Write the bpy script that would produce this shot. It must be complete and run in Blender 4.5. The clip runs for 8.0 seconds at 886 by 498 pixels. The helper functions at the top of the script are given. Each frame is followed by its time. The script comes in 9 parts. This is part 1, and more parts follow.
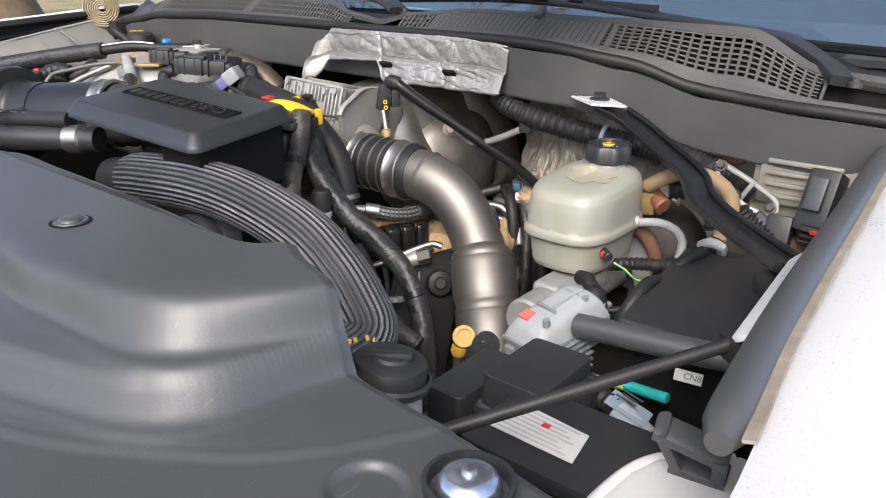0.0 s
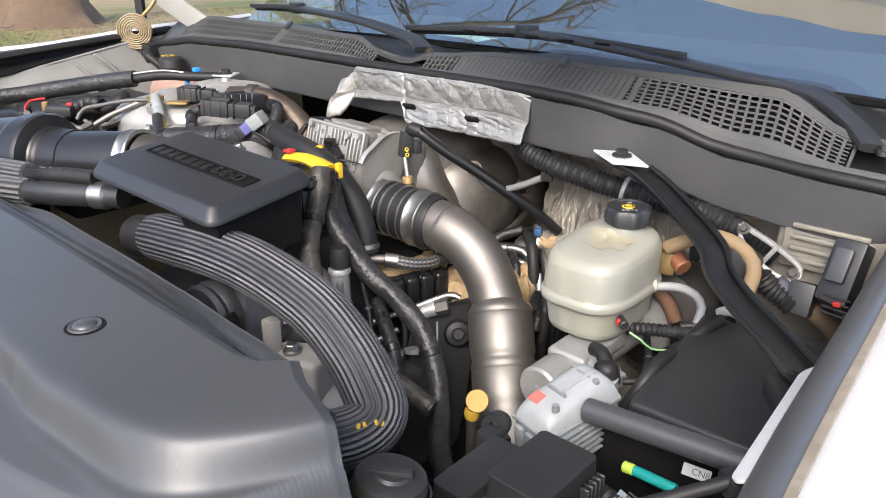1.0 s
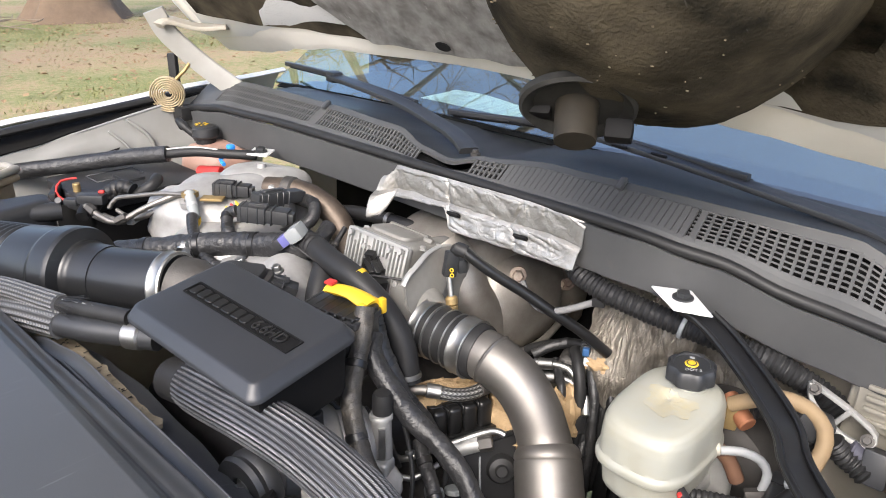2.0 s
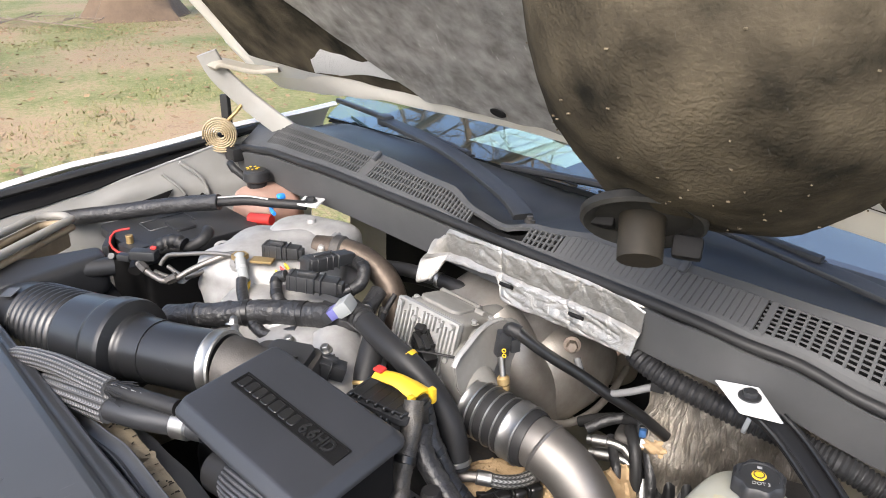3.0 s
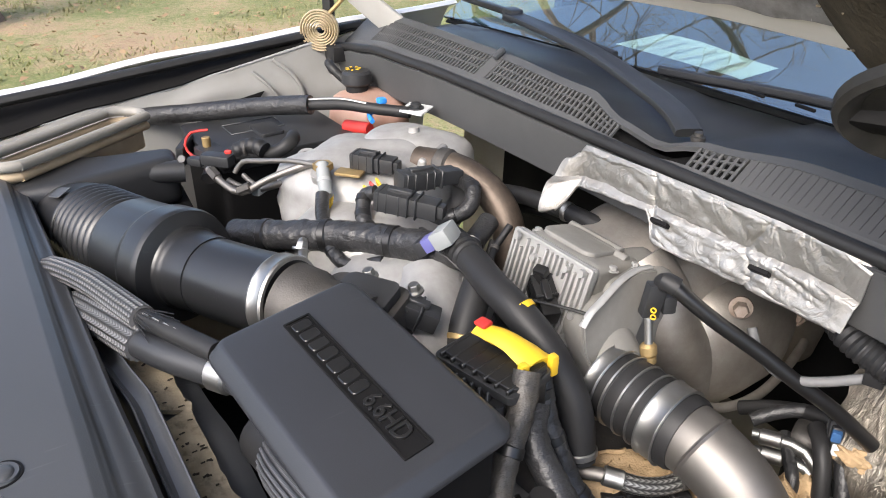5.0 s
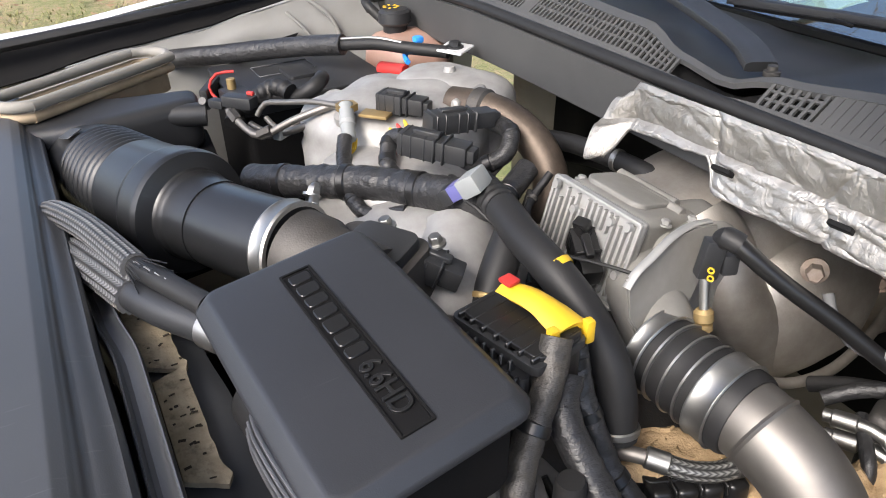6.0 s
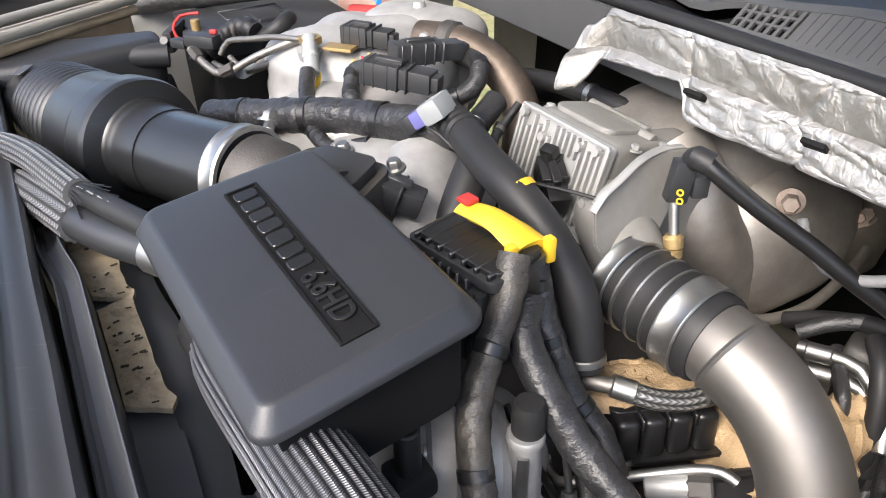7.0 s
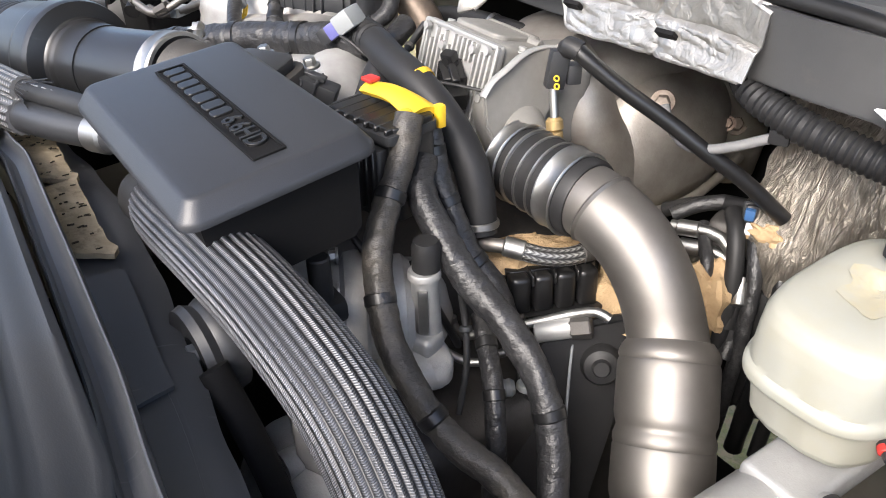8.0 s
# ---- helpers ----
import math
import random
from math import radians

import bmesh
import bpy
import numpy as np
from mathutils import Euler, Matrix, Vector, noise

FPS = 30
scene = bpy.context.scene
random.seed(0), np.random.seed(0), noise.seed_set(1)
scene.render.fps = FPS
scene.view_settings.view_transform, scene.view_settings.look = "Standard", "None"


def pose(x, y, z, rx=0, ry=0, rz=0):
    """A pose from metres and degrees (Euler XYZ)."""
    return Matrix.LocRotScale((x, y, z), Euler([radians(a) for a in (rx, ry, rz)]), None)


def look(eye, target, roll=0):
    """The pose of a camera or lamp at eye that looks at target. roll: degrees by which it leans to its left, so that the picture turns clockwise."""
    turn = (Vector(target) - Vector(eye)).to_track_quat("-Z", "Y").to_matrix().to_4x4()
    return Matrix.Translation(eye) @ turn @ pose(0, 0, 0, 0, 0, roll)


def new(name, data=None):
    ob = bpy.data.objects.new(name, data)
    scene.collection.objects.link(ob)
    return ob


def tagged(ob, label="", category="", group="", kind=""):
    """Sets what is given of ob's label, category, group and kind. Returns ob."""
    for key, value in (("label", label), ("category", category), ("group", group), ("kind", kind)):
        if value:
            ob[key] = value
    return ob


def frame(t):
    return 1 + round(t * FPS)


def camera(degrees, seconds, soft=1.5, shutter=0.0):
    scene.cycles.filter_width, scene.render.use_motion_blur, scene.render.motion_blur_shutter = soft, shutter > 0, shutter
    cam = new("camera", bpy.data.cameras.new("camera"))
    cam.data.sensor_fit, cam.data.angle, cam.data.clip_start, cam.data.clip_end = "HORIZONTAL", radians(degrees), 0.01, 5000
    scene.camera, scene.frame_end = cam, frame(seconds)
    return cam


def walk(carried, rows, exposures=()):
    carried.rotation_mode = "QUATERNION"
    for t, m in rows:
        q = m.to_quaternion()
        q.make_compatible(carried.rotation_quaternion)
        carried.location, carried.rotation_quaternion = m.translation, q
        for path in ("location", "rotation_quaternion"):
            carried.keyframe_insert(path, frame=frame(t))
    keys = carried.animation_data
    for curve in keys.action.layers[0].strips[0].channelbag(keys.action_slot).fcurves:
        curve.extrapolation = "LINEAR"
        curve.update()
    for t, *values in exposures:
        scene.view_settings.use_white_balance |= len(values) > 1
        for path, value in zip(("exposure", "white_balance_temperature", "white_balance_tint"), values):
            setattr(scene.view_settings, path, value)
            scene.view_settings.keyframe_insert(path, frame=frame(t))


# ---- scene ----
cam = camera(61.2, 8.0, soft=1.0)
PATH = [
    (0, (0.018, 0.03, 1.456), (-1.152, 1.487, 0.743), 0.4),
    (0.5, (0.028, 0.043, 1.479), (-1.185, 1.455, 0.749), 0.1),
    (1, (0.013, 0.067, 1.542), (-1.215, 1.453, 0.788), 0.4),
    (1.5, (-0.037, 0.088, 1.618), (-1.272, 1.461, 0.85), 0.9),
    (2, (-0.093, 0.126, 1.688), (-1.353, 1.474, 0.917), 1.3),
    (2.2, (-0.112, 0.141, 1.715), (-1.381, 1.476, 0.937), 1.4),
    (3.3, (-0.156, 0.18, 1.786), (-1.52, 1.403, 0.983), 0.2),
    (3.5, (-0.159, 0.185, 1.786), (-1.529, 1.393, 0.97), -0.0),
    (4, (-0.166, 0.187, 1.775), (-1.558, 1.342, 0.921), -0.3),
    (4.5, (-0.236, 0.227, 1.718), (-1.666, 1.299, 0.822), 0.1),
    (4.7, (-0.275, 0.26, 1.693), (-1.721, 1.293, 0.776), 0.3),
    (5.8, (-0.361, 0.371, 1.621), (-1.875, 1.189, 0.602), -1.4),
    (6, (-0.362, 0.37, 1.613), (-1.871, 1.176, 0.575), -1.5),
    (6.5, (-0.362, 0.375, 1.584), (-1.854, 1.168, 0.514), -1.5),
    (7, (-0.348, 0.392, 1.562), (-1.82, 1.198, 0.474), -1.5),
    (7.5, (-0.308, 0.403, 1.536), (-1.757, 1.251, 0.45), -1.5),
    (8, (-0.211, 0.354, 1.512), (-1.628, 1.271, 0.44), -1.1),
]
walk(cam, [(t, look(eye, target, roll)) for t, eye, target, roll in PATH], [(0, 1.38), (0.5, 1.48), (1, 1.58), (2, 1.75), (3.5, 1.78), (4.5, 1.71), (6, 1.61), (6.5, 1.68), (7, 1.93), (7.5, 2.0), (8, 1.98)])

# ---- world, sun and exposure ----
world = bpy.data.worlds.new("sky")
scene.world = world
world.use_nodes = True
wn = world.node_tree.nodes
sky = wn.new("ShaderNodeTexSky")
sky.sky_type, sky.sun_disc = "NISHITA", False
sky.sun_elevation, sky.sun_rotation = radians(42), radians(155)
sky.air_density, sky.dust_density, sky.ozone_density = 0.75, 3.0, 0.6
wn["Background"].inputs[1].default_value = 0.16
world.node_tree.links.new(sky.outputs[0], wn["Background"].inputs[0])
sun = new("sun", bpy.data.lights.new("sun", "SUN"))
sun.data.energy, sun.data.angle, sun.data.color = 1.3, radians(30), (1.0, 0.97, 0.94)
sun.matrix_world = look((1.5, -4.5, 6.0), (-0.9, 0.6, 1.2))


# ---- helpers of this scene ----
def thing(name, label, category, at=(0, 0, 0), group="", kind=""):
    ob = new(name)
    ob.location = at
    ob.empty_display_size = 0.05
    return tagged(ob, label, category, group, kind)


def part(name, bm, material, parent=None, label="", sharp=38):
    """Links a bmesh, built in world metres, as one mesh under a thing or a part."""
    root = parent
    while root is not None and root.parent is not None:
        root = root.parent
    if root is not None:
        bmesh.ops.translate(bm, vec=-root.location, verts=bm.verts)
    bm.normal_update()
    for f in bm.faces:
        f.smooth = True
    for e in bm.edges:
        e.smooth = not (e.is_manifold and e.calc_face_angle(0) > radians(sharp))
    me = bpy.data.meshes.new(name)
    bm.to_mesh(me)
    bm.free()
    for m in material if isinstance(material, (list, tuple)) else [material]:
        me.materials.append(m)
    ob = new(name, me)
    ob.parent = parent
    return tagged(ob, label)


def solo(name, bm, material, label, category, group="", kind="", sharp=38):
    """A thing of one mesh."""
    return tagged(part(name, bm, material, None, "", sharp), label, category, group, kind)


def join(*bms):
    out = bmesh.new()
    for b in bms:
        me = bpy.data.meshes.new("tmp")
        b.to_mesh(me)
        b.free()
        out.from_mesh(me)
        bpy.data.meshes.remove(me)
    return out


def rbox(x, y, z, sx, sy, sz, r=0.004, seg=2, rx=0, ry=0, rz=0, taper=1.0):
    """A box with rounded edges round the centre x, y, z; taper: how wide its foot is against its top."""
    bm = bmesh.new()
    bmesh.ops.create_cube(bm, size=1)
    for v in bm.verts:
        k = taper if v.co.z < 0 else 1
        v.co = Vector((v.co.x * sx * k, v.co.y * sy * k, v.co.z * sz))
    if r > 0:
        bmesh.ops.bevel(bm, geom=bm.edges[:], offset=min(r, 0.45 * min(sx, sy, sz)), segments=seg, affect="EDGES", profile=0.6)
    bmesh.ops.transform(bm, matrix=pose(x, y, z, rx, ry, rz), verts=bm.verts)
    return bm


def axis_pose(a, b):
    """The pose at a whose z looks at b."""
    a, b = Vector(a), Vector(b)
    return Matrix.Translation(a) @ (b - a).to_track_quat("Z", "Y").to_matrix().to_4x4()


def lathe(profile, m=Matrix(), n=24, squash=1.0):
    """Turns rows of radius and height round z, and lays the result at the pose m."""
    bm = bmesh.new()
    rings = []
    for r, z in profile:
        if r < 1e-6:
            rings.append([bm.verts.new((0, 0, z))])
        else:
            rings.append([bm.verts.new((r * math.cos(2 * math.pi * i / n), r * squash * math.sin(2 * math.pi * i / n), z)) for i in range(n)])
    for a, b in zip(rings, rings[1:]):
        for i in range(n):
            j = (i + 1) % n
            if len(a) == 1 and len(b) > 1:
                bm.faces.new((a[0], b[j], b[i]))
            elif len(b) == 1 and len(a) > 1:
                bm.faces.new((a[i], a[j], b[0]))
            elif len(a) > 1:
                bm.faces.new((a[i], a[j], b[j], b[i]))
    bmesh.ops.recalc_face_normals(bm, faces=bm.faces)
    bmesh.ops.transform(bm, matrix=m, verts=bm.verts)
    return bm


def rod(a, b, r, n=16, bevel=0.0, r2=None):
    """A round rod from a to b with slightly rounded ends."""
    L = (Vector(b) - Vector(a)).length
    r2 = r if r2 is None else r2
    e = bevel or min(0.15 * r, 0.15 * L)
    return lathe([(0, 0), (r - e, 0), (r, e), (r2, L - e), (r2 - e, L), (0, L)], axis_pose(a, b), n)


def spline(pts, step=0.01):
    """Points along a smooth curve through pts, about step metres apart."""
    p = [Vector(q) for q in pts]
    p = [2 * p[0] - p[1]] + p + [2 * p[-1] - p[-2]]
    out = []
    for i in range(1, len(p) - 2):
        k = max(2, int((p[i + 1] - p[i]).length / step))
        for j in range(k):
            t = j / k
            a, b, c, d = p[i - 1 : i + 3]
            out.append(0.5 * ((2 * b) + (c - a) * t + (2 * a - 5 * b + 4 * c - d) * t * t + (3 * b - a - 3 * c + d) * t ** 3))
    return out + [p[-2]]


def tube(pts, r, n=14, step=0.01, shape=None, flat=1.0, caps=True, up=(0, 0, 1)):
    """A hose along a smooth curve. shape(s, a): its radius against r, by the metres along it and the angle round it; flat squeezes it along up."""
    c = spline(pts, step)
    bm = bmesh.new()
    uv = bm.loops.layers.uv.new("uv")
    side, s, rings, where = None, 0.0, [], []
    for i, p in enumerate(c):
        t = (c[min(i + 1, len(c) - 1)] - c[max(i - 1, 0)]).normalized()
        if side is None:
            side = t.cross(Vector(up)).normalized()
        side = (side - t * side.dot(t)).normalized()
        top = side.cross(t)
        if i:
            s += (p - c[i - 1]).length
        ring = []
        for k in range(n):
            a = 2 * math.pi * k / n
            q = r * (shape(s, a) if shape else 1.0)
            ring.append(bm.verts.new(p + side * (q * math.cos(a)) + top * (q * flat * math.sin(a))))
        rings.append(ring)
        where.append(s)
    for i in range(len(rings) - 1):
        for k in range(n):
            j = (k + 1) % n
            f = bm.faces.new((rings[i][k], rings[i][j], rings[i + 1][j], rings[i + 1][k]))
            for loop, (u, v) in zip(f.loops, ((where[i], k), (where[i], k + 1), (where[i + 1], k + 1), (where[i + 1], k))):
                loop[uv].uv = (u, v / n)
    if caps:
        bm.faces.new(rings[0][::-1])
        bm.faces.new(rings[-1])
    bmesh.ops.recalc_face_normals(bm, faces=bm.faces)
    return bm


def corrugated(pitch=0.006, depth=0.1):
    return lambda s, a: 1 + depth * math.sin(2 * math.pi * s / pitch)


def wrapped(seed, depth=0.05):
    """Uneven wrapped tape: slow lumps and low spiral laps."""
    return lambda s, a: 1 + depth * (noise.noise(Vector((s * 30, seed, math.cos(a)))) + 0.35 * ((((s + 0.005 * noise.noise(Vector((s * 40, seed, 2)))) / 0.016 + a / 6.283) % 1.0) - 0.5) + 0.5 * noise.noise(Vector((s * 140, seed + 5, math.cos(a) * 2.5))))


def prism(outline, z0, z1, r=0.004, seg=2, m=Matrix(), draft=0.0):
    """An outline in x and y raised from z0 to z1, its edges rounded; draft shrinks the top."""
    bm = bmesh.new()
    cx, cy = (sum(q[i] for q in outline) / len(outline) for i in (0, 1))
    low = [bm.verts.new((x, y, z0)) for x, y in outline]
    top = [bm.verts.new((cx + (x - cx) * (1 - draft), cy + (y - cy) * (1 - draft), z1)) for x, y in outline]
    bm.faces.new(low[::-1])
    bm.faces.new(top)
    for i in range(len(low)):
        j = (i + 1) % len(low)
        bm.faces.new((low[i], low[j], top[j], top[i]))
    bmesh.ops.recalc_face_normals(bm, faces=bm.faces)
    if r > 0:
        bmesh.ops.bevel(bm, geom=bm.edges[:], offset=r, segments=seg, affect="EDGES", profile=0.6, clamp_overlap=True)
    bmesh.ops.transform(bm, matrix=m, verts=bm.verts)
    return bm


def sheet(nu, nv, f, thick=0.003):
    """A bent sheet: f(u, v) gives its points, u and v from 0 to 1; thickened against its normal."""
    bm = bmesh.new()
    g = [[bm.verts.new(f(i / nu, j / nv)) for j in range(nv + 1)] for i in range(nu + 1)]
    for i in range(nu):
        for j in range(nv):
            bm.faces.new((g[i][j], g[i + 1][j], g[i + 1][j + 1], g[i][j + 1]))
    bm.normal_update()
    if thick:
        back = [[bm.verts.new(g[i][j].co - g[i][j].normal * thick) for j in range(nv + 1)] for i in range(nu + 1)]
        for i in range(nu):
            for j in range(nv):
                bm.faces.new((back[i][j + 1], back[i + 1][j + 1], back[i + 1][j], back[i][j]))
        edge = [(i, 0) for i in range(nu)] + [(nu, j) for j in range(nv)] + [(i, nv) for i in range(nu, 0, -1)] + [(0, j) for j in range(nv, 0, -1)]
        for (i, j), (k, l) in zip(edge, edge[1:] + edge[:1]):
            bm.faces.new((g[k][l], g[i][j], back[i][j], back[k][l]))
    bmesh.ops.recalc_face_normals(bm, faces=bm.faces)
    return bm


def lerp(a, b, t):
    return a + (b - a) * t


def along(rows, x):
    """The value at x of rows of (x, value), smoothly."""
    if x <= rows[0][0]:
        return rows[0][1]
    for (a, p), (b, q) in zip(rows, rows[1:]):
        if x <= b:
            t = (x - a) / (b - a)
            return lerp(p, q, t * t * (3 - 2 * t))
    return rows[-1][1]


def ramp(rows, x):
    """The value at x of rows of (x, value), in straight runs."""
    if x <= rows[0][0]:
        return rows[0][1]
    for (a, p), (b, q) in zip(rows, rows[1:]):
        if x <= b:
            return lerp(p, q, (x - a) / (b - a))
    return rows[-1][1]


def blob(cx, cy, cz, rx, ry, rz, p=3.0, lump=0.05, seed=0.0, nu=32, nv=18, turn=0):
    """A cast, softly squared lump."""
    c, s = math.cos(radians(turn)), math.sin(radians(turn))

    def f(u, v):
        a, b = 2 * math.pi * u, math.pi * (v - 0.5)
        d = Vector((math.cos(b) * math.cos(a), math.cos(b) * math.sin(a), math.sin(b)))
        k = (abs(d.x) ** p + abs(d.y) ** p + abs(d.z) ** p) ** (-1 / p)
        k *= 1 + lump * noise.noise(d * 2.2 + Vector((seed, 0, 0)))
        x, y = d.x * k * rx, d.y * k * ry
        return Vector((cx + c * x - s * y, cy + s * x + c * y, cz + d.z * k * rz))

    return sheet(nu, nv, f, 0)


def hexbolt(p, toward, r=0.008, h=0.008, flange=True):
    """A hexagon bolt head on a flange, its foot at p."""
    m = axis_pose(p, toward)
    prof = [(0, 0), (r * 1.5, 0), (r * 1.5, h * 0.25), (r, h * 0.3)] if flange else [(0, 0), (r, 0)]
    a = lathe(prof + [(0, h * 0.3)], m, 18)
    b = lathe([(0, h * 0.25), (r, h * 0.25), (r, h * 0.9), (r * 0.85, h), (0, h)], m, 6)
    return join(a, b)


# ---- materials ----
def mat(name, color, other=None, rough=0.5, metal=0.0, size=0.05, grain=0.002, bump=0.1, mix=0.5, dust=0.0, dust_color=(0.42, 0.34, 0.24), spec=0.5, scratch=0.0):
    """A surface of two colours mixed by broad noise, with fine grain in relief and gloss, and patches of dust."""
    m = bpy.data.materials.new(name)
    m.use_nodes = True
    nt = m.node_tree
    N, L = nt.nodes, nt.links
    b = N["Principled BSDF"]
    geo = N.new("ShaderNodeTexCoord")
    n1 = N.new("ShaderNodeTexNoise")
    n1.inputs["Scale"].default_value, n1.inputs["Detail"].default_value, n1.inputs["Roughness"].default_value = 1 / size, 6, 0.6
    n2 = N.new("ShaderNodeTexNoise")
    n2.inputs["Scale"].default_value, n2.inputs["Detail"].default_value = 1 / grain, 3
    for n in (n1, n2):
        L.new(geo.outputs["Object"], n.inputs["Vector"])
    r1 = N.new("ShaderNodeMapRange")
    r1.inputs["From Min"].default_value, r1.inputs["From Max"].default_value = 0.35, 0.68
    r1.inputs["To Max"].default_value = mix
    L.new(n1.outputs[0], r1.inputs[0])
    c = N.new("ShaderNodeMix")
    c.data_type = "RGBA"
    other = other or tuple(v * 0.7 for v in color)
    c.inputs[6].default_value, c.inputs[7].default_value = (*color, 1), (*other, 1)
    L.new(r1.outputs[0], c.inputs[0])
    out = c.outputs[2]
    g = N.new("ShaderNodeMapRange")
    g.inputs["From Min"].default_value, g.inputs["From Max"].default_value = 0.3, 0.7
    g.inputs["To Min"].default_value, g.inputs["To Max"].default_value = max(0.02, rough - 0.08), min(1, rough + 0.1)
    mx = N.new("ShaderNodeMath")
    mx.operation = "MULTIPLY_ADD"
    mx.inputs[1].default_value, mx.inputs[2].default_value = 0.5, 0.25
    L.new(n2.outputs[0], mx.inputs[0])
    av = N.new("ShaderNodeMath")
    av.operation = "MULTIPLY_ADD"
    av.inputs[1].default_value = 0.5
    L.new(n1.outputs[0], av.inputs[0])
    L.new(mx.outputs[0], av.inputs[2])
    L.new(av.outputs[0], g.inputs[0])
    rough_out = g.outputs[0]
    metal_out = None
    if dust > 0:
        n3 = N.new("ShaderNodeTexNoise")
        n3.inputs["Scale"].default_value, n3.inputs["Detail"].default_value, n3.inputs["Roughness"].default_value = 0.6 / size, 9, 0.72
        L.new(geo.outputs["Object"], n3.inputs["Vector"])
        r3 = N.new("ShaderNodeMapRange")
        r3.inputs["From Min"].default_value, r3.inputs["From Max"].default_value = 0.72 - 0.32 * dust, 0.86 - 0.3 * dust
        r3.inputs["To Max"].default_value = min(1.0, 0.35 + 0.6 * dust)
        L.new(n3.outputs[0], r3.inputs[0])
        d = N.new("ShaderNodeMix")
        d.data_type = "RGBA"
        d.inputs[7].default_value = (*dust_color, 1)
        L.new(r3.outputs[0], d.inputs[0])
        L.new(out, d.inputs[6])
        out = d.outputs[2]
        rr = N.new("ShaderNodeMix")
        rr.inputs[3].default_value = 0.9
        L.new(r3.outputs[0], rr.inputs[0])
        L.new(rough_out, rr.inputs[2])
        rough_out = rr.outputs[0]
        if metal > 0:
            mm = N.new("ShaderNodeMath")
            mm.operation = "MULTIPLY_ADD"
            mm.inputs[1].default_value, mm.inputs[2].default_value = -metal, metal
            L.new(r3.outputs[0], mm.inputs[0])
            metal_out = mm.outputs[0]
    if scratch > 0:
        mp = N.new("ShaderNodeMapping")
        mp.inputs["Scale"].default_value, mp.inputs["Rotation"].default_value = (300, 14, 60), (0.3, 0.5, 0.7)
        L.new(geo.outputs["Object"], mp.inputs[0])
        n4 = N.new("ShaderNodeTexNoise")
        n4.inputs["Scale"].default_value, n4.inputs["Detail"].default_value = 1.0, 2
        L.new(mp.outputs[0], n4.inputs["Vector"])
        r4 = N.new("ShaderNodeMapRange")
        r4.inputs["From Min"].default_value, r4.inputs["From Max"].default_value, r4.inputs["To Max"].default_value = 0.70, 0.78, scratch
        L.new(n4.outputs[0], r4.inputs[0])
        d = N.new("ShaderNodeMix")
        d.data_type = "RGBA"
        d.inputs[7].default_value = (*(min(1, v * 2 + 0.12) for v in color), 1)
        L.new(r4.outputs[0], d.inputs[0])
        L.new(out, d.inputs[6])
        out = d.outputs[2]
    L.new(out, b.inputs["Base Color"])
    L.new(rough_out, b.inputs["Roughness"])
    if metal_out is not None:
        L.new(metal_out, b.inputs["Metallic"])
    else:
        b.inputs["Metallic"].default_value = metal
    b.inputs["Specular IOR Level"].default_value = spec
    if bump > 0:
        bu = N.new("ShaderNodeBump")
        bu.inputs["Strength"].default_value, bu.inputs["Distance"].default_value = bump, grain * 0.5
        L.new(n2.outputs[0], bu.inputs["Height"])
        L.new(bu.outputs[0], b.inputs["Normal"])
    return m


PLASTIC = mat("black_plastic", (0.018, 0.0188, 0.0205), (0.027, 0.028, 0.030), rough=0.36, size=0.08, grain=0.0012, bump=0.12, dust=0.08, scratch=0.12)
LIDPLAST = mat("grained_black_plastic", (0.01987, 0.02153, 0.02567), (0.02815, 0.02981, 0.03478), rough=0.33, size=0.1, grain=0.0009, bump=0.3, scratch=0.1, dust=0.05, dust_color=(0.16, 0.15, 0.13))
COVER = mat("grey_black_cover", (0.04522, 0.04769, 0.05179), (0.05919, 0.06166, 0.0666), rough=0.29, size=0.15, grain=0.0012, bump=0.14, scratch=0.22)
COWL = mat("weathered_cowl_plastic", (0.052, 0.0535, 0.055), (0.080, 0.080, 0.080), rough=0.50, size=0.12, grain=0.0015, bump=0.2, dust=0.16, dust_color=(0.13, 0.115, 0.095), spec=0.32)
RUBBER = mat("black_rubber", (0.013, 0.013, 0.0138), (0.022, 0.022, 0.022), rough=0.42, size=0.05, bump=0.08, dust=0.12, dust_color=(0.16, 0.13, 0.10), spec=0.3)
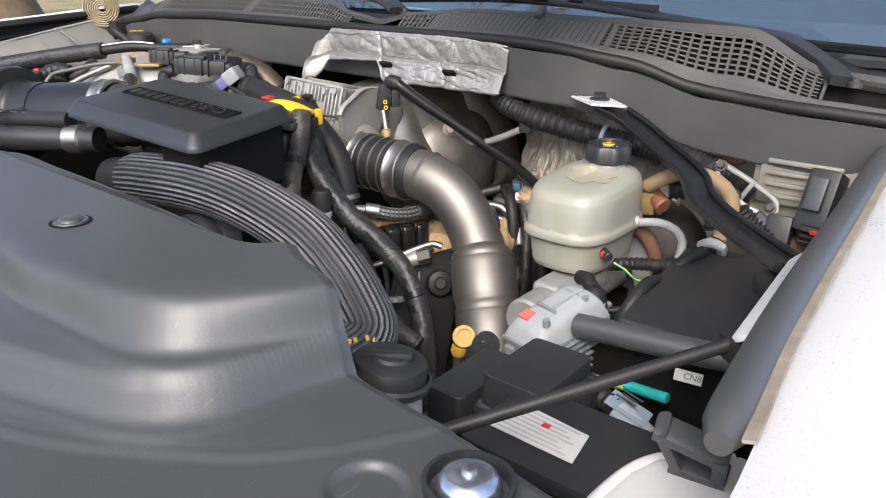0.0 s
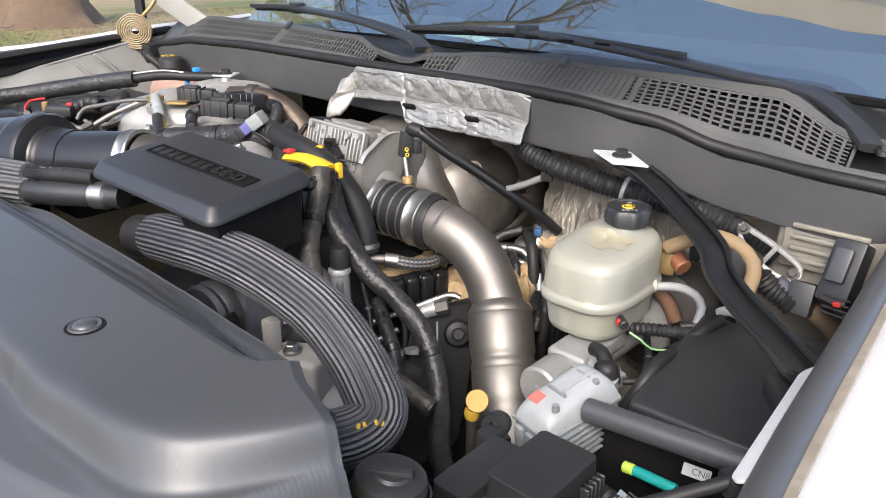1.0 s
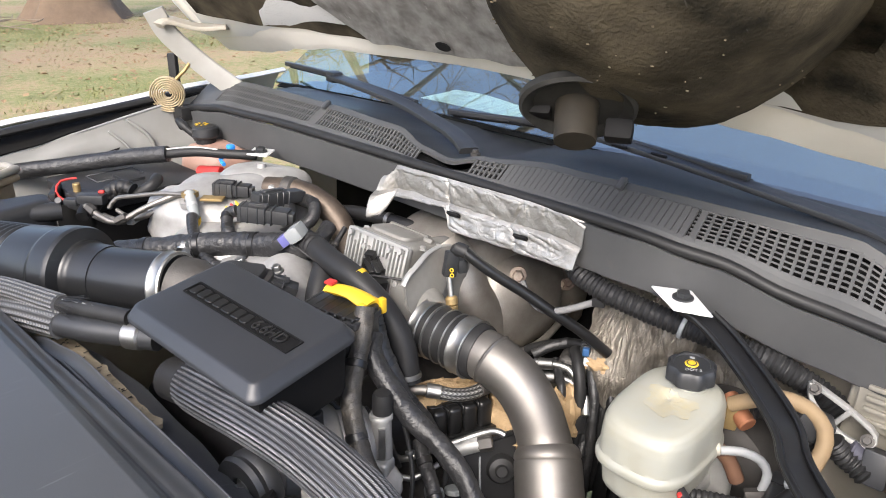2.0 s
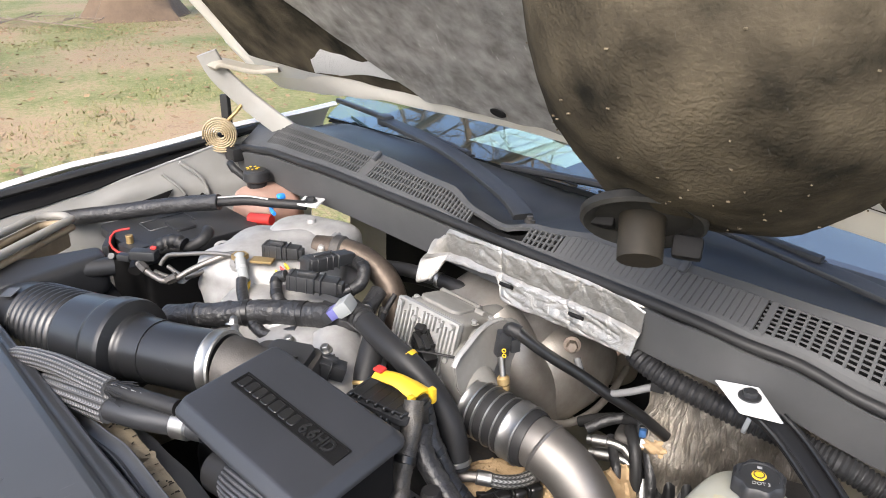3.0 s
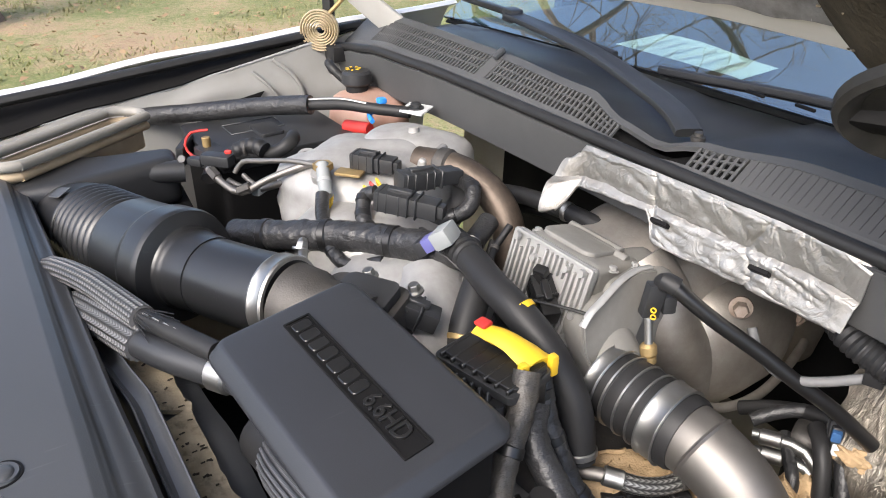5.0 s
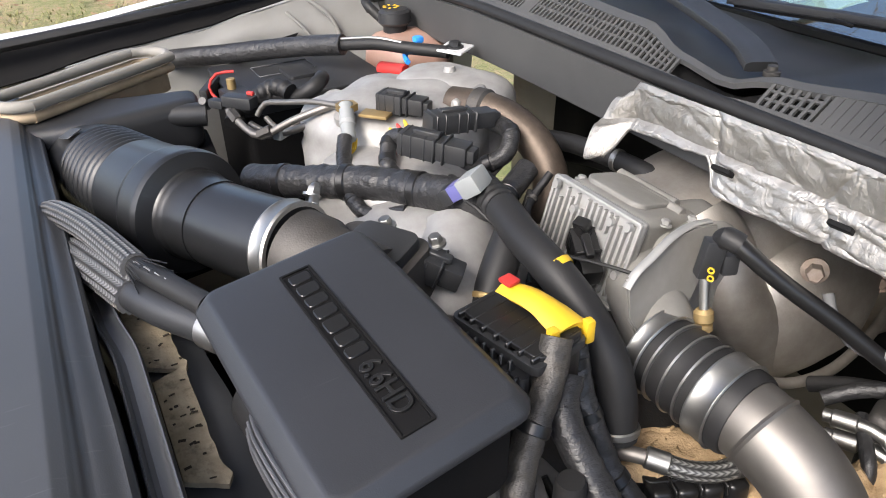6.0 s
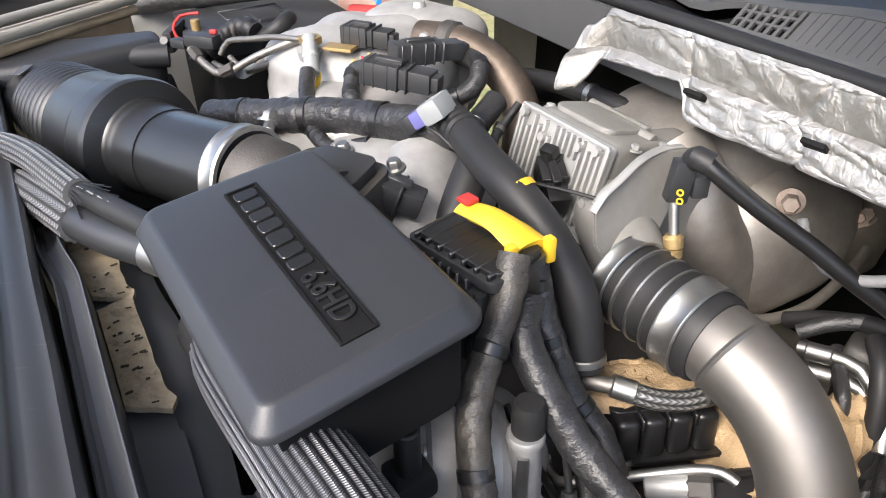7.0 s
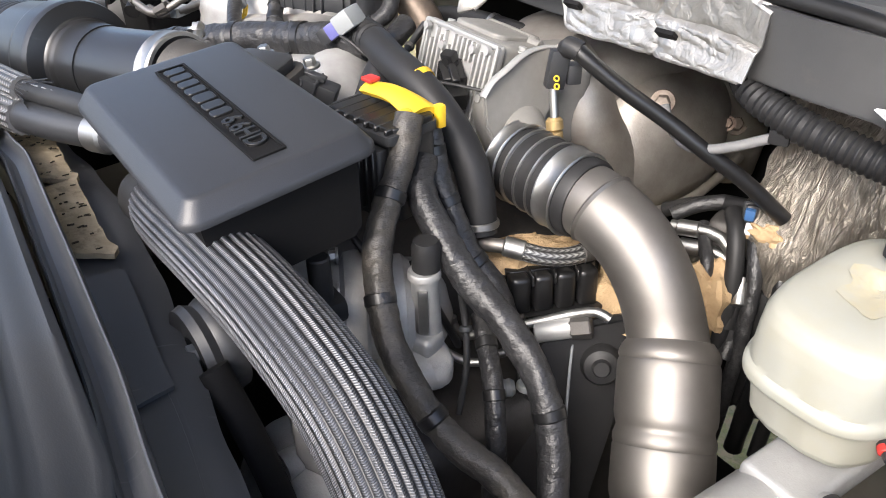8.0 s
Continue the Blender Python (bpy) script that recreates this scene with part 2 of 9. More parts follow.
def tape_material(name, dark, light, rough):
    """Cloth tape wound round a loom: slanting laps with wrinkles, by the tube's own length and turn."""
    m = mat(name, dark, light, rough=rough, size=0.02, grain=0.0012, bump=0.0, mix=0.9, dust=0.09, dust_color=(0.14, 0.12, 0.09))
    N, L = m.node_tree.nodes, m.node_tree.links
    uv, sep = N.new("ShaderNodeUVMap"), N.new("ShaderNodeSeparateXYZ")
    uv.uv_map = "uv"
    L.new(uv.outputs[0], sep.inputs[0])

    def op(kind, a, b, c=0.0):
        n = N.new("ShaderNodeMath")
        n.operation = kind
        for i, v in enumerate((a, b, c)):
            if isinstance(v, (int, float)):
                n.inputs[i].default_value = v
            else:
                L.new(v, n.inputs[i])
        return n.outputs[0]

    wob = N.new("ShaderNodeTexNoise")
    wob.inputs["Scale"].default_value, wob.inputs["Detail"].default_value = 60, 3
    co = N.new("ShaderNodeTexCoord")
    L.new(co.outputs["Object"], wob.inputs["Vector"])
    turns = op("MULTIPLY_ADD", sep.outputs[0], 55.0, op("MULTIPLY_ADD", wob.outputs[0], 0.9, sep.outputs[1]))
    lap = op("FRACT", turns, 0.0)
    wr = N.new("ShaderNodeTexNoise")
    wr.inputs["Scale"].default_value, wr.inputs["Detail"].default_value, wr.inputs["Roughness"].default_value = 110, 4, 0.6
    mp = N.new("ShaderNodeMapping")
    mp.inputs["Scale"].default_value = (1, 0.35, 1)
    L.new(co.outputs["Object"], mp.inputs[0])
    L.new(mp.outputs[0], wr.inputs["Vector"])
    h = op("MULTIPLY_ADD", wr.outputs[0], 1.3, lap)
    bu = N.new("ShaderNodeBump")
    bu.inputs["Strength"].default_value, bu.inputs["Distance"].default_value = 1.0, 0.0018
    L.new(h, bu.inputs["Height"])
    L.new(bu.outputs[0], N["Principled BSDF"].inputs["Normal"])
    return m


DUSTCAST = mat("dusty_grey_casting", (0.20, 0.195, 0.182), (0.135, 0.128, 0.115), rough=0.55, metal=0.3, size=0.025, grain=0.0012, bump=0.25, dust=0.2, dust_color=(0.20, 0.17, 0.13))
# cast aluminium made paler in place of light that misses the low parts
LITCAST = mat("brightened_casting", (0.36, 0.355, 0.34), (0.20, 0.19, 0.172), rough=0.48, metal=0.25, size=0.025, grain=0.0014, bump=0.3, dust=0.2, dust_color=(0.28, 0.23, 0.17))
GLOSSBLACK = mat("glossy_black_moulding", (0.008, 0.008, 0.0085), (0.012, 0.012, 0.012), rough=0.24, size=0.03, grain=0.0012, bump=0.08, dust=0.14, dust_color=(0.22, 0.15, 0.09))
DUCTBLACK = mat("satin_black_duct", (0.012, 0.0125, 0.0135), (0.018, 0.0185, 0.0195), rough=0.23, size=0.08, grain=0.001, bump=0.08, scratch=0.1, dust=0.03)
MUDTAPE = tape_material("muddy_cloth_tape", (0.020, 0.019, 0.018), (0.065, 0.058, 0.048), 0.4)
TAPE = tape_material("cloth_tape", (0.013, 0.013, 0.0138), (0.026, 0.026, 0.027), 0.33)
STEEL = mat("stainless_pipe", (0.215, 0.203, 0.188), (0.148, 0.137, 0.124), rough=0.43, metal=0.9, size=0.04, grain=0.0007, bump=0.08, dust=0.05)
BRIGHT = mat("bright_clamp_steel", (0.36, 0.36, 0.35), (0.25, 0.242, 0.232), rough=0.34, metal=1.0, size=0.02, bump=0.03, dust=0.08)
ALU = mat("cast_aluminium", (0.333, 0.333, 0.324), (0.225, 0.225, 0.216), rough=0.44, metal=0.45, size=0.025, grain=0.0014, bump=0.3, dust=0.22, dust_color=(0.20, 0.165, 0.125))
CASTGREY = mat("sandcast_manifold", (0.369, 0.3645, 0.3555), (0.20, 0.192, 0.178), rough=0.44, metal=0.45, size=0.025, grain=0.0014, bump=0.3, dust=0.18, dust_color=(0.25, 0.215, 0.17))
EXHAUST = mat("heat_tinted_steel", (0.42, 0.395, 0.36), (0.23, 0.20, 0.165), rough=0.42, metal=0.85, size=0.035, grain=0.003, bump=0.2, dust=0.22, dust_color=(0.26, 0.21, 0.15))
IRON = mat("dull_engine_metal", (0.10, 0.095, 0.09), (0.045, 0.042, 0.04), rough=0.55, metal=0.8, size=0.04, bump=0.3, dust=0.25, dust_color=(0.24, 0.18, 0.11), spec=0.4)
SAND = mat("caked_sand", (0.385, 0.275, 0.1595), (0.242, 0.165, 0.0935), rough=0.95, size=0.03, grain=0.003, bump=0.8, spec=0.05)
WHITE = mat("white_car_paint", (0.56, 0.565, 0.57), (0.53, 0.53, 0.525), rough=0.2, size=0.3, bump=0.0, mix=0.3)
INNER = mat("inner_body_paint", (0.328, 0.3075, 0.2624), (0.2214, 0.1968, 0.1558), rough=0.45, size=0.08, bump=0.08, dust=0.35, dust_color=(0.24, 0.185, 0.125), spec=0.3)
RESERVOIR = mat("milky_nylon", (0.255, 0.260, 0.232), (0.258, 0.238, 0.172), rough=0.32, size=0.05, bump=0.05, dust=0.12, dust_color=(0.38, 0.29, 0.16))
YELLOW = mat("yellow_plastic", (0.62, 0.40, 0.02), (0.5, 0.32, 0.02), rough=0.4, size=0.03, bump=0.05, dust=0.1)
RED = mat("red_plastic", (0.45, 0.03, 0.025), rough=0.4, size=0.03)
GREYPLAST = mat("pale_grey_plastic", (0.221, 0.2338, 0.238), (0.17, 0.1785, 0.1785), rough=0.4, size=0.04, bump=0.1, dust=0.12)
LABEL = mat("printed_label", (0.27, 0.279, 0.2835), (0.216, 0.2205, 0.216), rough=0.45, size=0.03, bump=0.02, dust=0.08)
INK = mat("dark_ink", (0.04, 0.04, 0.04), rough=0.5, size=0.02, bump=0)
BLANKET = mat("dusty_hood_blanket", (0.010, 0.0095, 0.008), (0.095, 0.080, 0.057), rough=0.75, size=0.10, grain=0.004, bump=0.8, mix=1.0, dust=0.30, dust_color=(0.13, 0.105, 0.075), scratch=0.2, spec=0.06)
# darker copy of PLASTIC with the shade of low parts painted in; also black trim
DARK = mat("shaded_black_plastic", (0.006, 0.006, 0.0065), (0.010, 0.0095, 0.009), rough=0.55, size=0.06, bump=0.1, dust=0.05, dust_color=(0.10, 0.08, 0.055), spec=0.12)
def foil_material(name, light, dark, rough, stretch, depth):
    """Beaten metal foil: sharp creases at two sizes, long or short by the stretch."""
    m = mat(name, light, dark, rough=rough, metal=0.9, size=0.03, grain=0.004, bump=0.0, mix=0.8, dust=0.16, dust_color=(0.30, 0.25, 0.19), scratch=0.25)
    N, L = m.node_tree.nodes, m.node_tree.links
    co, mp = N.new("ShaderNodeTexCoord"), N.new("ShaderNodeMapping")
    mp.inputs["Scale"].default_value = stretch
    L.new(co.outputs["Object"], mp.inputs[0])
    last = None
    for scale, weight in ((20, 0.9), (60, 0.5), (170, 0.2)):
        n, a, b = N.new("ShaderNodeTexNoise"), N.new("ShaderNodeMath"), N.new("ShaderNodeMath")
        n.inputs["Scale"].default_value, n.inputs["Detail"].default_value, n.inputs["Distortion"].default_value = scale, 2, 0.8
        L.new(mp.outputs[0], n.inputs["Vector"])
        a.operation, a.inputs[1].default_value, a.inputs[2].default_value = "PINGPONG", 0.09, 0.0
        L.new(n.outputs[0], a.inputs[0])
        b.operation, b.inputs[1].default_value = "MULTIPLY_ADD", 9 * weight
        L.new(a.outputs[0], b.inputs[0])
        if last is None:
            b.inputs[2].default_value = 0.0
        else:
            L.new(last, b.inputs[2])
        last = b.outputs[0]
    bu = N.new("ShaderNodeBump")
    bu.inputs["Strength"].default_value, bu.inputs["Distance"].default_value = 0.7, depth
    L.new(last, bu.inputs["Height"])
    L.new(bu.outputs[0], N["Principled BSDF"].inputs["Normal"])
    return m


FOIL = foil_material("crinkled_foil", (0.37, 0.36, 0.34), (0.245, 0.232, 0.212), 0.40, (1, 1, 0.7), 0.0007)
DULLFOIL = foil_material("dusty_pleated_foil", (0.30, 0.275, 0.235), (0.15, 0.13, 0.105), 0.40, (2.2, 1, 0.35), 0.003)
GOLD = mat("gold_zinc_steel", (0.36, 0.26, 0.12), (0.27, 0.19, 0.09), rough=0.45, metal=0.7, size=0.03, bump=0.05, dust=0.25)
FOAM = mat("dirty_cream_foam", (0.36, 0.30, 0.21), (0.22, 0.18, 0.12), rough=0.9, size=0.018, grain=0.002, bump=0.5, mix=0.9, dust=0.62, dust_color=(0.05, 0.04, 0.028), spec=0.1)
PALEPLAST = mat("off_white_plastic", (0.43, 0.44, 0.445), (0.36, 0.36, 0.355), rough=0.42, size=0.03, bump=0.08, dust=0.14, dust_color=(0.28, 0.24, 0.18))

# ---- the setting ----
CX = -0.86  # the truck's middle line; x to its left-hand side, y to its rear


def glass_material(name, tint):
    m = bpy.data.materials.new(name)
    m.use_nodes = True
    b = m.node_tree.nodes["Principled BSDF"]
    b.inputs["Base Color"].default_value = (*tint, 1)
    b.inputs["Roughness"].default_value, b.inputs["Transmission Weight"].default_value, b.inputs["IOR"].default_value = 0.01, 1.0, 2.9
    return m


GLASS = glass_material("windscreen_glass", (0.70, 0.88, 0.85))


def ground_material():
    m = mat("grass_and_dirt", (0.36, 0.25, 0.15), (0.20, 0.20, 0.05), rough=0.95, size=1.1, grain=0.03, bump=0.8, mix=1.0)
    N, L = m.node_tree.nodes, m.node_tree.links
    b = N["Principled BSDF"]
    co = N.new("ShaderNodeTexCoord")
    big, fine = N.new("ShaderNodeTexNoise"), N.new("ShaderNodeTexNoise")
    big.inputs["Scale"].default_value, big.inputs["Detail"].default_value, big.inputs["Roughness"].default_value = 0.35, 8, 0.65
    fine.inputs["Scale"].default_value, fine.inputs["Detail"].default_value, fine.inputs["Roughness"].default_value = 14, 10, 0.8
    for n in (big, fine):
        L.new(co.outputs["Object"], n.inputs["Vector"])
    sm = N.new("ShaderNodeMath")
    sm.operation = "MULTIPLY_ADD"
    sm.inputs[1].default_value = 0.75
    L.new(fine.outputs[0], sm.inputs[0])
    L.new(big.outputs[0], sm.inputs[2])
    ramp = N.new("ShaderNodeValToRGB")
    e = ramp.color_ramp.elements
    e[0].position, e[0].color = 0.62, (0.15, 0.095, 0.055, 1)
    e[1].position, e[1].color = 1.06, (0.12, 0.135, 0.04, 1)
    for pos, col in ((0.74, (0.27, 0.185, 0.11, 1)), (0.83, (0.25, 0.195, 0.105, 1)), (0.91, (0.175, 0.17, 0.065, 1))):
        k = e.new(pos)
        k.color = col
    L.new(sm.outputs[0], ramp.inputs[0])
    L.new(ramp.outputs[0], b.inputs["Base Color"])
    return m


GROUND = ground_material()


def build_ground():
    def f(u, v):
        # finer near the truck, out to the horizon
        x = math.copysign(abs(2 * u - 1) ** 3, 2 * u - 1) * 600
        y = math.copysign(abs(2 * v - 1) ** 3, 2 * v - 1) * 600
        d = math.hypot(x, y)
        z = 0.05 * noise.noise(Vector((x * 0.4, y * 0.4, 0))) * min(1, d / 4) + (0.25 * noise.noise(Vector((x * 0.03, y * 0.03, 3))) if d > 6 else 0)
        return Vector((x, y, z))

    solo("ground", sheet(90, 90, f, 0), GROUND, "worn lawn of patchy grass and bare earth", "ground", kind="structure")


build_ground()


# --- cowl ---
def ridge(x):
    """The cowl's front edge under the hood seal: level across the engine, lower towards both ends."""
    return Vector((x, along([(-1.66, 0.940), (-1.56, 0.934), (-1.40, 0.926), (-0.56, 0.923), (-0.48, 0.932), (-0.41, 0.955), (-0.31, 0.979), (-0.19, 0.977), (-0.06, 0.985)], x), along([(-1.66, 1.316), (-1.56, 1.336), (-1.45, 1.350), (-1.25, 1.356), (-0.60, 1.353), (-0.50, 1.348), (-0.42, 1.332), (-0.31, 1.302), (-0.19, 1.295), (-0.06, 1.290)], x)))


def crest(x):
    """The upper edge of the grille on both halves, dropping between them at the wiper's pivot."""
    return Vector((x, along([(-1.66, 1.02), (-1.58, 1.013), (-1.45, 0.992), (-1.2, 0.983), (-0.99, 0.966), (-0.90, 0.948), (-0.85, 0.945), (-0.80, 0.957), (-0.68, 0.974), (-0.46, 0.991), (-0.29, 1.006), (-0.19, 1.016), (-0.06, 1.04)], x), along([(-1.66, 1.370), (-1.58, 1.384), (-1.45, 1.393), (-1.2, 1.394), (-0.99, 1.392), (-0.92, 1.376), (-0.85, 1.368), (-0.80, 1.381), (-0.68, 1.390), (-0.46, 1.386), (-0.29, 1.382), (-0.19, 1.338), (-0.06, 1.325)], x)))


def foot(x):
    """The grille's lower edge."""
    return ridge(x).lerp(crest(x), 0.2)


X0, X1 = -1.66, -0.06


def build_cowl():
    t = thing("cowl_panel", "weathered black plastic cowl below the windscreen", "car panel", (CX, 0.95, 1.25))
    part("front_face", sheet(60, 4, lambda u, v: ridge(lerp(X0, X1, u)) + Vector((0, -0.004 + 0.012 * v, -0.004 - 0.066 * v)), 0.004), COWL, t)
    part("bay_ledge", sheet(60, 2, lambda u, v: ridge(lerp(X0, X1, u)) + Vector((0, 0.008 + 0.36 * v, -0.070)), 0.004), COWL, t)

    def pt(x, v, up=0.0):
        return foot(x).lerp(crest(x), v) + Vector((0, 0, up))

    # black backing sheet: the shade behind the slats is in its colour
    part("tray", sheet(80, 3, lambda u, v: pt(lerp(X0, X1, u), v) + Vector((0, 0.014, -0.016)), 0.003), SHADE_BLACK, t, "black sheet painted as the shade behind the grille")
    part("front_band", sheet(80, 3, lambda u, v: ridge(x := lerp(X0, X1, u)).lerp(foot(x), v) + Vector((0, 0, 0.003 - 0.004 * math.sin(math.pi * v))), 0.006), COWL, t)
    part("foot_lip", sheet(80, 1, lambda u, v: pt(lerp(X0, X1, u), 0.10 * v, 0.003), 0.006), COWL, t)
    part("rear_band", sheet(80, 2, lambda u, v: pt(lerp(X0, X1, u), 0.84 + 0.16 * v, 0.003) + Vector((0, 0.006 * v, 0)), 0.006), COWL, t)
    part("passenger_end", sheet(3, 3, lambda u, v: pt(lerp(-1.66, -1.545, u), v, 0.003), 0.006), COWL, t)

    def upright(x, w):
        a, b = pt(x, 0.06, 0.002), pt(x, 0.88, 0.002)
        part("upright_bar", sheet(1, 3, lambda u, v: a.lerp(b, v) + Vector((w * (u - 0.5), 0, 0)), 0.003), COWL, t)

    x = -1.545
    while x < -0.91:
        upright(x, 0.0082 if abs(x + 1.19) < 0.012 else 0.0034)
        x += 0.0082
    x = -0.80
    while x < -0.19:
        coarse = x > -0.47
        solid = -0.745 < x < -0.47 or abs(x + 0.46) < 0.012
        upright(x, 0.0084 if solid else 0.0036)
        x += 0.0125 if coarse else 0.0088

    def cross(x0, x1, v0, w):
        part("cross_bar", sheet(24, 1, lambda u, v: pt(lerp(x0, x1, u), v0 + w * v, 0.0015), 0.003), COWL, t)

    for k in range(8):
        cross(-0.46, -0.195, 0.12 + 0.10 * k, 0.035)
    for v0 in (0.36, 0.60):
        cross(-1.55, -0.92, v0, 0.06)
    cross(-0.80, -0.745, 0.36, 0.07)
    cross(-0.80, -0.745, 0.62, 0.07)
    # pan behind the grille, under the wipers
    part("rear_pan", sheet(60, 6, lambda u, v: Vector(((x := lerp(X0, X1, u)), lerp(crest(x).y + 0.004, 1.26, v), crest(x).z - along([(-1.66, 0.045), (-1.0, 0.040), (-0.8, 0.025), (-0.06, 0.025)], x) * math.sin(min(1, 1.6 * v) * math.pi * 0.5) + 0.012 * v)), 0.004), PLASTIC, t)
    part("hood_seal", tube([ridge(lerp(X0, X1, k / 28)) + Vector((0, -0.002, 0.004)) for k in range(29)], 0.0075, 10, 0.02), RUBBER, t, "rubber bulb seal, dusty on top")
    for x in (-1.19, -0.568):
        part("clip", rbox(*(pt(x, 0.86, 0.008)), 0.010, 0.020, 0.008, 0.003, rx=35), COVER, t, "worn grey clip")


# near-black that paints the shade behind the grille and in the drain hole
SHADE_BLACK = mat("shade_black_backing", (0.004, 0.004, 0.0042), (0.006, 0.006, 0.006), rough=0.8, size=0.05, bump=0.05, spec=0.2)
build_cowl()


# --- windscreen, dashboard, paper ---
def screen(x, v):
    d = abs(x - CX)
    y0 = 1.168 + 0.02 * (d / 0.8) ** 2
    return Vector((x, y0 + v * 0.75, 1.372 - 0.02 * (d / 0.8) ** 2 + v * 0.47))


def build_screen():
    w = sheet(24, 8, lambda u, v: screen(lerp(-1.66, -0.06, u), v), 0.005)
    ob = solo("window_1", w, GLASS, "sloping windscreen reflecting bare branches and sky", "windscreen", kind="structure")
    ob.visible_shadow = False
    solo("screen_border", sheet(24, 1, lambda u, v: screen(lerp(-1.66, -0.06, u), 0.001 + 0.014 * v) + Vector((0, 0.004, -0.012)), 0.003), DARK, "black printed border along the windscreen's foot", "trim", kind="structure")
    dash = sheet(20, 8, lambda u, v: Vector((lerp(-1.62, -0.10, u), lerp(1.22, 1.95, v), 1.335 + 0.012 * math.sin(3 * v) - 0.4 * max(0, v - 0.8))), 0.01)
    solo("dashboard", dash, mat("dash_vinyl", (0.05, 0.05, 0.055), rough=0.6, size=0.2), "dark dashboard under the windscreen", "dashboard")
    paper = sheet(6, 4, lambda u, v: Vector((-1.272 + 0.262 * u - 0.012 * v, 1.29 - 0.022 * u + 0.145 * v, 1.352 + 0.004 * math.sin(5 * u))), 0.0006)
    p = thing("paper_sheet", "pale printed paper sheet lying on the dashboard", "paper", (-1.14, 1.35, 1.35))
    part("sheet", paper, mat("paper", (0.62, 0.72, 0.72), (0.58, 0.68, 0.68), rough=0.8, size=0.1, bump=0), p)
    for k in range(6):
        u0 = 0.2 + 0.12 * k
        part("print_bar", sheet(1, 6, lambda u, v, u0=u0: Vector((-1.272 + 0.262 * (u0 + 0.02 * u) - 0.01 * v, 1.30 - 0.022 * u0 + 0.11 * v, 1.3545 + 0.004 * math.sin(5 * u0))), 0.0003), mat("faint_print", (0.55, 0.58, 0.6), rough=0.8, bump=0), p)


build_screen()


def build_cab():
    """Panels added behind the glass to shut out the sky and keep the cab dark."""
    cloth = mat("dark_cab_cloth", (0.03, 0.03, 0.032), (0.05, 0.05, 0.05), rough=0.8, size=0.1)
    solo("cab_backdrop", rbox(CX, 2.35, 1.35, 1.72, 0.05, 1.5, 0.01), cloth, "dark panel added to close the cab at the back", "wall", kind="structure")
    solo("cab_roof", rbox(CX, 2.25, 1.93, 1.72, 0.75, 0.04, 0.01), WHITE, "unseen white roof panel closing the cab above the windscreen", "roof", kind="structure")
    # closed sides in place of the side windows, blocking the bright sky
    for x in (-1.72, 0.0):
        solo("cab_side_blocker", rbox(x, 1.98, 1.38, 0.03, 0.85, 1.1, 0.01), cloth, "dark panel added to block light from the cab's side", "wall", kind="structure")


build_cab()


# --- firewall and bay ---
def build_bay():
    solo("firewall", join(rbox(-1.07, 1.27, 0.98, 1.20, 0.04, 0.62, 0.006), rbox(-0.47, 1.17, 0.98, 0.03, 0.22, 0.62, 0.006), rbox(-0.255, 1.07, 0.98, 0.40, 0.04, 0.62, 0.006)), INNER, "dusty cream-painted firewall behind the engine", "wall", kind="structure")
    # sheet added under the bay, its depth's shade in the colour
    solo("bay_floor", rbox(CX, 0.55, 0.62, 1.66, 1.15, 0.03, 0.004), DARK, "shade-black sheet closing the engine bay from below", "floor", kind="structure")
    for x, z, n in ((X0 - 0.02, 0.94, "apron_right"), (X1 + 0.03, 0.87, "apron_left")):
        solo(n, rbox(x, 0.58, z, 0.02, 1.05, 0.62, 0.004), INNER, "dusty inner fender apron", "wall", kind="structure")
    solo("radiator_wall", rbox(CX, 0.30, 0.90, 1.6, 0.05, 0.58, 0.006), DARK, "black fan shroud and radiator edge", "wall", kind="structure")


build_bay()


# --- fenders ---
# the sealed seam between gutter and apron: y and height
SEAM = [(-0.30, 1.19), (0.30, 1.245), (0.50, 1.276), (0.6, 1.2857), (0.705, 1.3039), (0.807, 1.3208), (0.887, 1.334), (1.02, 1.350)]


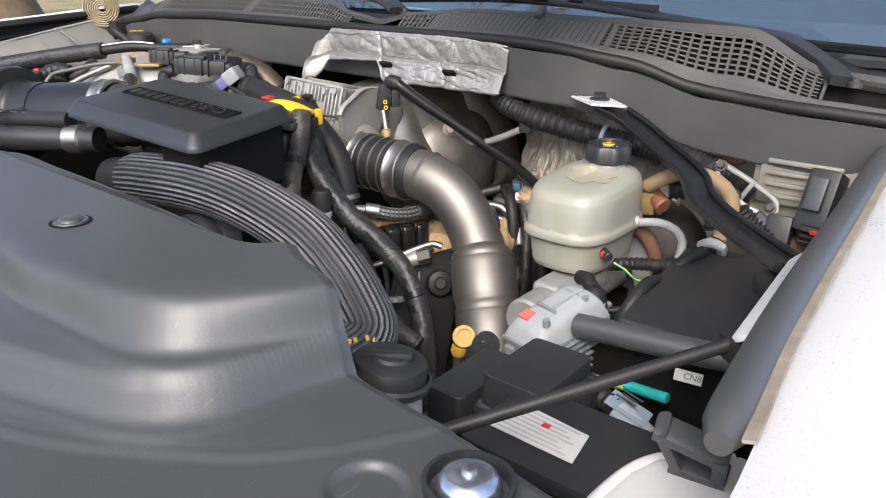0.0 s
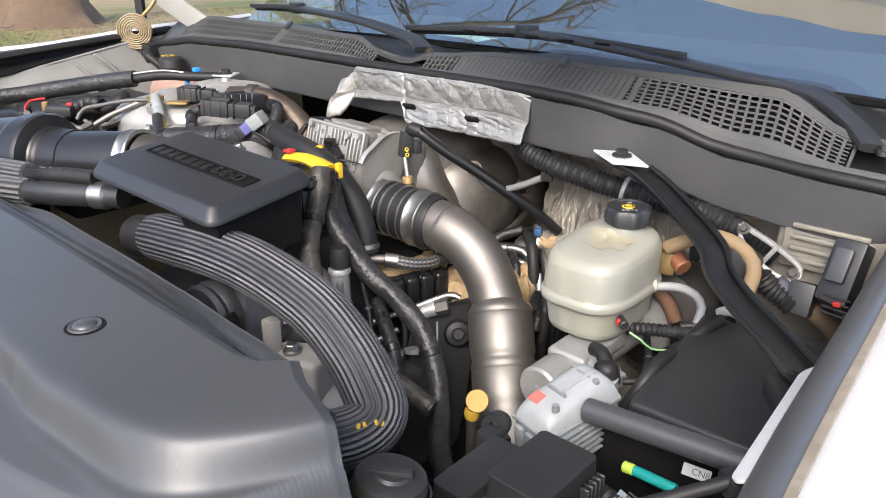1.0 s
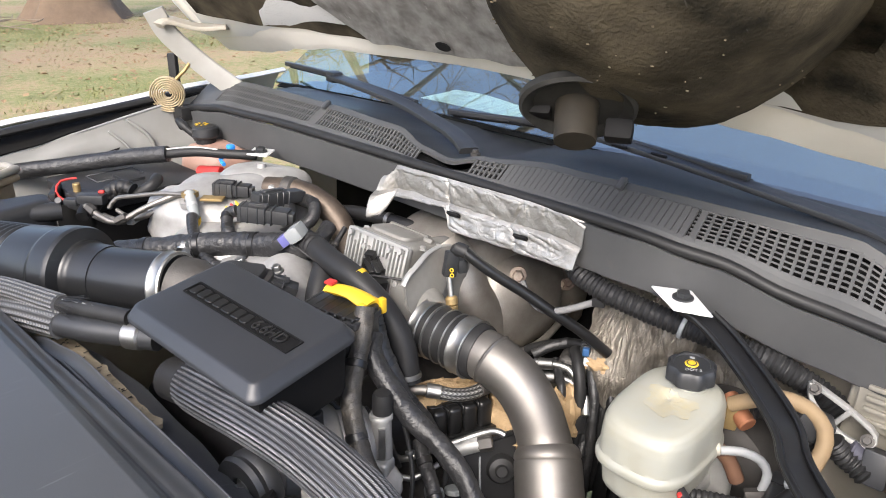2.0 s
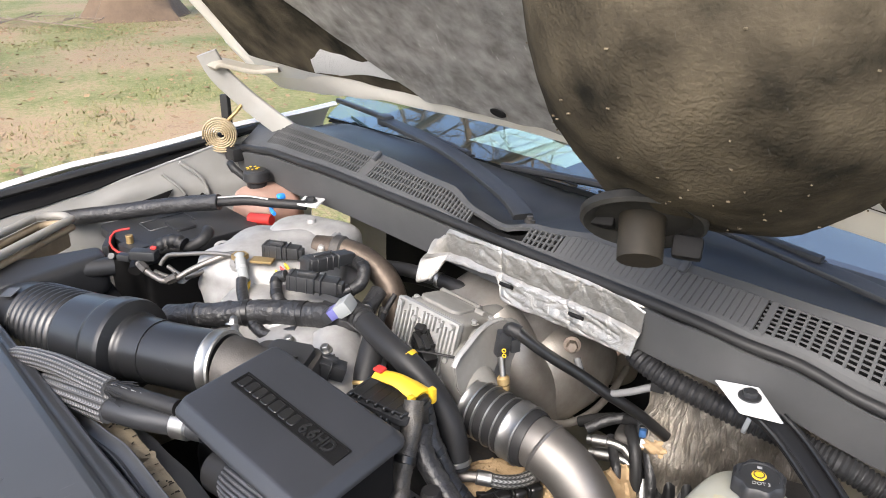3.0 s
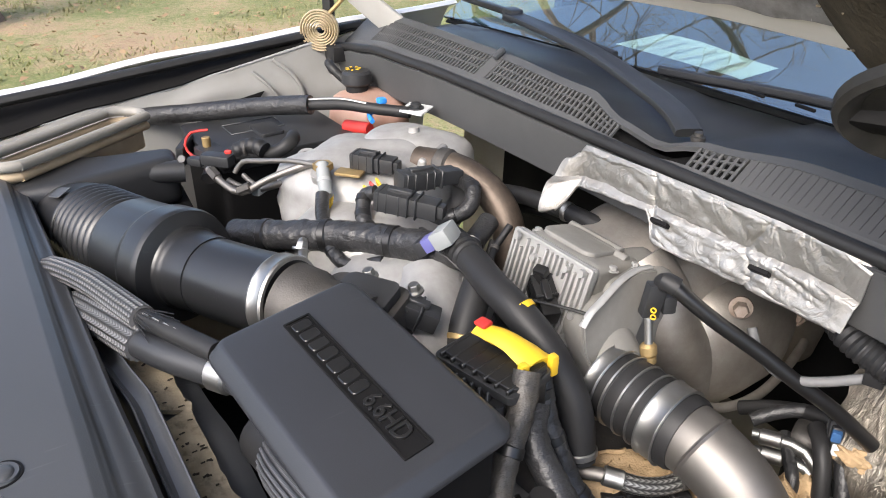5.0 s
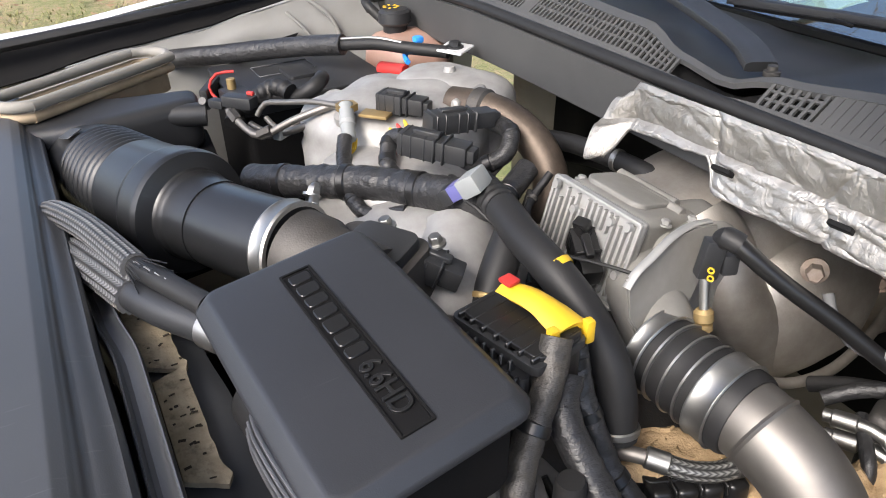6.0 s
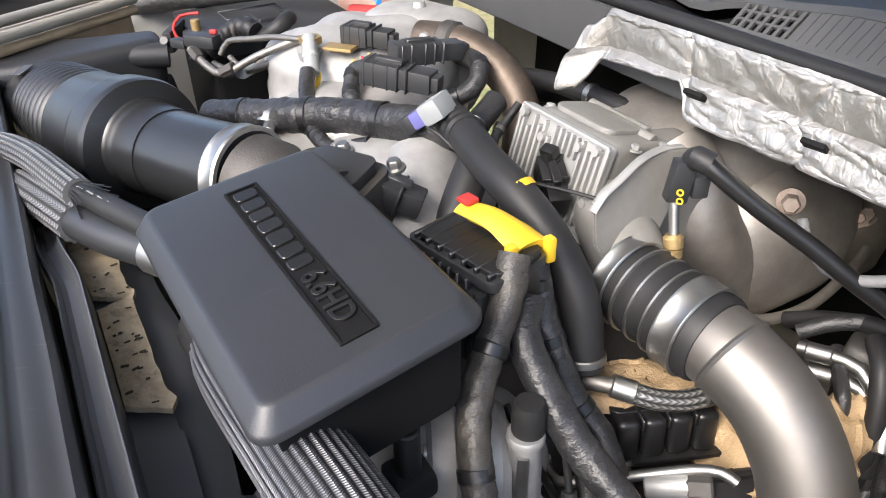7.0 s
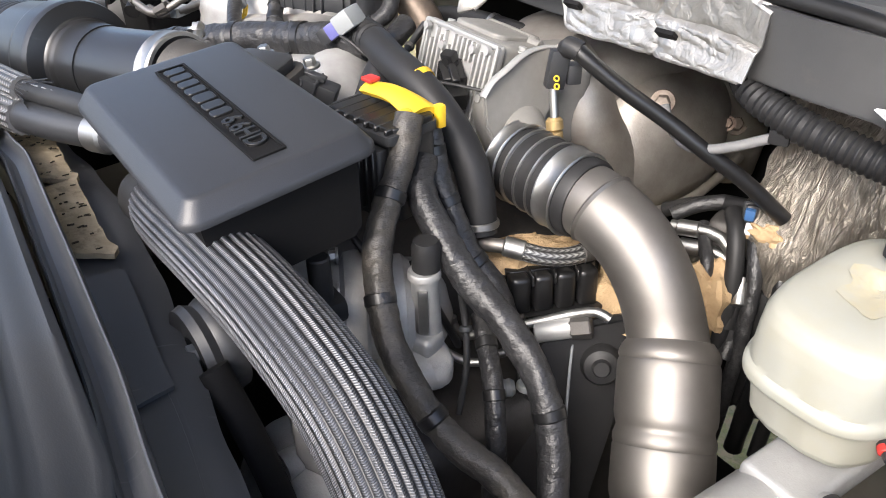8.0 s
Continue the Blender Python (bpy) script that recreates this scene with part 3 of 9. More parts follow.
def build_fenders():
    # passenger side: outer skin with a rolled edge, a black seal and a lower ledge
    t = thing("fender", "white front fender with a black seal along its edge", "fender", (-1.78, 0.5, 0.9), group="front fenders")

    def top(y):
        return along([(-0.4, 1.275), (0.35, 1.318), (0.66, 1.347), (1.05, 1.37), (1.5, 1.39)], y)

    def skin(u, v):
        y = lerp(-0.35, 1.25, u)
        a = v * 1.2
        return Vector((-1.70 - 0.20 * math.sin(min(a, 1.2) * 1.0) ** 1.3, y, top(y) - 0.012 - 0.55 * (v ** 2.2) + 0.012 * math.sin(min(1, v * 6) * math.pi / 2)))

    part("skin", sheet(30, 16, skin, 0.004), WHITE, t)
    part("edge_seal", tube([(-1.672, y, top(y) - 0.016) for y in (-0.3, 0, 0.3, 0.5, 0.7, 0.9, 1.0)], 0.011, 10, 0.03, flat=0.8), RUBBER, t)
    part("gutter", sheet(24, 3, lambda u, v: Vector((-1.70 + 0.044 * v, (y := lerp(-0.3, 1.02, u)), lerp(top(y) - 0.02, along(SEAM, y) + 0.001, v ** 0.6))), 0.003), DARK, t, "black gutter")

    t = thing("fender", "white front fender with a thick dark rubber rail", "fender", (0.06, 0.5, 0.9), group="front fenders")

    def dtop(y):
        return along([(-0.1, 1.238), (0.33, 1.246), (0.46, 1.250), (0.65, 1.253), (0.95, 1.260), (1.25, 1.27)], y)

    def rail_x(y):
        return ramp([(0.2, -0.056), (0.335, -0.066), (0.46, -0.079), (0.65, -0.091), (0.95, -0.108), (1.25, -0.125)], y)

    def dskin(u, v):
        y = lerp(0.22, 1.25, u)
        return Vector((rail_x(y) + 0.0165 + 0.1755 * math.sin(v * 1.35), y, dtop(y) - 0.004 - 0.5 * max(0, v - 0.25) ** 1.8 + 0.012 * math.sin(min(1, v * 5) * math.pi / 2)))

    part("skin", sheet(30, 18, dskin, 0.004), WHITE, t)
    part("rail", tube([(rail_x(y), y, dtop(y) - 0.002) for y in (0.345, 0.4, 0.5, 0.62, 0.75, 0.9, 1.02)], 0.0125, 20, 0.008, shape=lambda s, a: min(1, 0.55 + s / 0.04)), mat("worn_rubber_rail", (0.05, 0.052, 0.056), (0.07, 0.07, 0.07), rough=0.27, size=0.06, grain=0.001, bump=0.06, dust=0.2, dust_color=(0.26, 0.21, 0.15)), t, "smooth dark rail with dirty edges")
    part("dirty_lip", sheet(24, 2, lambda u, v: Vector((rail_x(lerp(0.345, 1.02, u)) + 0.0105 + 0.0065 * v + 0.0004 * noise.noise(Vector((u * 40, v, 2))), lerp(0.345, 1.02, u), dtop(lerp(0.345, 1.02, u)) + 0.003 + 0.002 * v)), 0.002), mat("grimy_tan_lip", (0.27, 0.235, 0.19), (0.15, 0.12, 0.09), rough=0.7, size=0.03, grain=0.002, bump=0.2, mix=0.9, dust=0.3, dust_color=(0.10, 0.075, 0.05)), t, "grimy tan lip")


build_fenders()


# --- hood ---
HOOD_SLOPE = 1.2


def hood_z(y):
    return 1.562 + HOOD_SLOPE * (0.945 - y)


def build_hood():
    t = thing("hood", "open white truck hood with a dusty black blanket underneath", "car hood", (CX, 1.05, 1.495))

    def lip(x):
        """The hood's rear lip: drawn back and down towards the hinges."""
        d = abs(x - CX)
        return Vector((x, along([(0, 0.985), (0.3, 0.985), (0.44, 1.002), (0.54, 1.035), (0.64, 1.062), (0.8, 1.07)], d), along([(0, 1.510), (0.3, 1.502), (0.44, 1.486), (0.54, 1.468), (0.64, 1.452), (0.8, 1.440)], d)))

    def pad_end(x):
        """Where the padding stops short of the lip."""
        return along([(0, 0.966), (0.35, 0.962), (0.46, 0.968), (0.54, 0.972), (0.64, 0.968), (0.8, 0.96)], abs(x - CX))

    part("outer_skin", sheet(24, 16, lambda u, v: Vector(((x := lerp(-1.68, -0.04, u)), (y := lerp(lip(x).y + 0.006, 0.10, v)), lerp(lip(x).z + 0.012, hood_z(y) + 0.05 + 0.03 * math.sin(math.pi * u), min(1, 5 * v)))), 0.004), WHITE, t)
    part("inner_frame", sheet(30, 16, lambda u, v: Vector(((x := lerp(-1.66, -0.06, u)), (y := lerp(pad_end(x) + 0.01, 0.12, v)), hood_z(y) + 0.012)), 0.004), INNER, t)
    rimpaint = mat("dusty_white_paint", (0.62, 0.60, 0.55), (0.52, 0.50, 0.45), rough=0.38, size=0.1, bump=0.02, dust=0.12)

    def rim(u, v):
        x = lerp(-1.665, -0.055, u)
        a, b = Vector((x, pad_end(x) - 0.02, hood_z(pad_end(x) - 0.02) + 0.004)), lip(x)
        k = min(1, v / 0.8)
        p = a.lerp(b, k) + Vector((0, 0.2, -0.35)).normalized() * (0.012 * math.sin(math.pi * k) ** 2)
        return p + Vector((0, 0.006, 0.014)) * (max(0, v - 0.8) / 0.2)

    part("rear_rim", sheet(70, 15, rim, 0.003), rimpaint, t, "white painted rear rim")
    part("side_rim", tube([(-1.648, y, hood_z(y) + 0.004) for y in (1.0, 0.85, 0.6, 0.35, 0.15)], 0.016, 10, 0.05, flat=0.8), rimpaint, t)

    def bl(u, v):
        x = lerp(-1.60, -0.12, u)
        y = lerp(pad_end(x), 0.18, v)
        return Vector((x, y, hood_z(y) - 0.012 + 0.005 * noise.noise(Vector((x * 9, y * 9, 1)))))

    part("blanket", sheet(50, 40, bl, 0.006), BLANKET, t, "black insulation blanket streaked with dust")

    def foil(u, v):
        y = lerp(0.955, 0.35, v)
        x = lerp(-1.035 - 1.75 * min(0.14, 0.955 - y), -0.55, u)
        return Vector((x, y, hood_z(y) - 0.024 + 0.005 * noise.noise(Vector((x * 22, y * 22, 5)))))

    part("foil_panel", sheet(40, 50, foil, 0.003), mat("dull_liner_foil", (0.36, 0.355, 0.345), (0.15, 0.145, 0.135), rough=0.36, metal=0.5, size=0.03, grain=0.003, bump=0.5, mix=1.0, dust=0.12, dust_color=(0.25, 0.21, 0.16), scratch=0.6), t, "dull silver heat-reflecting panel")

    # the scoop's padded bulge with its drain snout
    def dome(u, v):
        a, e = 2 * math.pi * u, math.pi * (v - 0.5)
        d = Vector((math.cos(e) * math.cos(a), math.cos(e) * math.sin(a), math.sin(e)))
        k = (abs(d.x) ** 2.4 + abs(d.y) ** 2.4 + abs(d.z) ** 2.4) ** (-1 / 2.4)
        k *= 1 + 0.025 * noise.noise(d * 3) + 0.012 * noise.noise(d * 8)
        p = Vector((d.x * k * 0.192, d.y * k * 0.254, d.z * k * 0.238))
        p = Matrix.Rotation(0.397, 3, "Z") @ Matrix.Rotation(-math.atan(0.64), 3, "X") @ p + Vector((-0.468, 0.838, 1.768))
        p.z = min(p.z, 1.505 + 0.64 * (1.05 - p.y))
        return p

    part("scoop_bulge", sheet(64, 48, dome, 0), BLANKET, t, "padded dark bulge dusted brown")
    rng = random.Random(5)
    flakes = []
    for k in range(120):
        u, v = rng.random(), rng.uniform(0.05, 0.75)
        p, q, r = dome(u, v), dome(u + 0.002, v), dome(u, v + 0.002)
        n = (q - p).cross(r - p)
        if n.length < 1e-9 or p.z > hood_z(p.y):
            continue
        n.normalize()
        flakes.append(rbox(*(p + n * 0.0008), 0.0016 * rng.uniform(0.5, 2.2), 0.0013, 0.001, 0, 0, rng.uniform(0, 90), 0, rng.uniform(0, 180)))
    tagged(part("dirt_fleck", join(*flakes), mat("pale_dirt_fleck", (0.13, 0.105, 0.07), rough=0.9, size=0.02, bump=0), t, "pale dirt flecks on the padding"), "pale dirt flecks on the padding", kind="stuff")
    sn = mat("dusty_rubber_snout", (0.014, 0.012, 0.009), (0.034, 0.028, 0.020), rough=0.45, size=0.025, dust=0.2, dust_color=(0.11, 0.09, 0.06), spec=0.25)
    part("snout", tube([(-0.4920, 0.7380, 1.5560), (-0.4820, 0.7220, 1.5410), (-0.4670, 0.7000, 1.5160)], 0.0212, 24, 0.005, flat=0.78, shape=lambda s, a: 1 - 1.2 * s), sn, t, "dusty rubber drain snout")
    part("snout_ring", lathe([(0.0205, 0), (0.0235, 0.001), (0.0235, 0.006), (0.0205, 0.007)], axis_pose((-0.4870, 0.7310, 1.5490), (-0.4650, 0.6960, 1.5130)), 28, 0.82), sn, t)
    part("snout_flange", lathe([(0, 0), (0.052, 0), (0.056, 0.003), (0.0555, 0.010), (0.052, 0.013), (0.048, 0.011), (0.042, 0.005), (0, 0.004)], axis_pose((-0.4855, 0.7285, 1.5475), (-0.4650, 0.6960, 1.5130)), 40, 0.85), mat("scuffed_rubber_flange", (0.010, 0.010, 0.0095), (0.04, 0.038, 0.034), rough=0.4, size=0.02, dust=0.10, dust_color=(0.09, 0.08, 0.065), spec=0.25), t, "wide rubber flange with scuffed rim")
    # flat disc; the hole's dark inside is only its colour
    part("drain_hole", lathe([(0, 0), (0.014, 0), (0.015, 0.001), (0.014, 0.002), (0, 0.002)], Matrix.Translation((-0.862, 0.938, hood_z(0.938) - 0.032)) @ pose(0, 0, 0, -math.degrees(math.atan(HOOD_SLOPE)), 0, 0), 24, 0.6), SHADE_BLACK, t, "flat black disc painted as an oval hole in the panel")
    for a, b in (((-0.5220, 0.7180, 1.5370), 25), ((-0.4460, 0.7410, 1.5230), 25)):
        part("rubber_block", rbox(*a, 0.026, 0.022, 0.020, 0.004, rx=-30, rz=b), DARK, t)


build_hood()

# ---- special surfaces ----
def braid(name, ribs, pitch, dark, light, rough=0.4, metal=0.3):
    """A woven sleeve: light slanting strands on each rib, the grooves between coloured darker."""
    m = bpy.data.materials.new(name)
    m.use_nodes = True
    N, L = m.node_tree.nodes, m.node_tree.links
    b = N["Principled BSDF"]
    uv = N.new("ShaderNodeUVMap")
    uv.uv_map = "uv"
    sep = N.new("ShaderNodeSeparateXYZ")
    L.new(uv.outputs[0], sep.inputs[0])

    def math_node(op, a, bb=None, c=None):
        n = N.new("ShaderNodeMath")
        n.operation = op
        for i, v in enumerate((a, bb, c)):
            if v is None:
                continue
            if isinstance(v, (int, float)):
                n.inputs[i].default_value = v
            else:
                L.new(v, n.inputs[i])
        return n.outputs[0]

    u, v = sep.outputs[0], sep.outputs[1]
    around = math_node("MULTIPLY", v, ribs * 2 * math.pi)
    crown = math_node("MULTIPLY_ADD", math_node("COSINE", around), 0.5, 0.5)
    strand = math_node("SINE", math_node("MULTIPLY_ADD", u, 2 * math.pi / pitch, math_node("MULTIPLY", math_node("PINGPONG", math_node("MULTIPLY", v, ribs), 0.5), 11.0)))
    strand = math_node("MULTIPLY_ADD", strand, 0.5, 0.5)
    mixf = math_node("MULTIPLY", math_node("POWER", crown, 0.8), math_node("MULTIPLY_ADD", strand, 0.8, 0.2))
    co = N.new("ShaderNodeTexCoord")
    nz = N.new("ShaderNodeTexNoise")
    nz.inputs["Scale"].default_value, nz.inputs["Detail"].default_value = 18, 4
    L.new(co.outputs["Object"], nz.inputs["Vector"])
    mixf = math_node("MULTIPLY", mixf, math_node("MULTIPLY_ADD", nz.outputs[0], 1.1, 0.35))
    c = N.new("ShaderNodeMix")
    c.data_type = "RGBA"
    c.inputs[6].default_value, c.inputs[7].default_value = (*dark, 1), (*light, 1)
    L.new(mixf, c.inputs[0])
    L.new(c.outputs[2], b.inputs["Base Color"])
    b.inputs["Roughness"].default_value, b.inputs["Metallic"].default_value = rough, metal
    bu = N.new("ShaderNodeBump")
    bu.inputs["Strength"].default_value, bu.inputs["Distance"].default_value = 0.5, 0.001
    L.new(mixf, bu.inputs["Height"])
    L.new(bu.outputs[0], b.inputs["Normal"])
    return m


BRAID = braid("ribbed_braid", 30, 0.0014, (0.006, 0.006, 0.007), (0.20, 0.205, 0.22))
MESH = braid("fine_braid", 14, 0.005, (0.02, 0.02, 0.02), (0.20, 0.20, 0.20), 0.5, 0.1)
WIREBRAID = braid("steel_braid", 9, 0.006, (0.03, 0.03, 0.03), (0.45, 0.45, 0.43), 0.35, 0.6)


def plate(points, thick, r=0.0015):
    """A flat piece with the outline of the points, thickened along its normal."""
    bm = bmesh.new()
    n = Vector((0, 0, 0))
    p = [Vector(q) for q in points]
    for i in range(len(p)):
        n += p[i].cross(p[(i + 1) % len(p)])
    n.normalize()
    c = sum(p, Vector()) / len(p)
    p = [q - n * (q - c).dot(n) for q in p]
    a = [bm.verts.new(q - n * thick / 2) for q in p]
    b = [bm.verts.new(q + n * thick / 2) for q in p]
    bm.faces.new(a[::-1])
    bm.faces.new(b)
    for i in range(len(p)):
        j = (i + 1) % len(p)
        bm.faces.new((a[i], a[j], b[j], b[i]))
    bmesh.ops.recalc_face_normals(bm, faces=bm.faces)
    if r:
        bmesh.ops.bevel(bm, geom=bm.edges[:], offset=r, segments=2, affect="EDGES", clamp_overlap=True)
    return bm


def tie(p, d, r, w=0.0045):
    """A cable tie or band round a hose at p that runs along d."""
    d = Vector(d).normalized()
    p = Vector(p)
    return rod(p - d * w / 2, p + d * w / 2, r, 18)


def plug(p, d, size, material, parent, name="plug", up=(0, 0, 1), label=""):
    """A ribbed electrical plug: a stepped box along d with a latch on top and a collar."""
    d = Vector(d).normalized()
    m = Matrix.Translation(p) @ d.to_track_quat("X", "Z").to_matrix().to_4x4()
    L, W, H = size
    pieces = [("plug", rbox(-L * 0.2, 0, 0, L * 0.6, W, H, 0.0022, 2)), ("nose", rbox(L * 0.28, 0, 0, L * 0.45, W * 0.82, H * 0.82, 0.002, 2)), ("latch", rbox(-L * 0.05, 0, H * 0.55, L * 0.5, W * 0.35, H * 0.22, 0.001, 1)), ("collar", rbox(L * 0.06, 0, 0, L * 0.06, W * 1.06, H * 1.08, 0.001, 1))]
    pieces += [("rib", rbox(-L * 0.42 + i * L * 0.07, 0, 0, L * 0.025, W * 1.05, H * 0.9, 0.0006, 1)) for i in range(4)]
    ob = None
    for piece, bm in pieces:
        bmesh.ops.transform(bm, matrix=m, verts=bm.verts)
        ob = part(name, bm, material, parent, label) if ob is None else (part(piece, bm, material, ob) and ob)
    return ob


# ---- the radiator cover at the front ----
# the cover's wave steps, as distances from a pivot by the angle round it
PLATEAU = [(0, 0.151), (26, 0.166), (42, 0.195), (51, 0.212), (60, 0.2156), (70, 0.223), (90, 0.232)]
LIP_TOP = [(0, 0.1644), (8.7, 0.1694), (20.3, 0.1823), (31.8, 0.196), (37.6, 0.2078), (43.4, 0.2268), (49, 0.2364), (54.6, 0.2418), (60.2, 0.2394), (65.8, 0.2361), (77, 0.2372), (90, 0.2395)]
LIP_FOOT = [(0, 0.1963), (7.8, 0.2004), (19.3, 0.2049), (31.1, 0.2145), (37, 0.2232), (42.9, 0.234), (48.7, 0.2419), (54.5, 0.2443), (60.3, 0.2400), (66.1, 0.2368), (77.6, 0.2380), (90, 0.2405)]
LEDGE = [(0, 0.22), (11.1, 0.223), (23.5, 0.2316), (35.9, 0.242), (42.1, 0.2539), (48.3, 0.2658), (54.3, 0.2694), (60.4, 0.2627), (66.5, 0.2503), (72.7, 0.2440), (90, 0.2465)]
FOLD = [(0, 0.2361), (10.8, 0.2402), (23.1, 0.246), (35.7, 0.258), (48.1, 0.2709), (60.4, 0.2922), (72.4, 0.3072), (84.1, 0.3214), (90, 0.328)]


def smoothed(rows):
    """The curve at every half degree, its corners eased."""
    return [sum(ramp(rows, 0.5 * k + d) for d in (-4, -2, 0, 2, 4)) / 5 for k in range(182)]


CURVES = [smoothed(c) for c in (PLATEAU, LIP_TOP, LIP_FOOT, LEDGE, FOLD)]


def cover_height(x, y):
    dx, dy = max(0.0, x + 0.50), 0.36 - y
    a, r = math.degrees(math.atan2(dx, max(dy, 1e-4))), math.hypot(dx, dy)
    k = min(179, int(2 * a))
    p1, p2, p3, p4, p5 = (lerp(c[k], c[k + 1], 2 * a - k) for c in CURVES)
    p2 = max(p2, p1 + 0.012)
    p3, s2 = max(p3, p2 + 0.0005), min(0.010, 0.4 * (p2 - p1))
    p4 = max(p4, p3 + 0.006)
    p5, s4 = max(p5, p4 + 0.003), min(0.005, 0.3 * (p4 - p3))
    step = min(1.0, (p3 - p2) / 0.006)
    z3 = 1.2550 - 0.0055 * step
    rows = [(0.0, 1.2845), (p1 - 0.012, 1.2840), (p1 - 0.005, 1.2832), (p1, 1.2812), (p1 + 0.0035, 1.2770), (p2 - s2 - 0.001, 1.2575), (p2 - s2 + 0.001, 1.2562), (p2 - 0.0005, 1.2550), (p2 + 0.002 * step, 1.2540), (p3 - 0.002 * step, z3 + 0.0010), (p3, z3), (p3 + 0.0010, z3 - 0.0030), (p4 - s4 - 0.002, 1.2325), (p4 - s4 + 0.001, 1.2318), (p4, 1.2310), (p4 + 0.0015, 1.2298), (p5 - 0.003, 1.2275), (p5, 1.2284), (p5 + 0.0015, 1.2258), (p5 + 0.05, 1.2240), (p5 + 0.2, 1.2200)]
    z = sum(ramp(rows, r + e) for e in (-0.0024, -0.0012, 0, 0.0012, 0.0024)) / 5
    return z - 0.004 * min(1, max(0, (0.0205 - math.hypot(x + 0.1905, y - 0.234)) / 0.004))


def cover_rear(x):
    return ramp([(-1.5, 0.326), (-0.8, 0.320), (-0.385, 0.312), (-0.366, 0.318), (-0.352, 0.333), (-0.329, 0.320), (-0.272, 0.301), (-0.178, 0.297), (-0.107, 0.287)], x)


def build_cover():
    t = thing("radiator_cover", "large moulded grey-black plastic radiator cover with wave steps", "engine cover", (-0.8, 0.25, 1.2))

    def f(u, v):
        x = -0.107 - 1.393 * (1 - u) ** 2.2
        y = lerp(0.05, cover_rear(x), v)
        return Vector((x, y, cover_height(x, y) - 0.004 * max(0, (v - 0.97) / 0.03)))

    part("panel", sheet(400, 250, f, 0.004), COVER, t)
    edge = [(-1.5, 0.346), (-0.9, 0.350), (-0.75, 0.3525), (-0.50, 0.3545), (-0.465, 0.350), (-0.435, 0.332), (-0.40, 0.3185), (-0.385, 0.3165), (-0.366, 0.321), (-0.352, 0.336), (-0.329, 0.323), (-0.272, 0.304), (-0.107, 0.290)]
    fall = [(0, 0), (0.12, 0.0035), (0.25, 0.0085), (0.33, 0.010), (0.8, 0.0165), (0.9, 0.020), (0.97, 0.027), (1.0, 0.045)]

    def skirt(u, v):
        x = lerp(-1.50, -0.107, u)
        k = min(1.0, v / 0.92)
        return Vector((x, lerp(cover_rear(x), along(edge, x), k), cover_height(x, cover_rear(x)) - 0.004 - along(fall, v) - 0.014 * k * min(1, max(0, (x + 0.58) / 0.10))))

    part("rear_skirt", sheet(160, 26, skirt, 0.004), COVER, t, "rolled rear edge")
    for p in ((-0.499, 0.255), (-0.80, 0.262)):
        z = cover_height(*p)
        part("push_pin", lathe([(0, 0.003), (0.006, 0.0032), (0.0078, 0.002), (0.0085, 0.0008), (0.0115, 0.0012), (0.0125, -0.0015), (0, -0.0015)], pose(p[0], p[1], z + 0.0005), 32), COVER, t)
        part("groove", lathe([(0.0125, 0.0006), (0.0142, 0.0006), (0.0142, -0.002), (0.0125, -0.002), (0.0125, 0.0006)], pose(p[0], p[1], z), 32), DARK, t, "dark gap round the pin")
    # pressed marks on the far part of the panel
    for k in range(5):
        x, y = -0.77 - 0.042 * k, 0.250 - 0.003 * k
        part("pressed_mark", tube([(x, y - 0.010, 1.2838), (x - 0.008, y + 0.011, 1.2838), (x - 0.017, y - 0.009, 1.2838)], 0.0009, 6, 0.003), COVER, t)


build_cover()


def build_front_corner():
    t = thing("headlight_bolt", "chromed adjuster bolt in a black cup on the radiator cover", "bolt", (-0.152, 0.263, 1.20))
    at = pose(-0.1524, 0.2628, 1.216) @ Matrix.Scale(1.1, 4)
    part("cup", lathe([(0, 0.0), (0.019, 0.0), (0.0205, 0.014), (0.0182, 0.0145), (0.0172, 0.003), (0, 0.003)], at, 30), PLASTIC, t)
    part("dome", lathe([(0, 0.0205), (0.003, 0.020), (0.0035, 0.0175), (0.009, 0.0175), (0.0125, 0.0155), (0.0145, 0.011), (0.0152, 0.006), (0.0155, 0.002), (0, 0.002)], at, 28), mat("smeared_chrome", (0.55, 0.60, 0.68), (0.12, 0.16, 0.24), rough=0.15, metal=0.9, size=0.012, bump=0.05), t, "chrome dome smeared with paint")


build_front_corner()


# ---- the air box with its lid ----
def rounded(x0, x1, y0, y1, r, n=5):
    out = []
    for cx, cy, a0 in ((x1 - r, y1 - r, 0), (x0 + r, y1 - r, 90), (x0 + r, y0 + r, 180), (x1 - r, y0 + r, 270)):
        for k in range(n + 1):
            a = radians(a0 + 90 * k / n)
            out.append((cx + r * math.cos(a), cy + r * math.sin(a)))
    return out


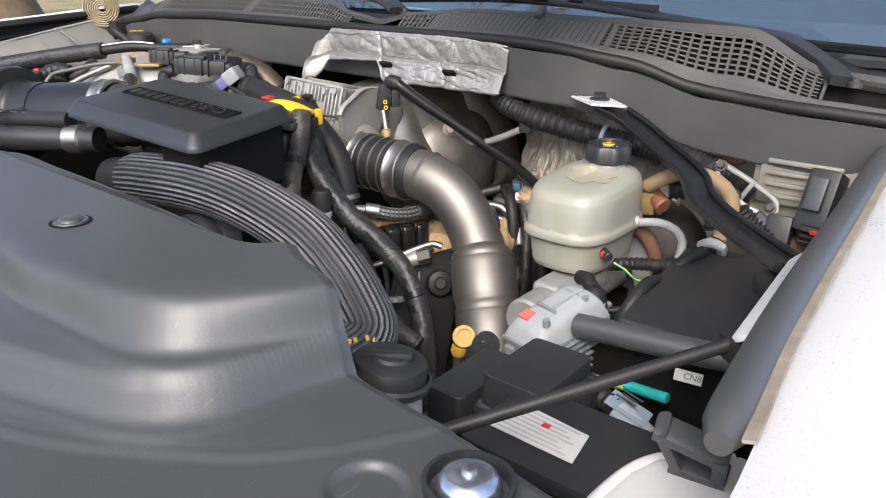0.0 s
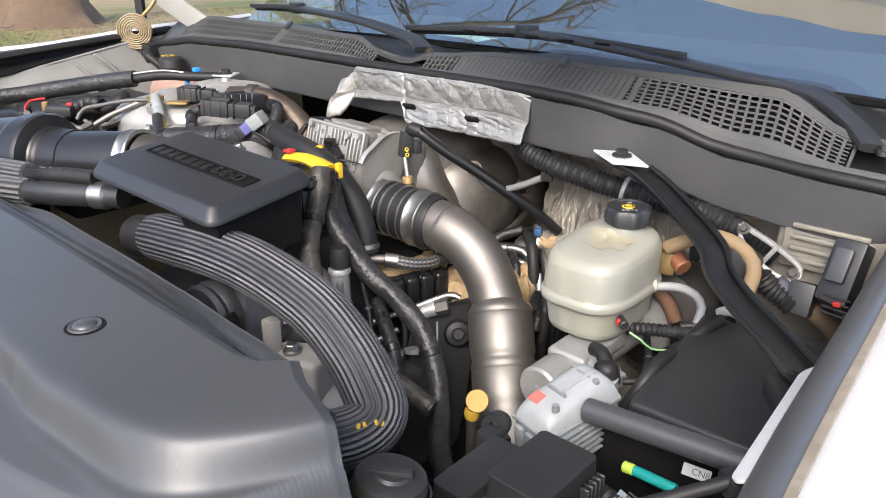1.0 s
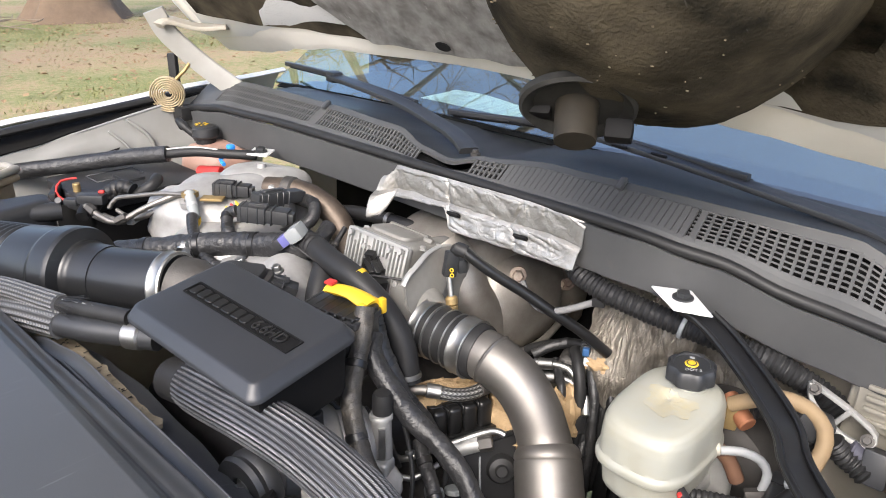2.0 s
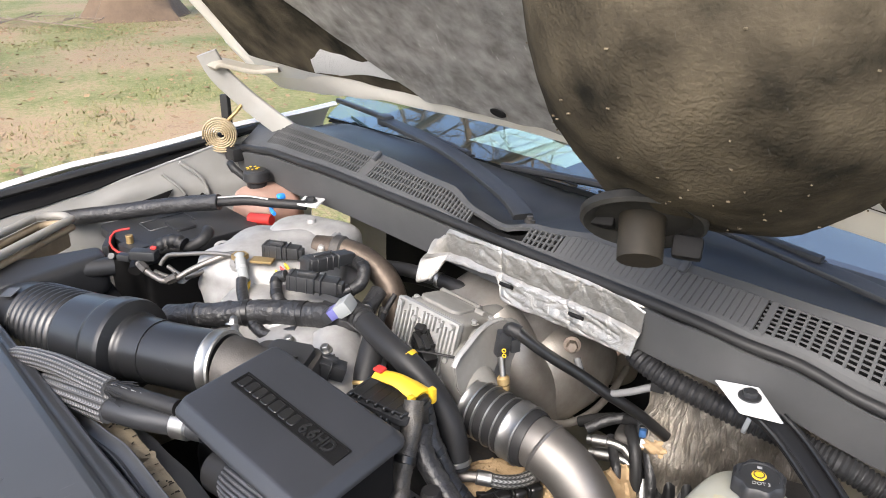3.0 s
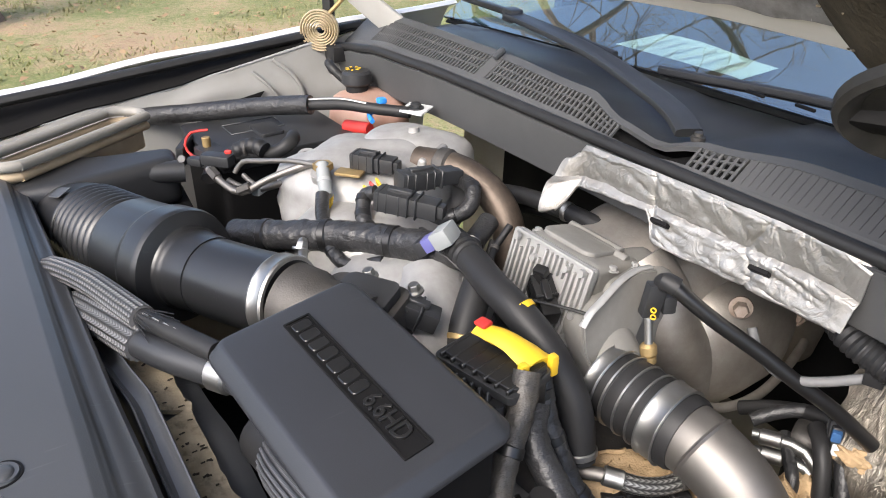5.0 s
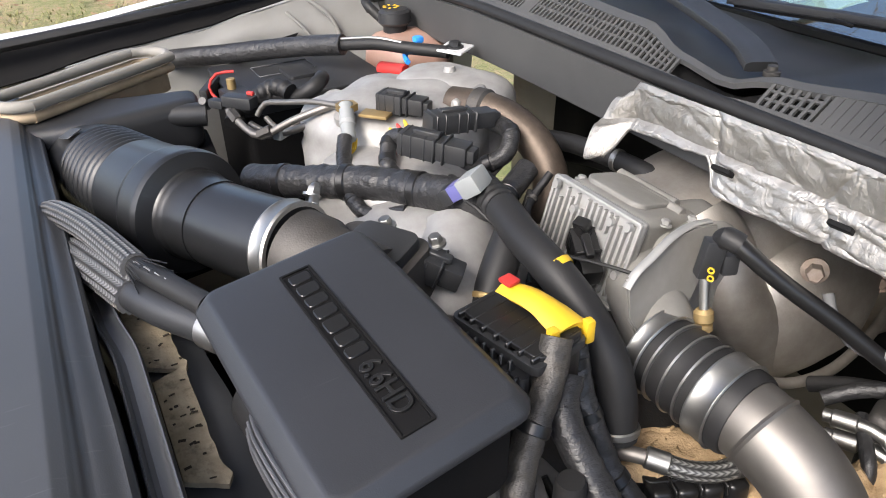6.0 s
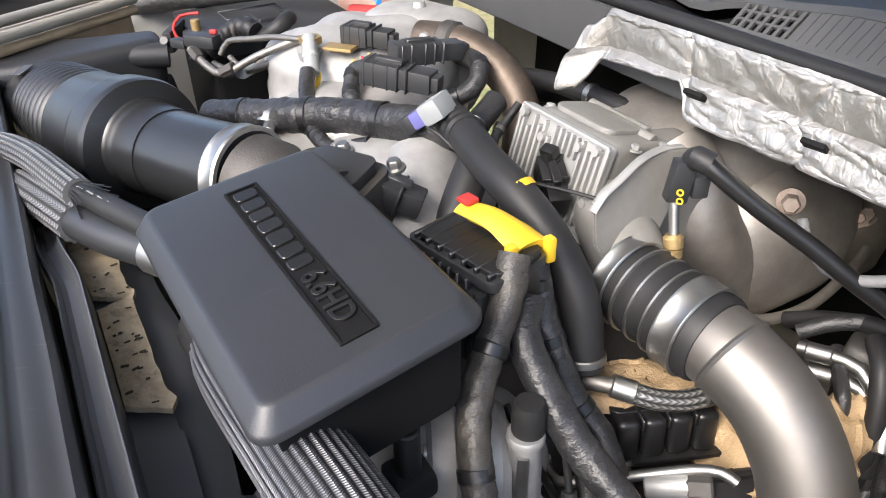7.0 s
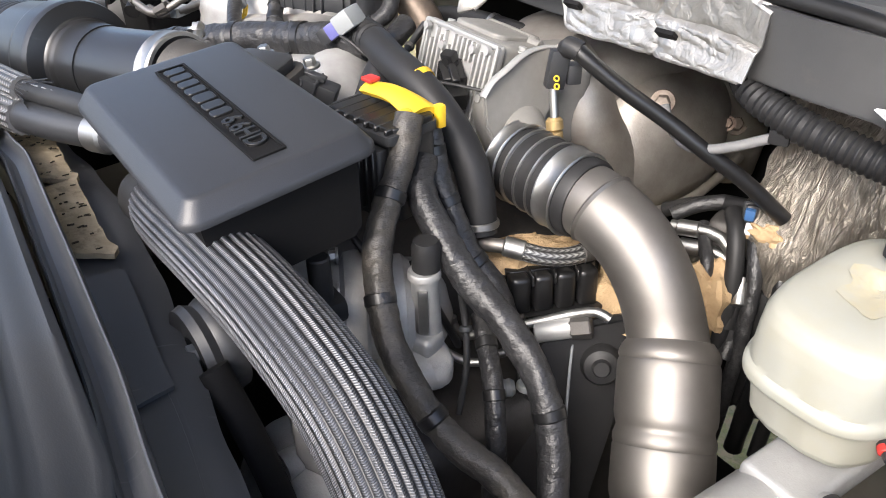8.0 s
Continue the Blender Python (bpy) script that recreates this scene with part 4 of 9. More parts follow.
def build_airbox():
    t = thing("resonator_box", "black plastic air resonator box with an embossed lid", "engine part", (-0.745, 0.52, 1.19))
    m = Matrix(((0.828, -0.1086, 0.046, -0.738), (0.048, 0.914, -0.057, 0.4975), (-0.044, 0.072, 0.8, 1.300), (0, 0, 0, 1)))
    top = rounded(-0.128, 0.128, -0.069, 0.069, 0.010)
    rim = rounded(-0.139, 0.139, -0.080, 0.080, 0.016)
    bm = bmesh.new()
    rings = []
    for outline, z in ((rim, -0.010), (rim, -0.004), (rounded(-0.1375, 0.1375, -0.0785, 0.0785, 0.015), -0.002), (rounded(-0.130, 0.130, -0.071, 0.071, 0.011), 0.010), (top, 0.0118), (rounded(-0.125, 0.125, -0.066, 0.066, 0.009), 0.0122)):
        rings.append([bm.verts.new((x, y, z)) for x, y in outline])
    for a, b in zip(rings, rings[1:]):
        for i in range(len(a)):
            j = (i + 1) % len(a)
            bm.faces.new((a[i], a[j], b[j], b[i]))
    bm.faces.new(rings[0][::-1])
    bm.faces.new(rings[-1])
    bmesh.ops.transform(bm, matrix=m, verts=bm.verts)
    lid = part("lid", bm, LIDPLAST, t, "grained black lid with a badge strip", sharp=60)
    x0, x1, y0, y1 = -0.104, 0.113, -0.0135, 0.0135
    part("badge_frame", join(*(prism(o, 0.0115, 0.0142, 0.0007, 1, m) for o in (rounded(x0, x1, y1 - 0.002, y1, 0.0009, 2), rounded(x0, x1, y0, y0 + 0.002, 0.0009, 2), rounded(x0, x0 + 0.002, y0 + 0.001, y1 - 0.001, 0.0009, 2), rounded(x1 - 0.002, x1, y0 + 0.001, y1 - 0.001, 0.0009, 2)))), DARK, lid, "raised border of the badge")
    part("badge_strip", prism(rounded(x0 + 0.002, x1 - 0.002, y0 + 0.002, y1 - 0.002, 0.004), 0.0105, 0.01265, 0.0004, 1, m), DARK, lid, "dark badge strip")
    x = -0.098
    for w in (0.014, 0.015, 0.014, 0.015, 0.018, 0.015, 0.013):
        part("badge_bar", prism(rounded(x, x + w, -0.0088, 0.0088, 0.003, 2), 0.0123, 0.0146, 0.0008, 1, m), GLOSSBLACK, lid)
        x += w + 0.0032
    cu = bpy.data.curves.new("badge_number", "FONT")
    cu.body, cu.size, cu.extrude, cu.bevel_depth, cu.align_y = "6.6HD", 0.0225, 0.0012, 0.0004, "CENTER"
    ob = new("badge_curve", cu)
    me = bpy.data.meshes.new_from_object(ob)
    bpy.data.objects.remove(ob)
    bpy.data.curves.remove(cu)
    b2 = bmesh.new()
    b2.from_mesh(me)
    bpy.data.meshes.remove(me)
    bmesh.ops.transform(b2, matrix=m @ pose(x + 0.006, 0, 0.0135) @ Matrix.Diagonal((1.0, 1.05, 1, 1)), verts=b2.verts)
    part("badge_number", b2, GLOSSBLACK, lid, "embossed number and letters")
    # lower body, arched where the hose passes beneath
    body = bmesh.new()
    n = 30
    rows = []
    for k in range(n + 1):
        x = lerp(-0.122, 0.127, k / n)
        low = along([(-0.13, -0.055), (-0.08, -0.05), (-0.02, -0.035), (0.03, -0.05), (0.055, -0.082), (0.13, -0.088)], x)
        w0 = 0.066 if x < 0.12 else 0.064
        f0 = along([(-0.13, -0.02), (-0.02, -0.02), (0.03, -0.05), (0.05, -0.066)], x)
        rows.append([body.verts.new((x, y, z)) for y, z in ((f0, -0.008), (f0 + 0.004, low + 0.006), (f0 + 0.012, low), (w0 - 0.012, low - 0.004), (w0 - 0.004, low + 0.004), (w0, -0.008))])
    for a, b in zip(rows, rows[1:]):
        for i in range(5):
            body.faces.new((a[i], a[i + 1], b[i + 1], b[i]))
        body.faces.new((a[5], a[0], b[0], b[5]))
    body.faces.new(rows[0])
    body.faces.new(rows[-1][::-1])
    bmesh.ops.recalc_face_normals(body, faces=body.faces)
    bmesh.ops.transform(body, matrix=m, verts=body.verts)
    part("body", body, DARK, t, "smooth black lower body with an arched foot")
    part("mount_foot", join(rod((-0.655, 0.530, 1.16), (-0.655, 0.530, 1.21), 0.009), rbox(-0.655, 0.530, 1.163, 0.03, 0.03, 0.02, 0.005)), RUBBER, t, "rubber mounting foot")


build_airbox()


# ---- two braided hoses into the air box ----
def build_side_hoses():
    t = thing("vent_hose", "thin hose in a grey braided sleeve with a metal collar", "hose", (-1.0, 0.40, 1.26), group="braided hoses")
    a = [(-1.158, 0.322, 1.225), (-1.150, 0.331, 1.250), (-1.128, 0.342, 1.265), (-1.060, 0.366, 1.274), (-0.985, 0.386, 1.277), (-0.957, 0.393, 1.278)]
    part("sleeve", tube(a, 0.0125, 56, 0.006, shape=lambda s, q: 1 + 0.05 * math.cos(14 * q)), MESH, t)
    part("hose", tube([(-0.965, 0.391, 1.278), (-0.91, 0.412, 1.281), (-0.86, 0.432, 1.283)], 0.0095, 18), RUBBER, t, "bare black hose")
    for k in range(5):
        part("print_mark", rbox(-0.945 + 0.014 * k, 0.3945 + 0.0058 * k, 1.2882 + 0.0005 * k, 0.008 + 0.002 * (k % 2), 0.0016, 0.0006, 0.0002, 1, rz=22), LABEL, t, "worn pale print")
    rng = random.Random(8)
    part("fray", join(*(rod((-0.960, 0.393 + 0.008 * math.cos(k * 2.4), 1.278 + 0.008 * math.sin(k * 2.4)), (-0.930 + 0.016 * rng.random(), 0.404 + 0.016 * math.cos(k * 2.4), 1.279 + 0.016 * math.sin(k * 2.4)), 0.0005, 5) for k in range(26))), RUBBER, t, "frayed sleeve end")
    t = thing("vent_hose", "thick hose in a grey ribbed braided sleeve with a steel collar", "hose", (-0.98, 0.39, 1.245), group="braided hoses")
    b = [(-1.10, 0.335, 1.205), (-1.092, 0.341, 1.230), (-1.070, 0.350, 1.244), (-1.010, 0.366, 1.254), (-0.945, 0.386, 1.258)]
    part("sleeve", tube(b, 0.0165, 64, 0.006, shape=lambda s, q: 1 + 0.05 * math.cos(16 * q)), MESH, t)
    part("pipe", tube([(-0.955, 0.383, 1.258), (-0.91, 0.402, 1.260), (-0.865, 0.429, 1.261), (-0.83, 0.448, 1.262)], 0.0145, 20), PLASTIC, t, "smooth black pipe")
    part("collar", rod((-0.866, 0.428, 1.261), (-0.846, 0.439, 1.262), 0.0165, 20), BRIGHT, t, "steel collar")


build_side_hoses()


# ---- the steel charge pipe ----
def build_pipe():
    t = thing("charge_pipe", "brushed stainless charge pipe elbow with clamped black coupling", "pipe", (-0.505, 0.77, 0.9))
    path = [(-0.682, 0.779, 1.190), (-0.645, 0.782, 1.188), (-0.612, 0.784, 1.184), (-0.578, 0.788, 1.168), (-0.550, 0.789, 1.140), (-0.532, 0.786, 1.113), (-0.516, 0.779, 1.092)]
    part("elbow", tube(path, 0.0340, 36, 0.006), STEEL, t)
    zs = [(0.030, 1.1), (0.0352, 1.099), (0.0400, 1.093), (0.0420, 1.088), (0.0424, 1.084), (0.0413, 1.0815), (0.0424, 1.079), (0.0428, 1.07), (0.0428, 1.036), (0.0422, 1.031), (0.0408, 1.0275), (0.0403, 1.025), (0.0411, 1.022), (0.0426, 1.018), (0.0426, 1.013), (0.0416, 1.0105), (0.0425, 1.008), (0.0428, 0.977), (0.0422, 0.969), (0.0407, 0.964), (0.0422, 0.957), (0.0422, 0.88)]
    foot, lean = Vector((-0.520, 0.782, 1.097)), Vector((0.47, -0.45, -0.76)).normalized()
    part("sleeve", lathe([(r, 1.094 - z) for r, z in zs], axis_pose(foot, foot + lean), 48), STEEL, t, "double beaded steel sleeve")
    c0, c1 = Vector((-0.735, 0.774, 1.193)), Vector((-0.632, 0.783, 1.187))
    L = (c1 - c0).length
    prof = [(0, 0), (0.031, 0), (0.036, 0.003), (0.0372, 0.02), (0.0362, 0.026), (0.0372, 0.032), (0.0382, 0.045), (0.0366, 0.051), (0.038, 0.057), (0.0378, L - 0.004), (0.036, L), (0, L)]
    part("coupling", lathe(prof, axis_pose(c0, c1), 36), RUBBER, t, "black rubber coupling")
    d = (c1 - c0).normalized()
    for k, w, r in ((0.1, 0.014, 0.0392), (0.78, 0.020, 0.0398)):
        a = c0.lerp(c1, k)
        band = lathe([(0.037, -w / 2), (r, -w / 2), (r + 0.0007, -w / 2 + 0.001), (r, -w / 2 + 0.002), (r, w / 2 - 0.002), (r + 0.0007, w / 2 - 0.001), (r, w / 2), (0.037, w / 2)], axis_pose(a, a + d), 40)
        cl = part("clamp", band, BRIGHT, t, "bright steel band clamp")
        part("rolled_edge", join(*(lathe([(r, q - 0.0009), (r + 0.0013, q), (r, q + 0.0009)], axis_pose(a, a + d), 40) for q in (-w / 2, w / 2))), BRIGHT, cl)
    for k in (0.27, 0.43, 0.58):
        a = c0.lerp(c1, k)
        part("wire_ring", lathe([(0.0366, -0.0018), (0.0392, -0.001), (0.0392, 0.001), (0.0366, 0.0018)], axis_pose(a, a + d), 36), BRIGHT, t, "thin steel ring")
    part("weld_bead", lathe([(0.034, -0.0025), (0.0362, 0), (0.034, 0.0025)], axis_pose((-0.617, 0.7835, 1.1855), (-0.600, 0.785, 1.180)), 36), STEEL, t)


build_pipe()


# ---- the big ribbed hose ----
def build_big_hose():
    t = thing("ribbed_hose", "large black hose in a shiny ribbed braided sleeve", "hose", (-0.5500, 0.4720, 1.1000))
    pts = [(-0.7720, 0.4530, 1.2260), (-0.7220, 0.4530, 1.2330), (-0.6410, 0.4590, 1.2380), (-0.5760, 0.4670, 1.2310), (-0.5100, 0.4750, 1.2100), (-0.4680, 0.4770, 1.1820), (-0.4400, 0.4740, 1.1580), (-0.4200, 0.4660, 1.1380), (-0.4240, 0.4420, 1.1260), (-0.4500, 0.4040, 1.1220), (-0.4900, 0.3620, 1.1200)]
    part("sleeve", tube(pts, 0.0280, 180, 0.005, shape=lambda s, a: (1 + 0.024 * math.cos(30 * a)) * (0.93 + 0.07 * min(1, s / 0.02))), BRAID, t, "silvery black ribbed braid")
    part("hose_end", tube([(-0.8100, 0.4500, 1.2180), (-0.7650, 0.4530, 1.2260)], 0.025, 24), RUBBER, t, "plain rubber end")
    for k in range(5):
        part("print_mark", rbox(-0.4085 + 0.0028 * k, 0.432 + 0.0045 * k, 1.1475 + 0.0012 * math.sin(2.6 * k), 0.0034, 0.0018, 0.005, 0.0005, 1, rz=50, ry=15 * (-1) ** k, rx=-30), YELLOW, t, "worn yellow print")


build_big_hose()


# ---- the intake tube ----
def build_intake():
    t = thing("intake_tube", "wide satin-black plastic intake tube with a ribbed bellows", "pipe", (-1.0882, 0.4685, 1.1470))
    part("duct", tube([(-1.0619, 0.4641, 1.2591), (-0.9863, 0.4955, 1.2650), (-0.9249, 0.5257, 1.2697)], 0.042, 40, 0.01), DUCTBLACK, t)
    part("shoulder", tube([(-1.1658, 0.4304, 1.2491), (-1.0874, 0.4542, 1.2583), (-1.0214, 0.4802, 1.2629)], 0.061, 48, 0.002, shape=lambda s, a: ramp([(0, 0.90), (0.008, 0.96), (0.070, 0.98), (0.078, 1.04), (0.102, 1.05), (0.108, 1.02), (0.112, 0.76), (0.118, 0.745), (0.122, 0.72), (0.15, 0.70)], s)), DUCTBLACK, t, "wider moulded shoulder")
    part("bellows", tube([(-1.2769, 0.4079, 1.2314), (-1.2140, 0.4194, 1.2424), (-1.1583, 0.4320, 1.2503)], 0.0565, 40, 0.0017, shape=lambda s, a: 1 + 0.035 * math.sin(2 * math.pi * s / 0.0155)), DUCTBLACK, t, "ribbed bellows")
    part("inlet", tube([(-1.3675, 0.3901, 1.2053), (-1.3174, 0.3995, 1.2222), (-1.2687, 0.4094, 1.2331)], 0.0565, 40, 0.008), DUCTBLACK, t)
    part("maker_tag", rbox(-1.2975, 0.3768, 1.2821, 0.030, 0.02, 0.0015, 0.0005, 1, ry=-14, rx=18, rz=20), COVER, t, "small raised tag")
    c0, c1 = Vector((-0.9416, 0.5173, 1.2684)), Vector((-0.9073, 0.5342, 1.2712))
    part("clamp", lathe([(0.04, 0), (0.0435, 0.0005), (0.0445, 0.003), (0.0435, 0.006), (0.0435, 0.014), (0.0445, 0.017), (0.0435, 0.0195), (0.04, 0.02)], axis_pose(c0, c1), 44), BRIGHT, t, "bright steel clamp")
    part("clamp_screw", join(hexbolt((-0.9597, 0.5541, 1.3001), (-0.9700, 0.5664, 1.3176), 0.006, 0.01), rod((-0.9426, 0.5490, 1.2989), (-0.9729, 0.5633, 1.3035), 0.005)), BRIGHT, t, "clamp screw")
    part("throttle_neck", lathe([(0, 0), (0.0395, 0), (0.0395, 0.026), (0.035, 0.034), (0.035, 0.09), (0.0, 0.09)], axis_pose((-0.9249, 0.5257, 1.2687), (-0.8503, 0.5637, 1.2625)), 36), IRON, t, "dusty dark throttle neck")


build_intake()


def build_throttle():
    t = thing("throttle_body", "dark throttle body with bolted sensor beside the air box", "engine part", (-0.8797, 0.5722, 1.2202))
    part("housing", prism(rounded(-0.045, 0.045, -0.03, 0.035, 0.014), -0.05, 0.025, 0.006, 2, Matrix.Translation((-0.8750, 0.5756, 1.2556)) @ pose(0, 0, 0, 10, 0, 30)), IRON, t)
    part("cover", prism(rounded(-0.03, 0.03, -0.02, 0.024, 0.01), 0.025, 0.036, 0.003, 2, Matrix.Translation((-0.8706, 0.5830, 1.2561)) @ pose(0, 0, 0, 10, 0, 30)), PLASTIC, t)
    for p in ((-0.8953, 0.5990, 1.2863), (-0.8559, 0.6274, 1.2797)):
        part("bolt", hexbolt(p, (p[0], p[1] - 0.004, p[2] + 0.02), 0.006, 0.01), BRIGHT, t)
    plug((-0.8466, 0.6231, 1.2620), (0.5, 0.6, -0.3), (0.045, 0.028, 0.024), PLASTIC, t, "sensor_plug")


build_throttle()


# ---- wiring and hoses over the engine ----
def loom(name, label, pts, r, material=None, seed=1.0, group="wiring looms", bands=(), depth=0.06, category="cable"):
    mid = pts[len(pts) // 2]
    t = thing(name, label, category, (mid[0], mid[1], min(p[2] for p in pts)), group=group)
    part("sleeve", tube(pts, r, 20, 0.0024, shape=wrapped(seed, depth)), material or TAPE, t)
    c = spline(pts, 0.005)
    for k in bands or (0.18, 0.42, 0.7):
        i = min(len(c) - 2, max(1, int(k * len(c))))
        part("tape_band", tie(c[i], c[i + 1] - c[i - 1], r * 1.09, 0.011), GLOSSBLACK, t, "shiny tape band")
    return t


def build_looms():
    loom("wiring_loom", "thick black tape-wrapped wiring loom across the engine", [(-1.1502, 0.5446, 1.2400), (-1.0912, 0.5839, 1.2530), (-1.0272, 0.6380, 1.2641), (-0.9722, 0.6740, 1.2692), (-0.9279, 0.6973, 1.2763), (-0.8997, 0.7132, 1.2755)], 0.0185, seed=2, bands=(), depth=0.1)
    loom("wiring_branch", "thin taped wiring branch dropping beside the post", [(-1.1031, 0.6450, 1.2874), (-1.0858, 0.6353, 1.2742), (-1.0512, 0.6231, 1.2598), (-1.0198, 0.6200, 1.2466), (-0.9950, 0.6280, 1.2418), (-0.9658, 0.6528, 1.2526)], 0.0085, seed=3, bands=(0.5,))
    loom("wiring_branch", "taped wiring loop rising to the black connectors", [(-1.0107, 0.6651, 1.2648), (-1.0387, 0.6669, 1.2748), (-1.0610, 0.6812, 1.2911), (-1.0510, 0.6916, 1.2973)], 0.009, seed=4)
    loom("wiring_branch", "taped wiring loop behind the connectors", [(-1.0434, 0.8043, 1.2919), (-1.0099, 0.8040, 1.2912), (-0.9972, 0.7899, 1.2732), (-1.0118, 0.7640, 1.2568), (-1.0115, 0.7238, 1.2541), (-0.9624, 0.7164, 1.2624)], 0.010, seed=5)
    loom("wiring_branch", "black loom drooping behind the main loom", [(-0.9636, 0.7970, 1.2679), (-0.9488, 0.7627, 1.2536), (-0.9244, 0.7382, 1.2576), (-0.9000, 0.7183, 1.2677)], 0.013, seed=6, bands=(0.4,))
    t = thing("rubber_hose", "smooth black rubber coolant hose with a yellow mark", "hose", (-0.8031, 0.7388, 1.1282))
    pts = [(-0.925, 0.712, 1.284), (-0.900, 0.709, 1.285), (-0.870, 0.706, 1.284), (-0.830, 0.699, 1.280), (-0.785, 0.697, 1.273), (-0.748, 0.703, 1.252), (-0.720, 0.709, 1.222), (-0.704, 0.711, 1.190), (-0.694, 0.708, 1.150)]
    part("hose", tube(pts, 0.0165, 22, 0.006), RUBBER, t)
    part("corrugated_end", tube([(-0.928, 0.713, 1.284), (-0.900, 0.709, 1.285), (-0.875, 0.7065, 1.2845)], 0.0172, 22, 0.0016, shape=corrugated(0.009, 0.06)), RUBBER, t)
    part("clip", tie((-0.696, 0.709, 1.158), (0.010, -0.003, -0.04), 0.0185, 0.007), BRIGHT, t, "steel spring clip")
    part("paint_mark", tube([(-0.783, 0.6985, 1.2725), (-0.777, 0.6995, 1.2695)], 0.0168, 22, 0.003, caps=False), YELLOW, t, "yellow paint mark")
    # a second hose branches to the lower left of it
    t = thing("rubber_hose", "short black hose branching off below the loom", "hose", (-0.8386, 0.6667, 1.2065))
    part("hose", tube([(-0.8594, 0.7100, 1.2687), (-0.8404, 0.6820, 1.2447), (-0.8214, 0.6560, 1.2116), (-0.8010, 0.6458, 1.1765)], 0.017, 20), RUBBER, t)
    part("clip", tie((-0.8290, 0.6654, 1.2246), (0.02, -0.025, -0.033), 0.0185, 0.006), GOLD, t)
    # harnesses from the yellow connector
    loom("wiring_harness", "dusty tape-wrapped harness hanging from the yellow connector", [(-0.6953, 0.6380, 1.2828), (-0.6822, 0.6222, 1.2552), (-0.6728, 0.6044, 1.2306), (-0.6611, 0.5865, 1.2089), (-0.6414, 0.5721, 1.1830), (-0.6232, 0.5649, 1.1603), (-0.6004, 0.5621, 1.1365), (-0.5720, 0.5647, 1.1105), (-0.5446, 0.5742, 1.0877), (-0.5109, 0.5915, 1.0679), (-0.4745, 0.6002, 1.0504)], 0.0118, MUDTAPE, 7, depth=0.13)
    loom("wiring_harness", "black wiring harness running down to the fuse box", [(-0.6953, 0.6487, 1.2423), (-0.6793, 0.6359, 1.2227), (-0.6477, 0.6384, 1.1886), (-0.6219, 0.6449, 1.1616), (-0.5940, 0.6542, 1.1396), (-0.5680, 0.6601, 1.1197), (-0.5459, 0.6598, 1.0999), (-0.5237, 0.6565, 1.0691), (-0.5001, 0.6409, 1.0273), (-0.4634, 0.6005, 1.0000), (-0.4213, 0.5700, 0.9900)], 0.0130, TAPE, 8, bands=(0.56,), depth=0.12)
    loom("wiring_harness", "thin black harness between hose and pipe", [(-0.7199, 0.6688, 1.2700), (-0.7032, 0.6671, 1.2202), (-0.6874, 0.6714, 1.1874), (-0.6706, 0.6778, 1.1524), (-0.6458, 0.6890, 1.1243), (-0.6209, 0.6846, 1.1033)], 0.0115, TAPE, 9, depth=0.12)
    loom("wiring_harness", "flexible black harness low beside the valve cover", [(-0.6308, 0.6638, 1.1136), (-0.5958, 0.6473, 1.0924), (-0.5707, 0.6348, 1.0716), (-0.5554, 0.6255, 1.0308), (-0.5548, 0.6209, 0.9802)], 0.009, TAPE, 10, depth=0.12)


build_looms()


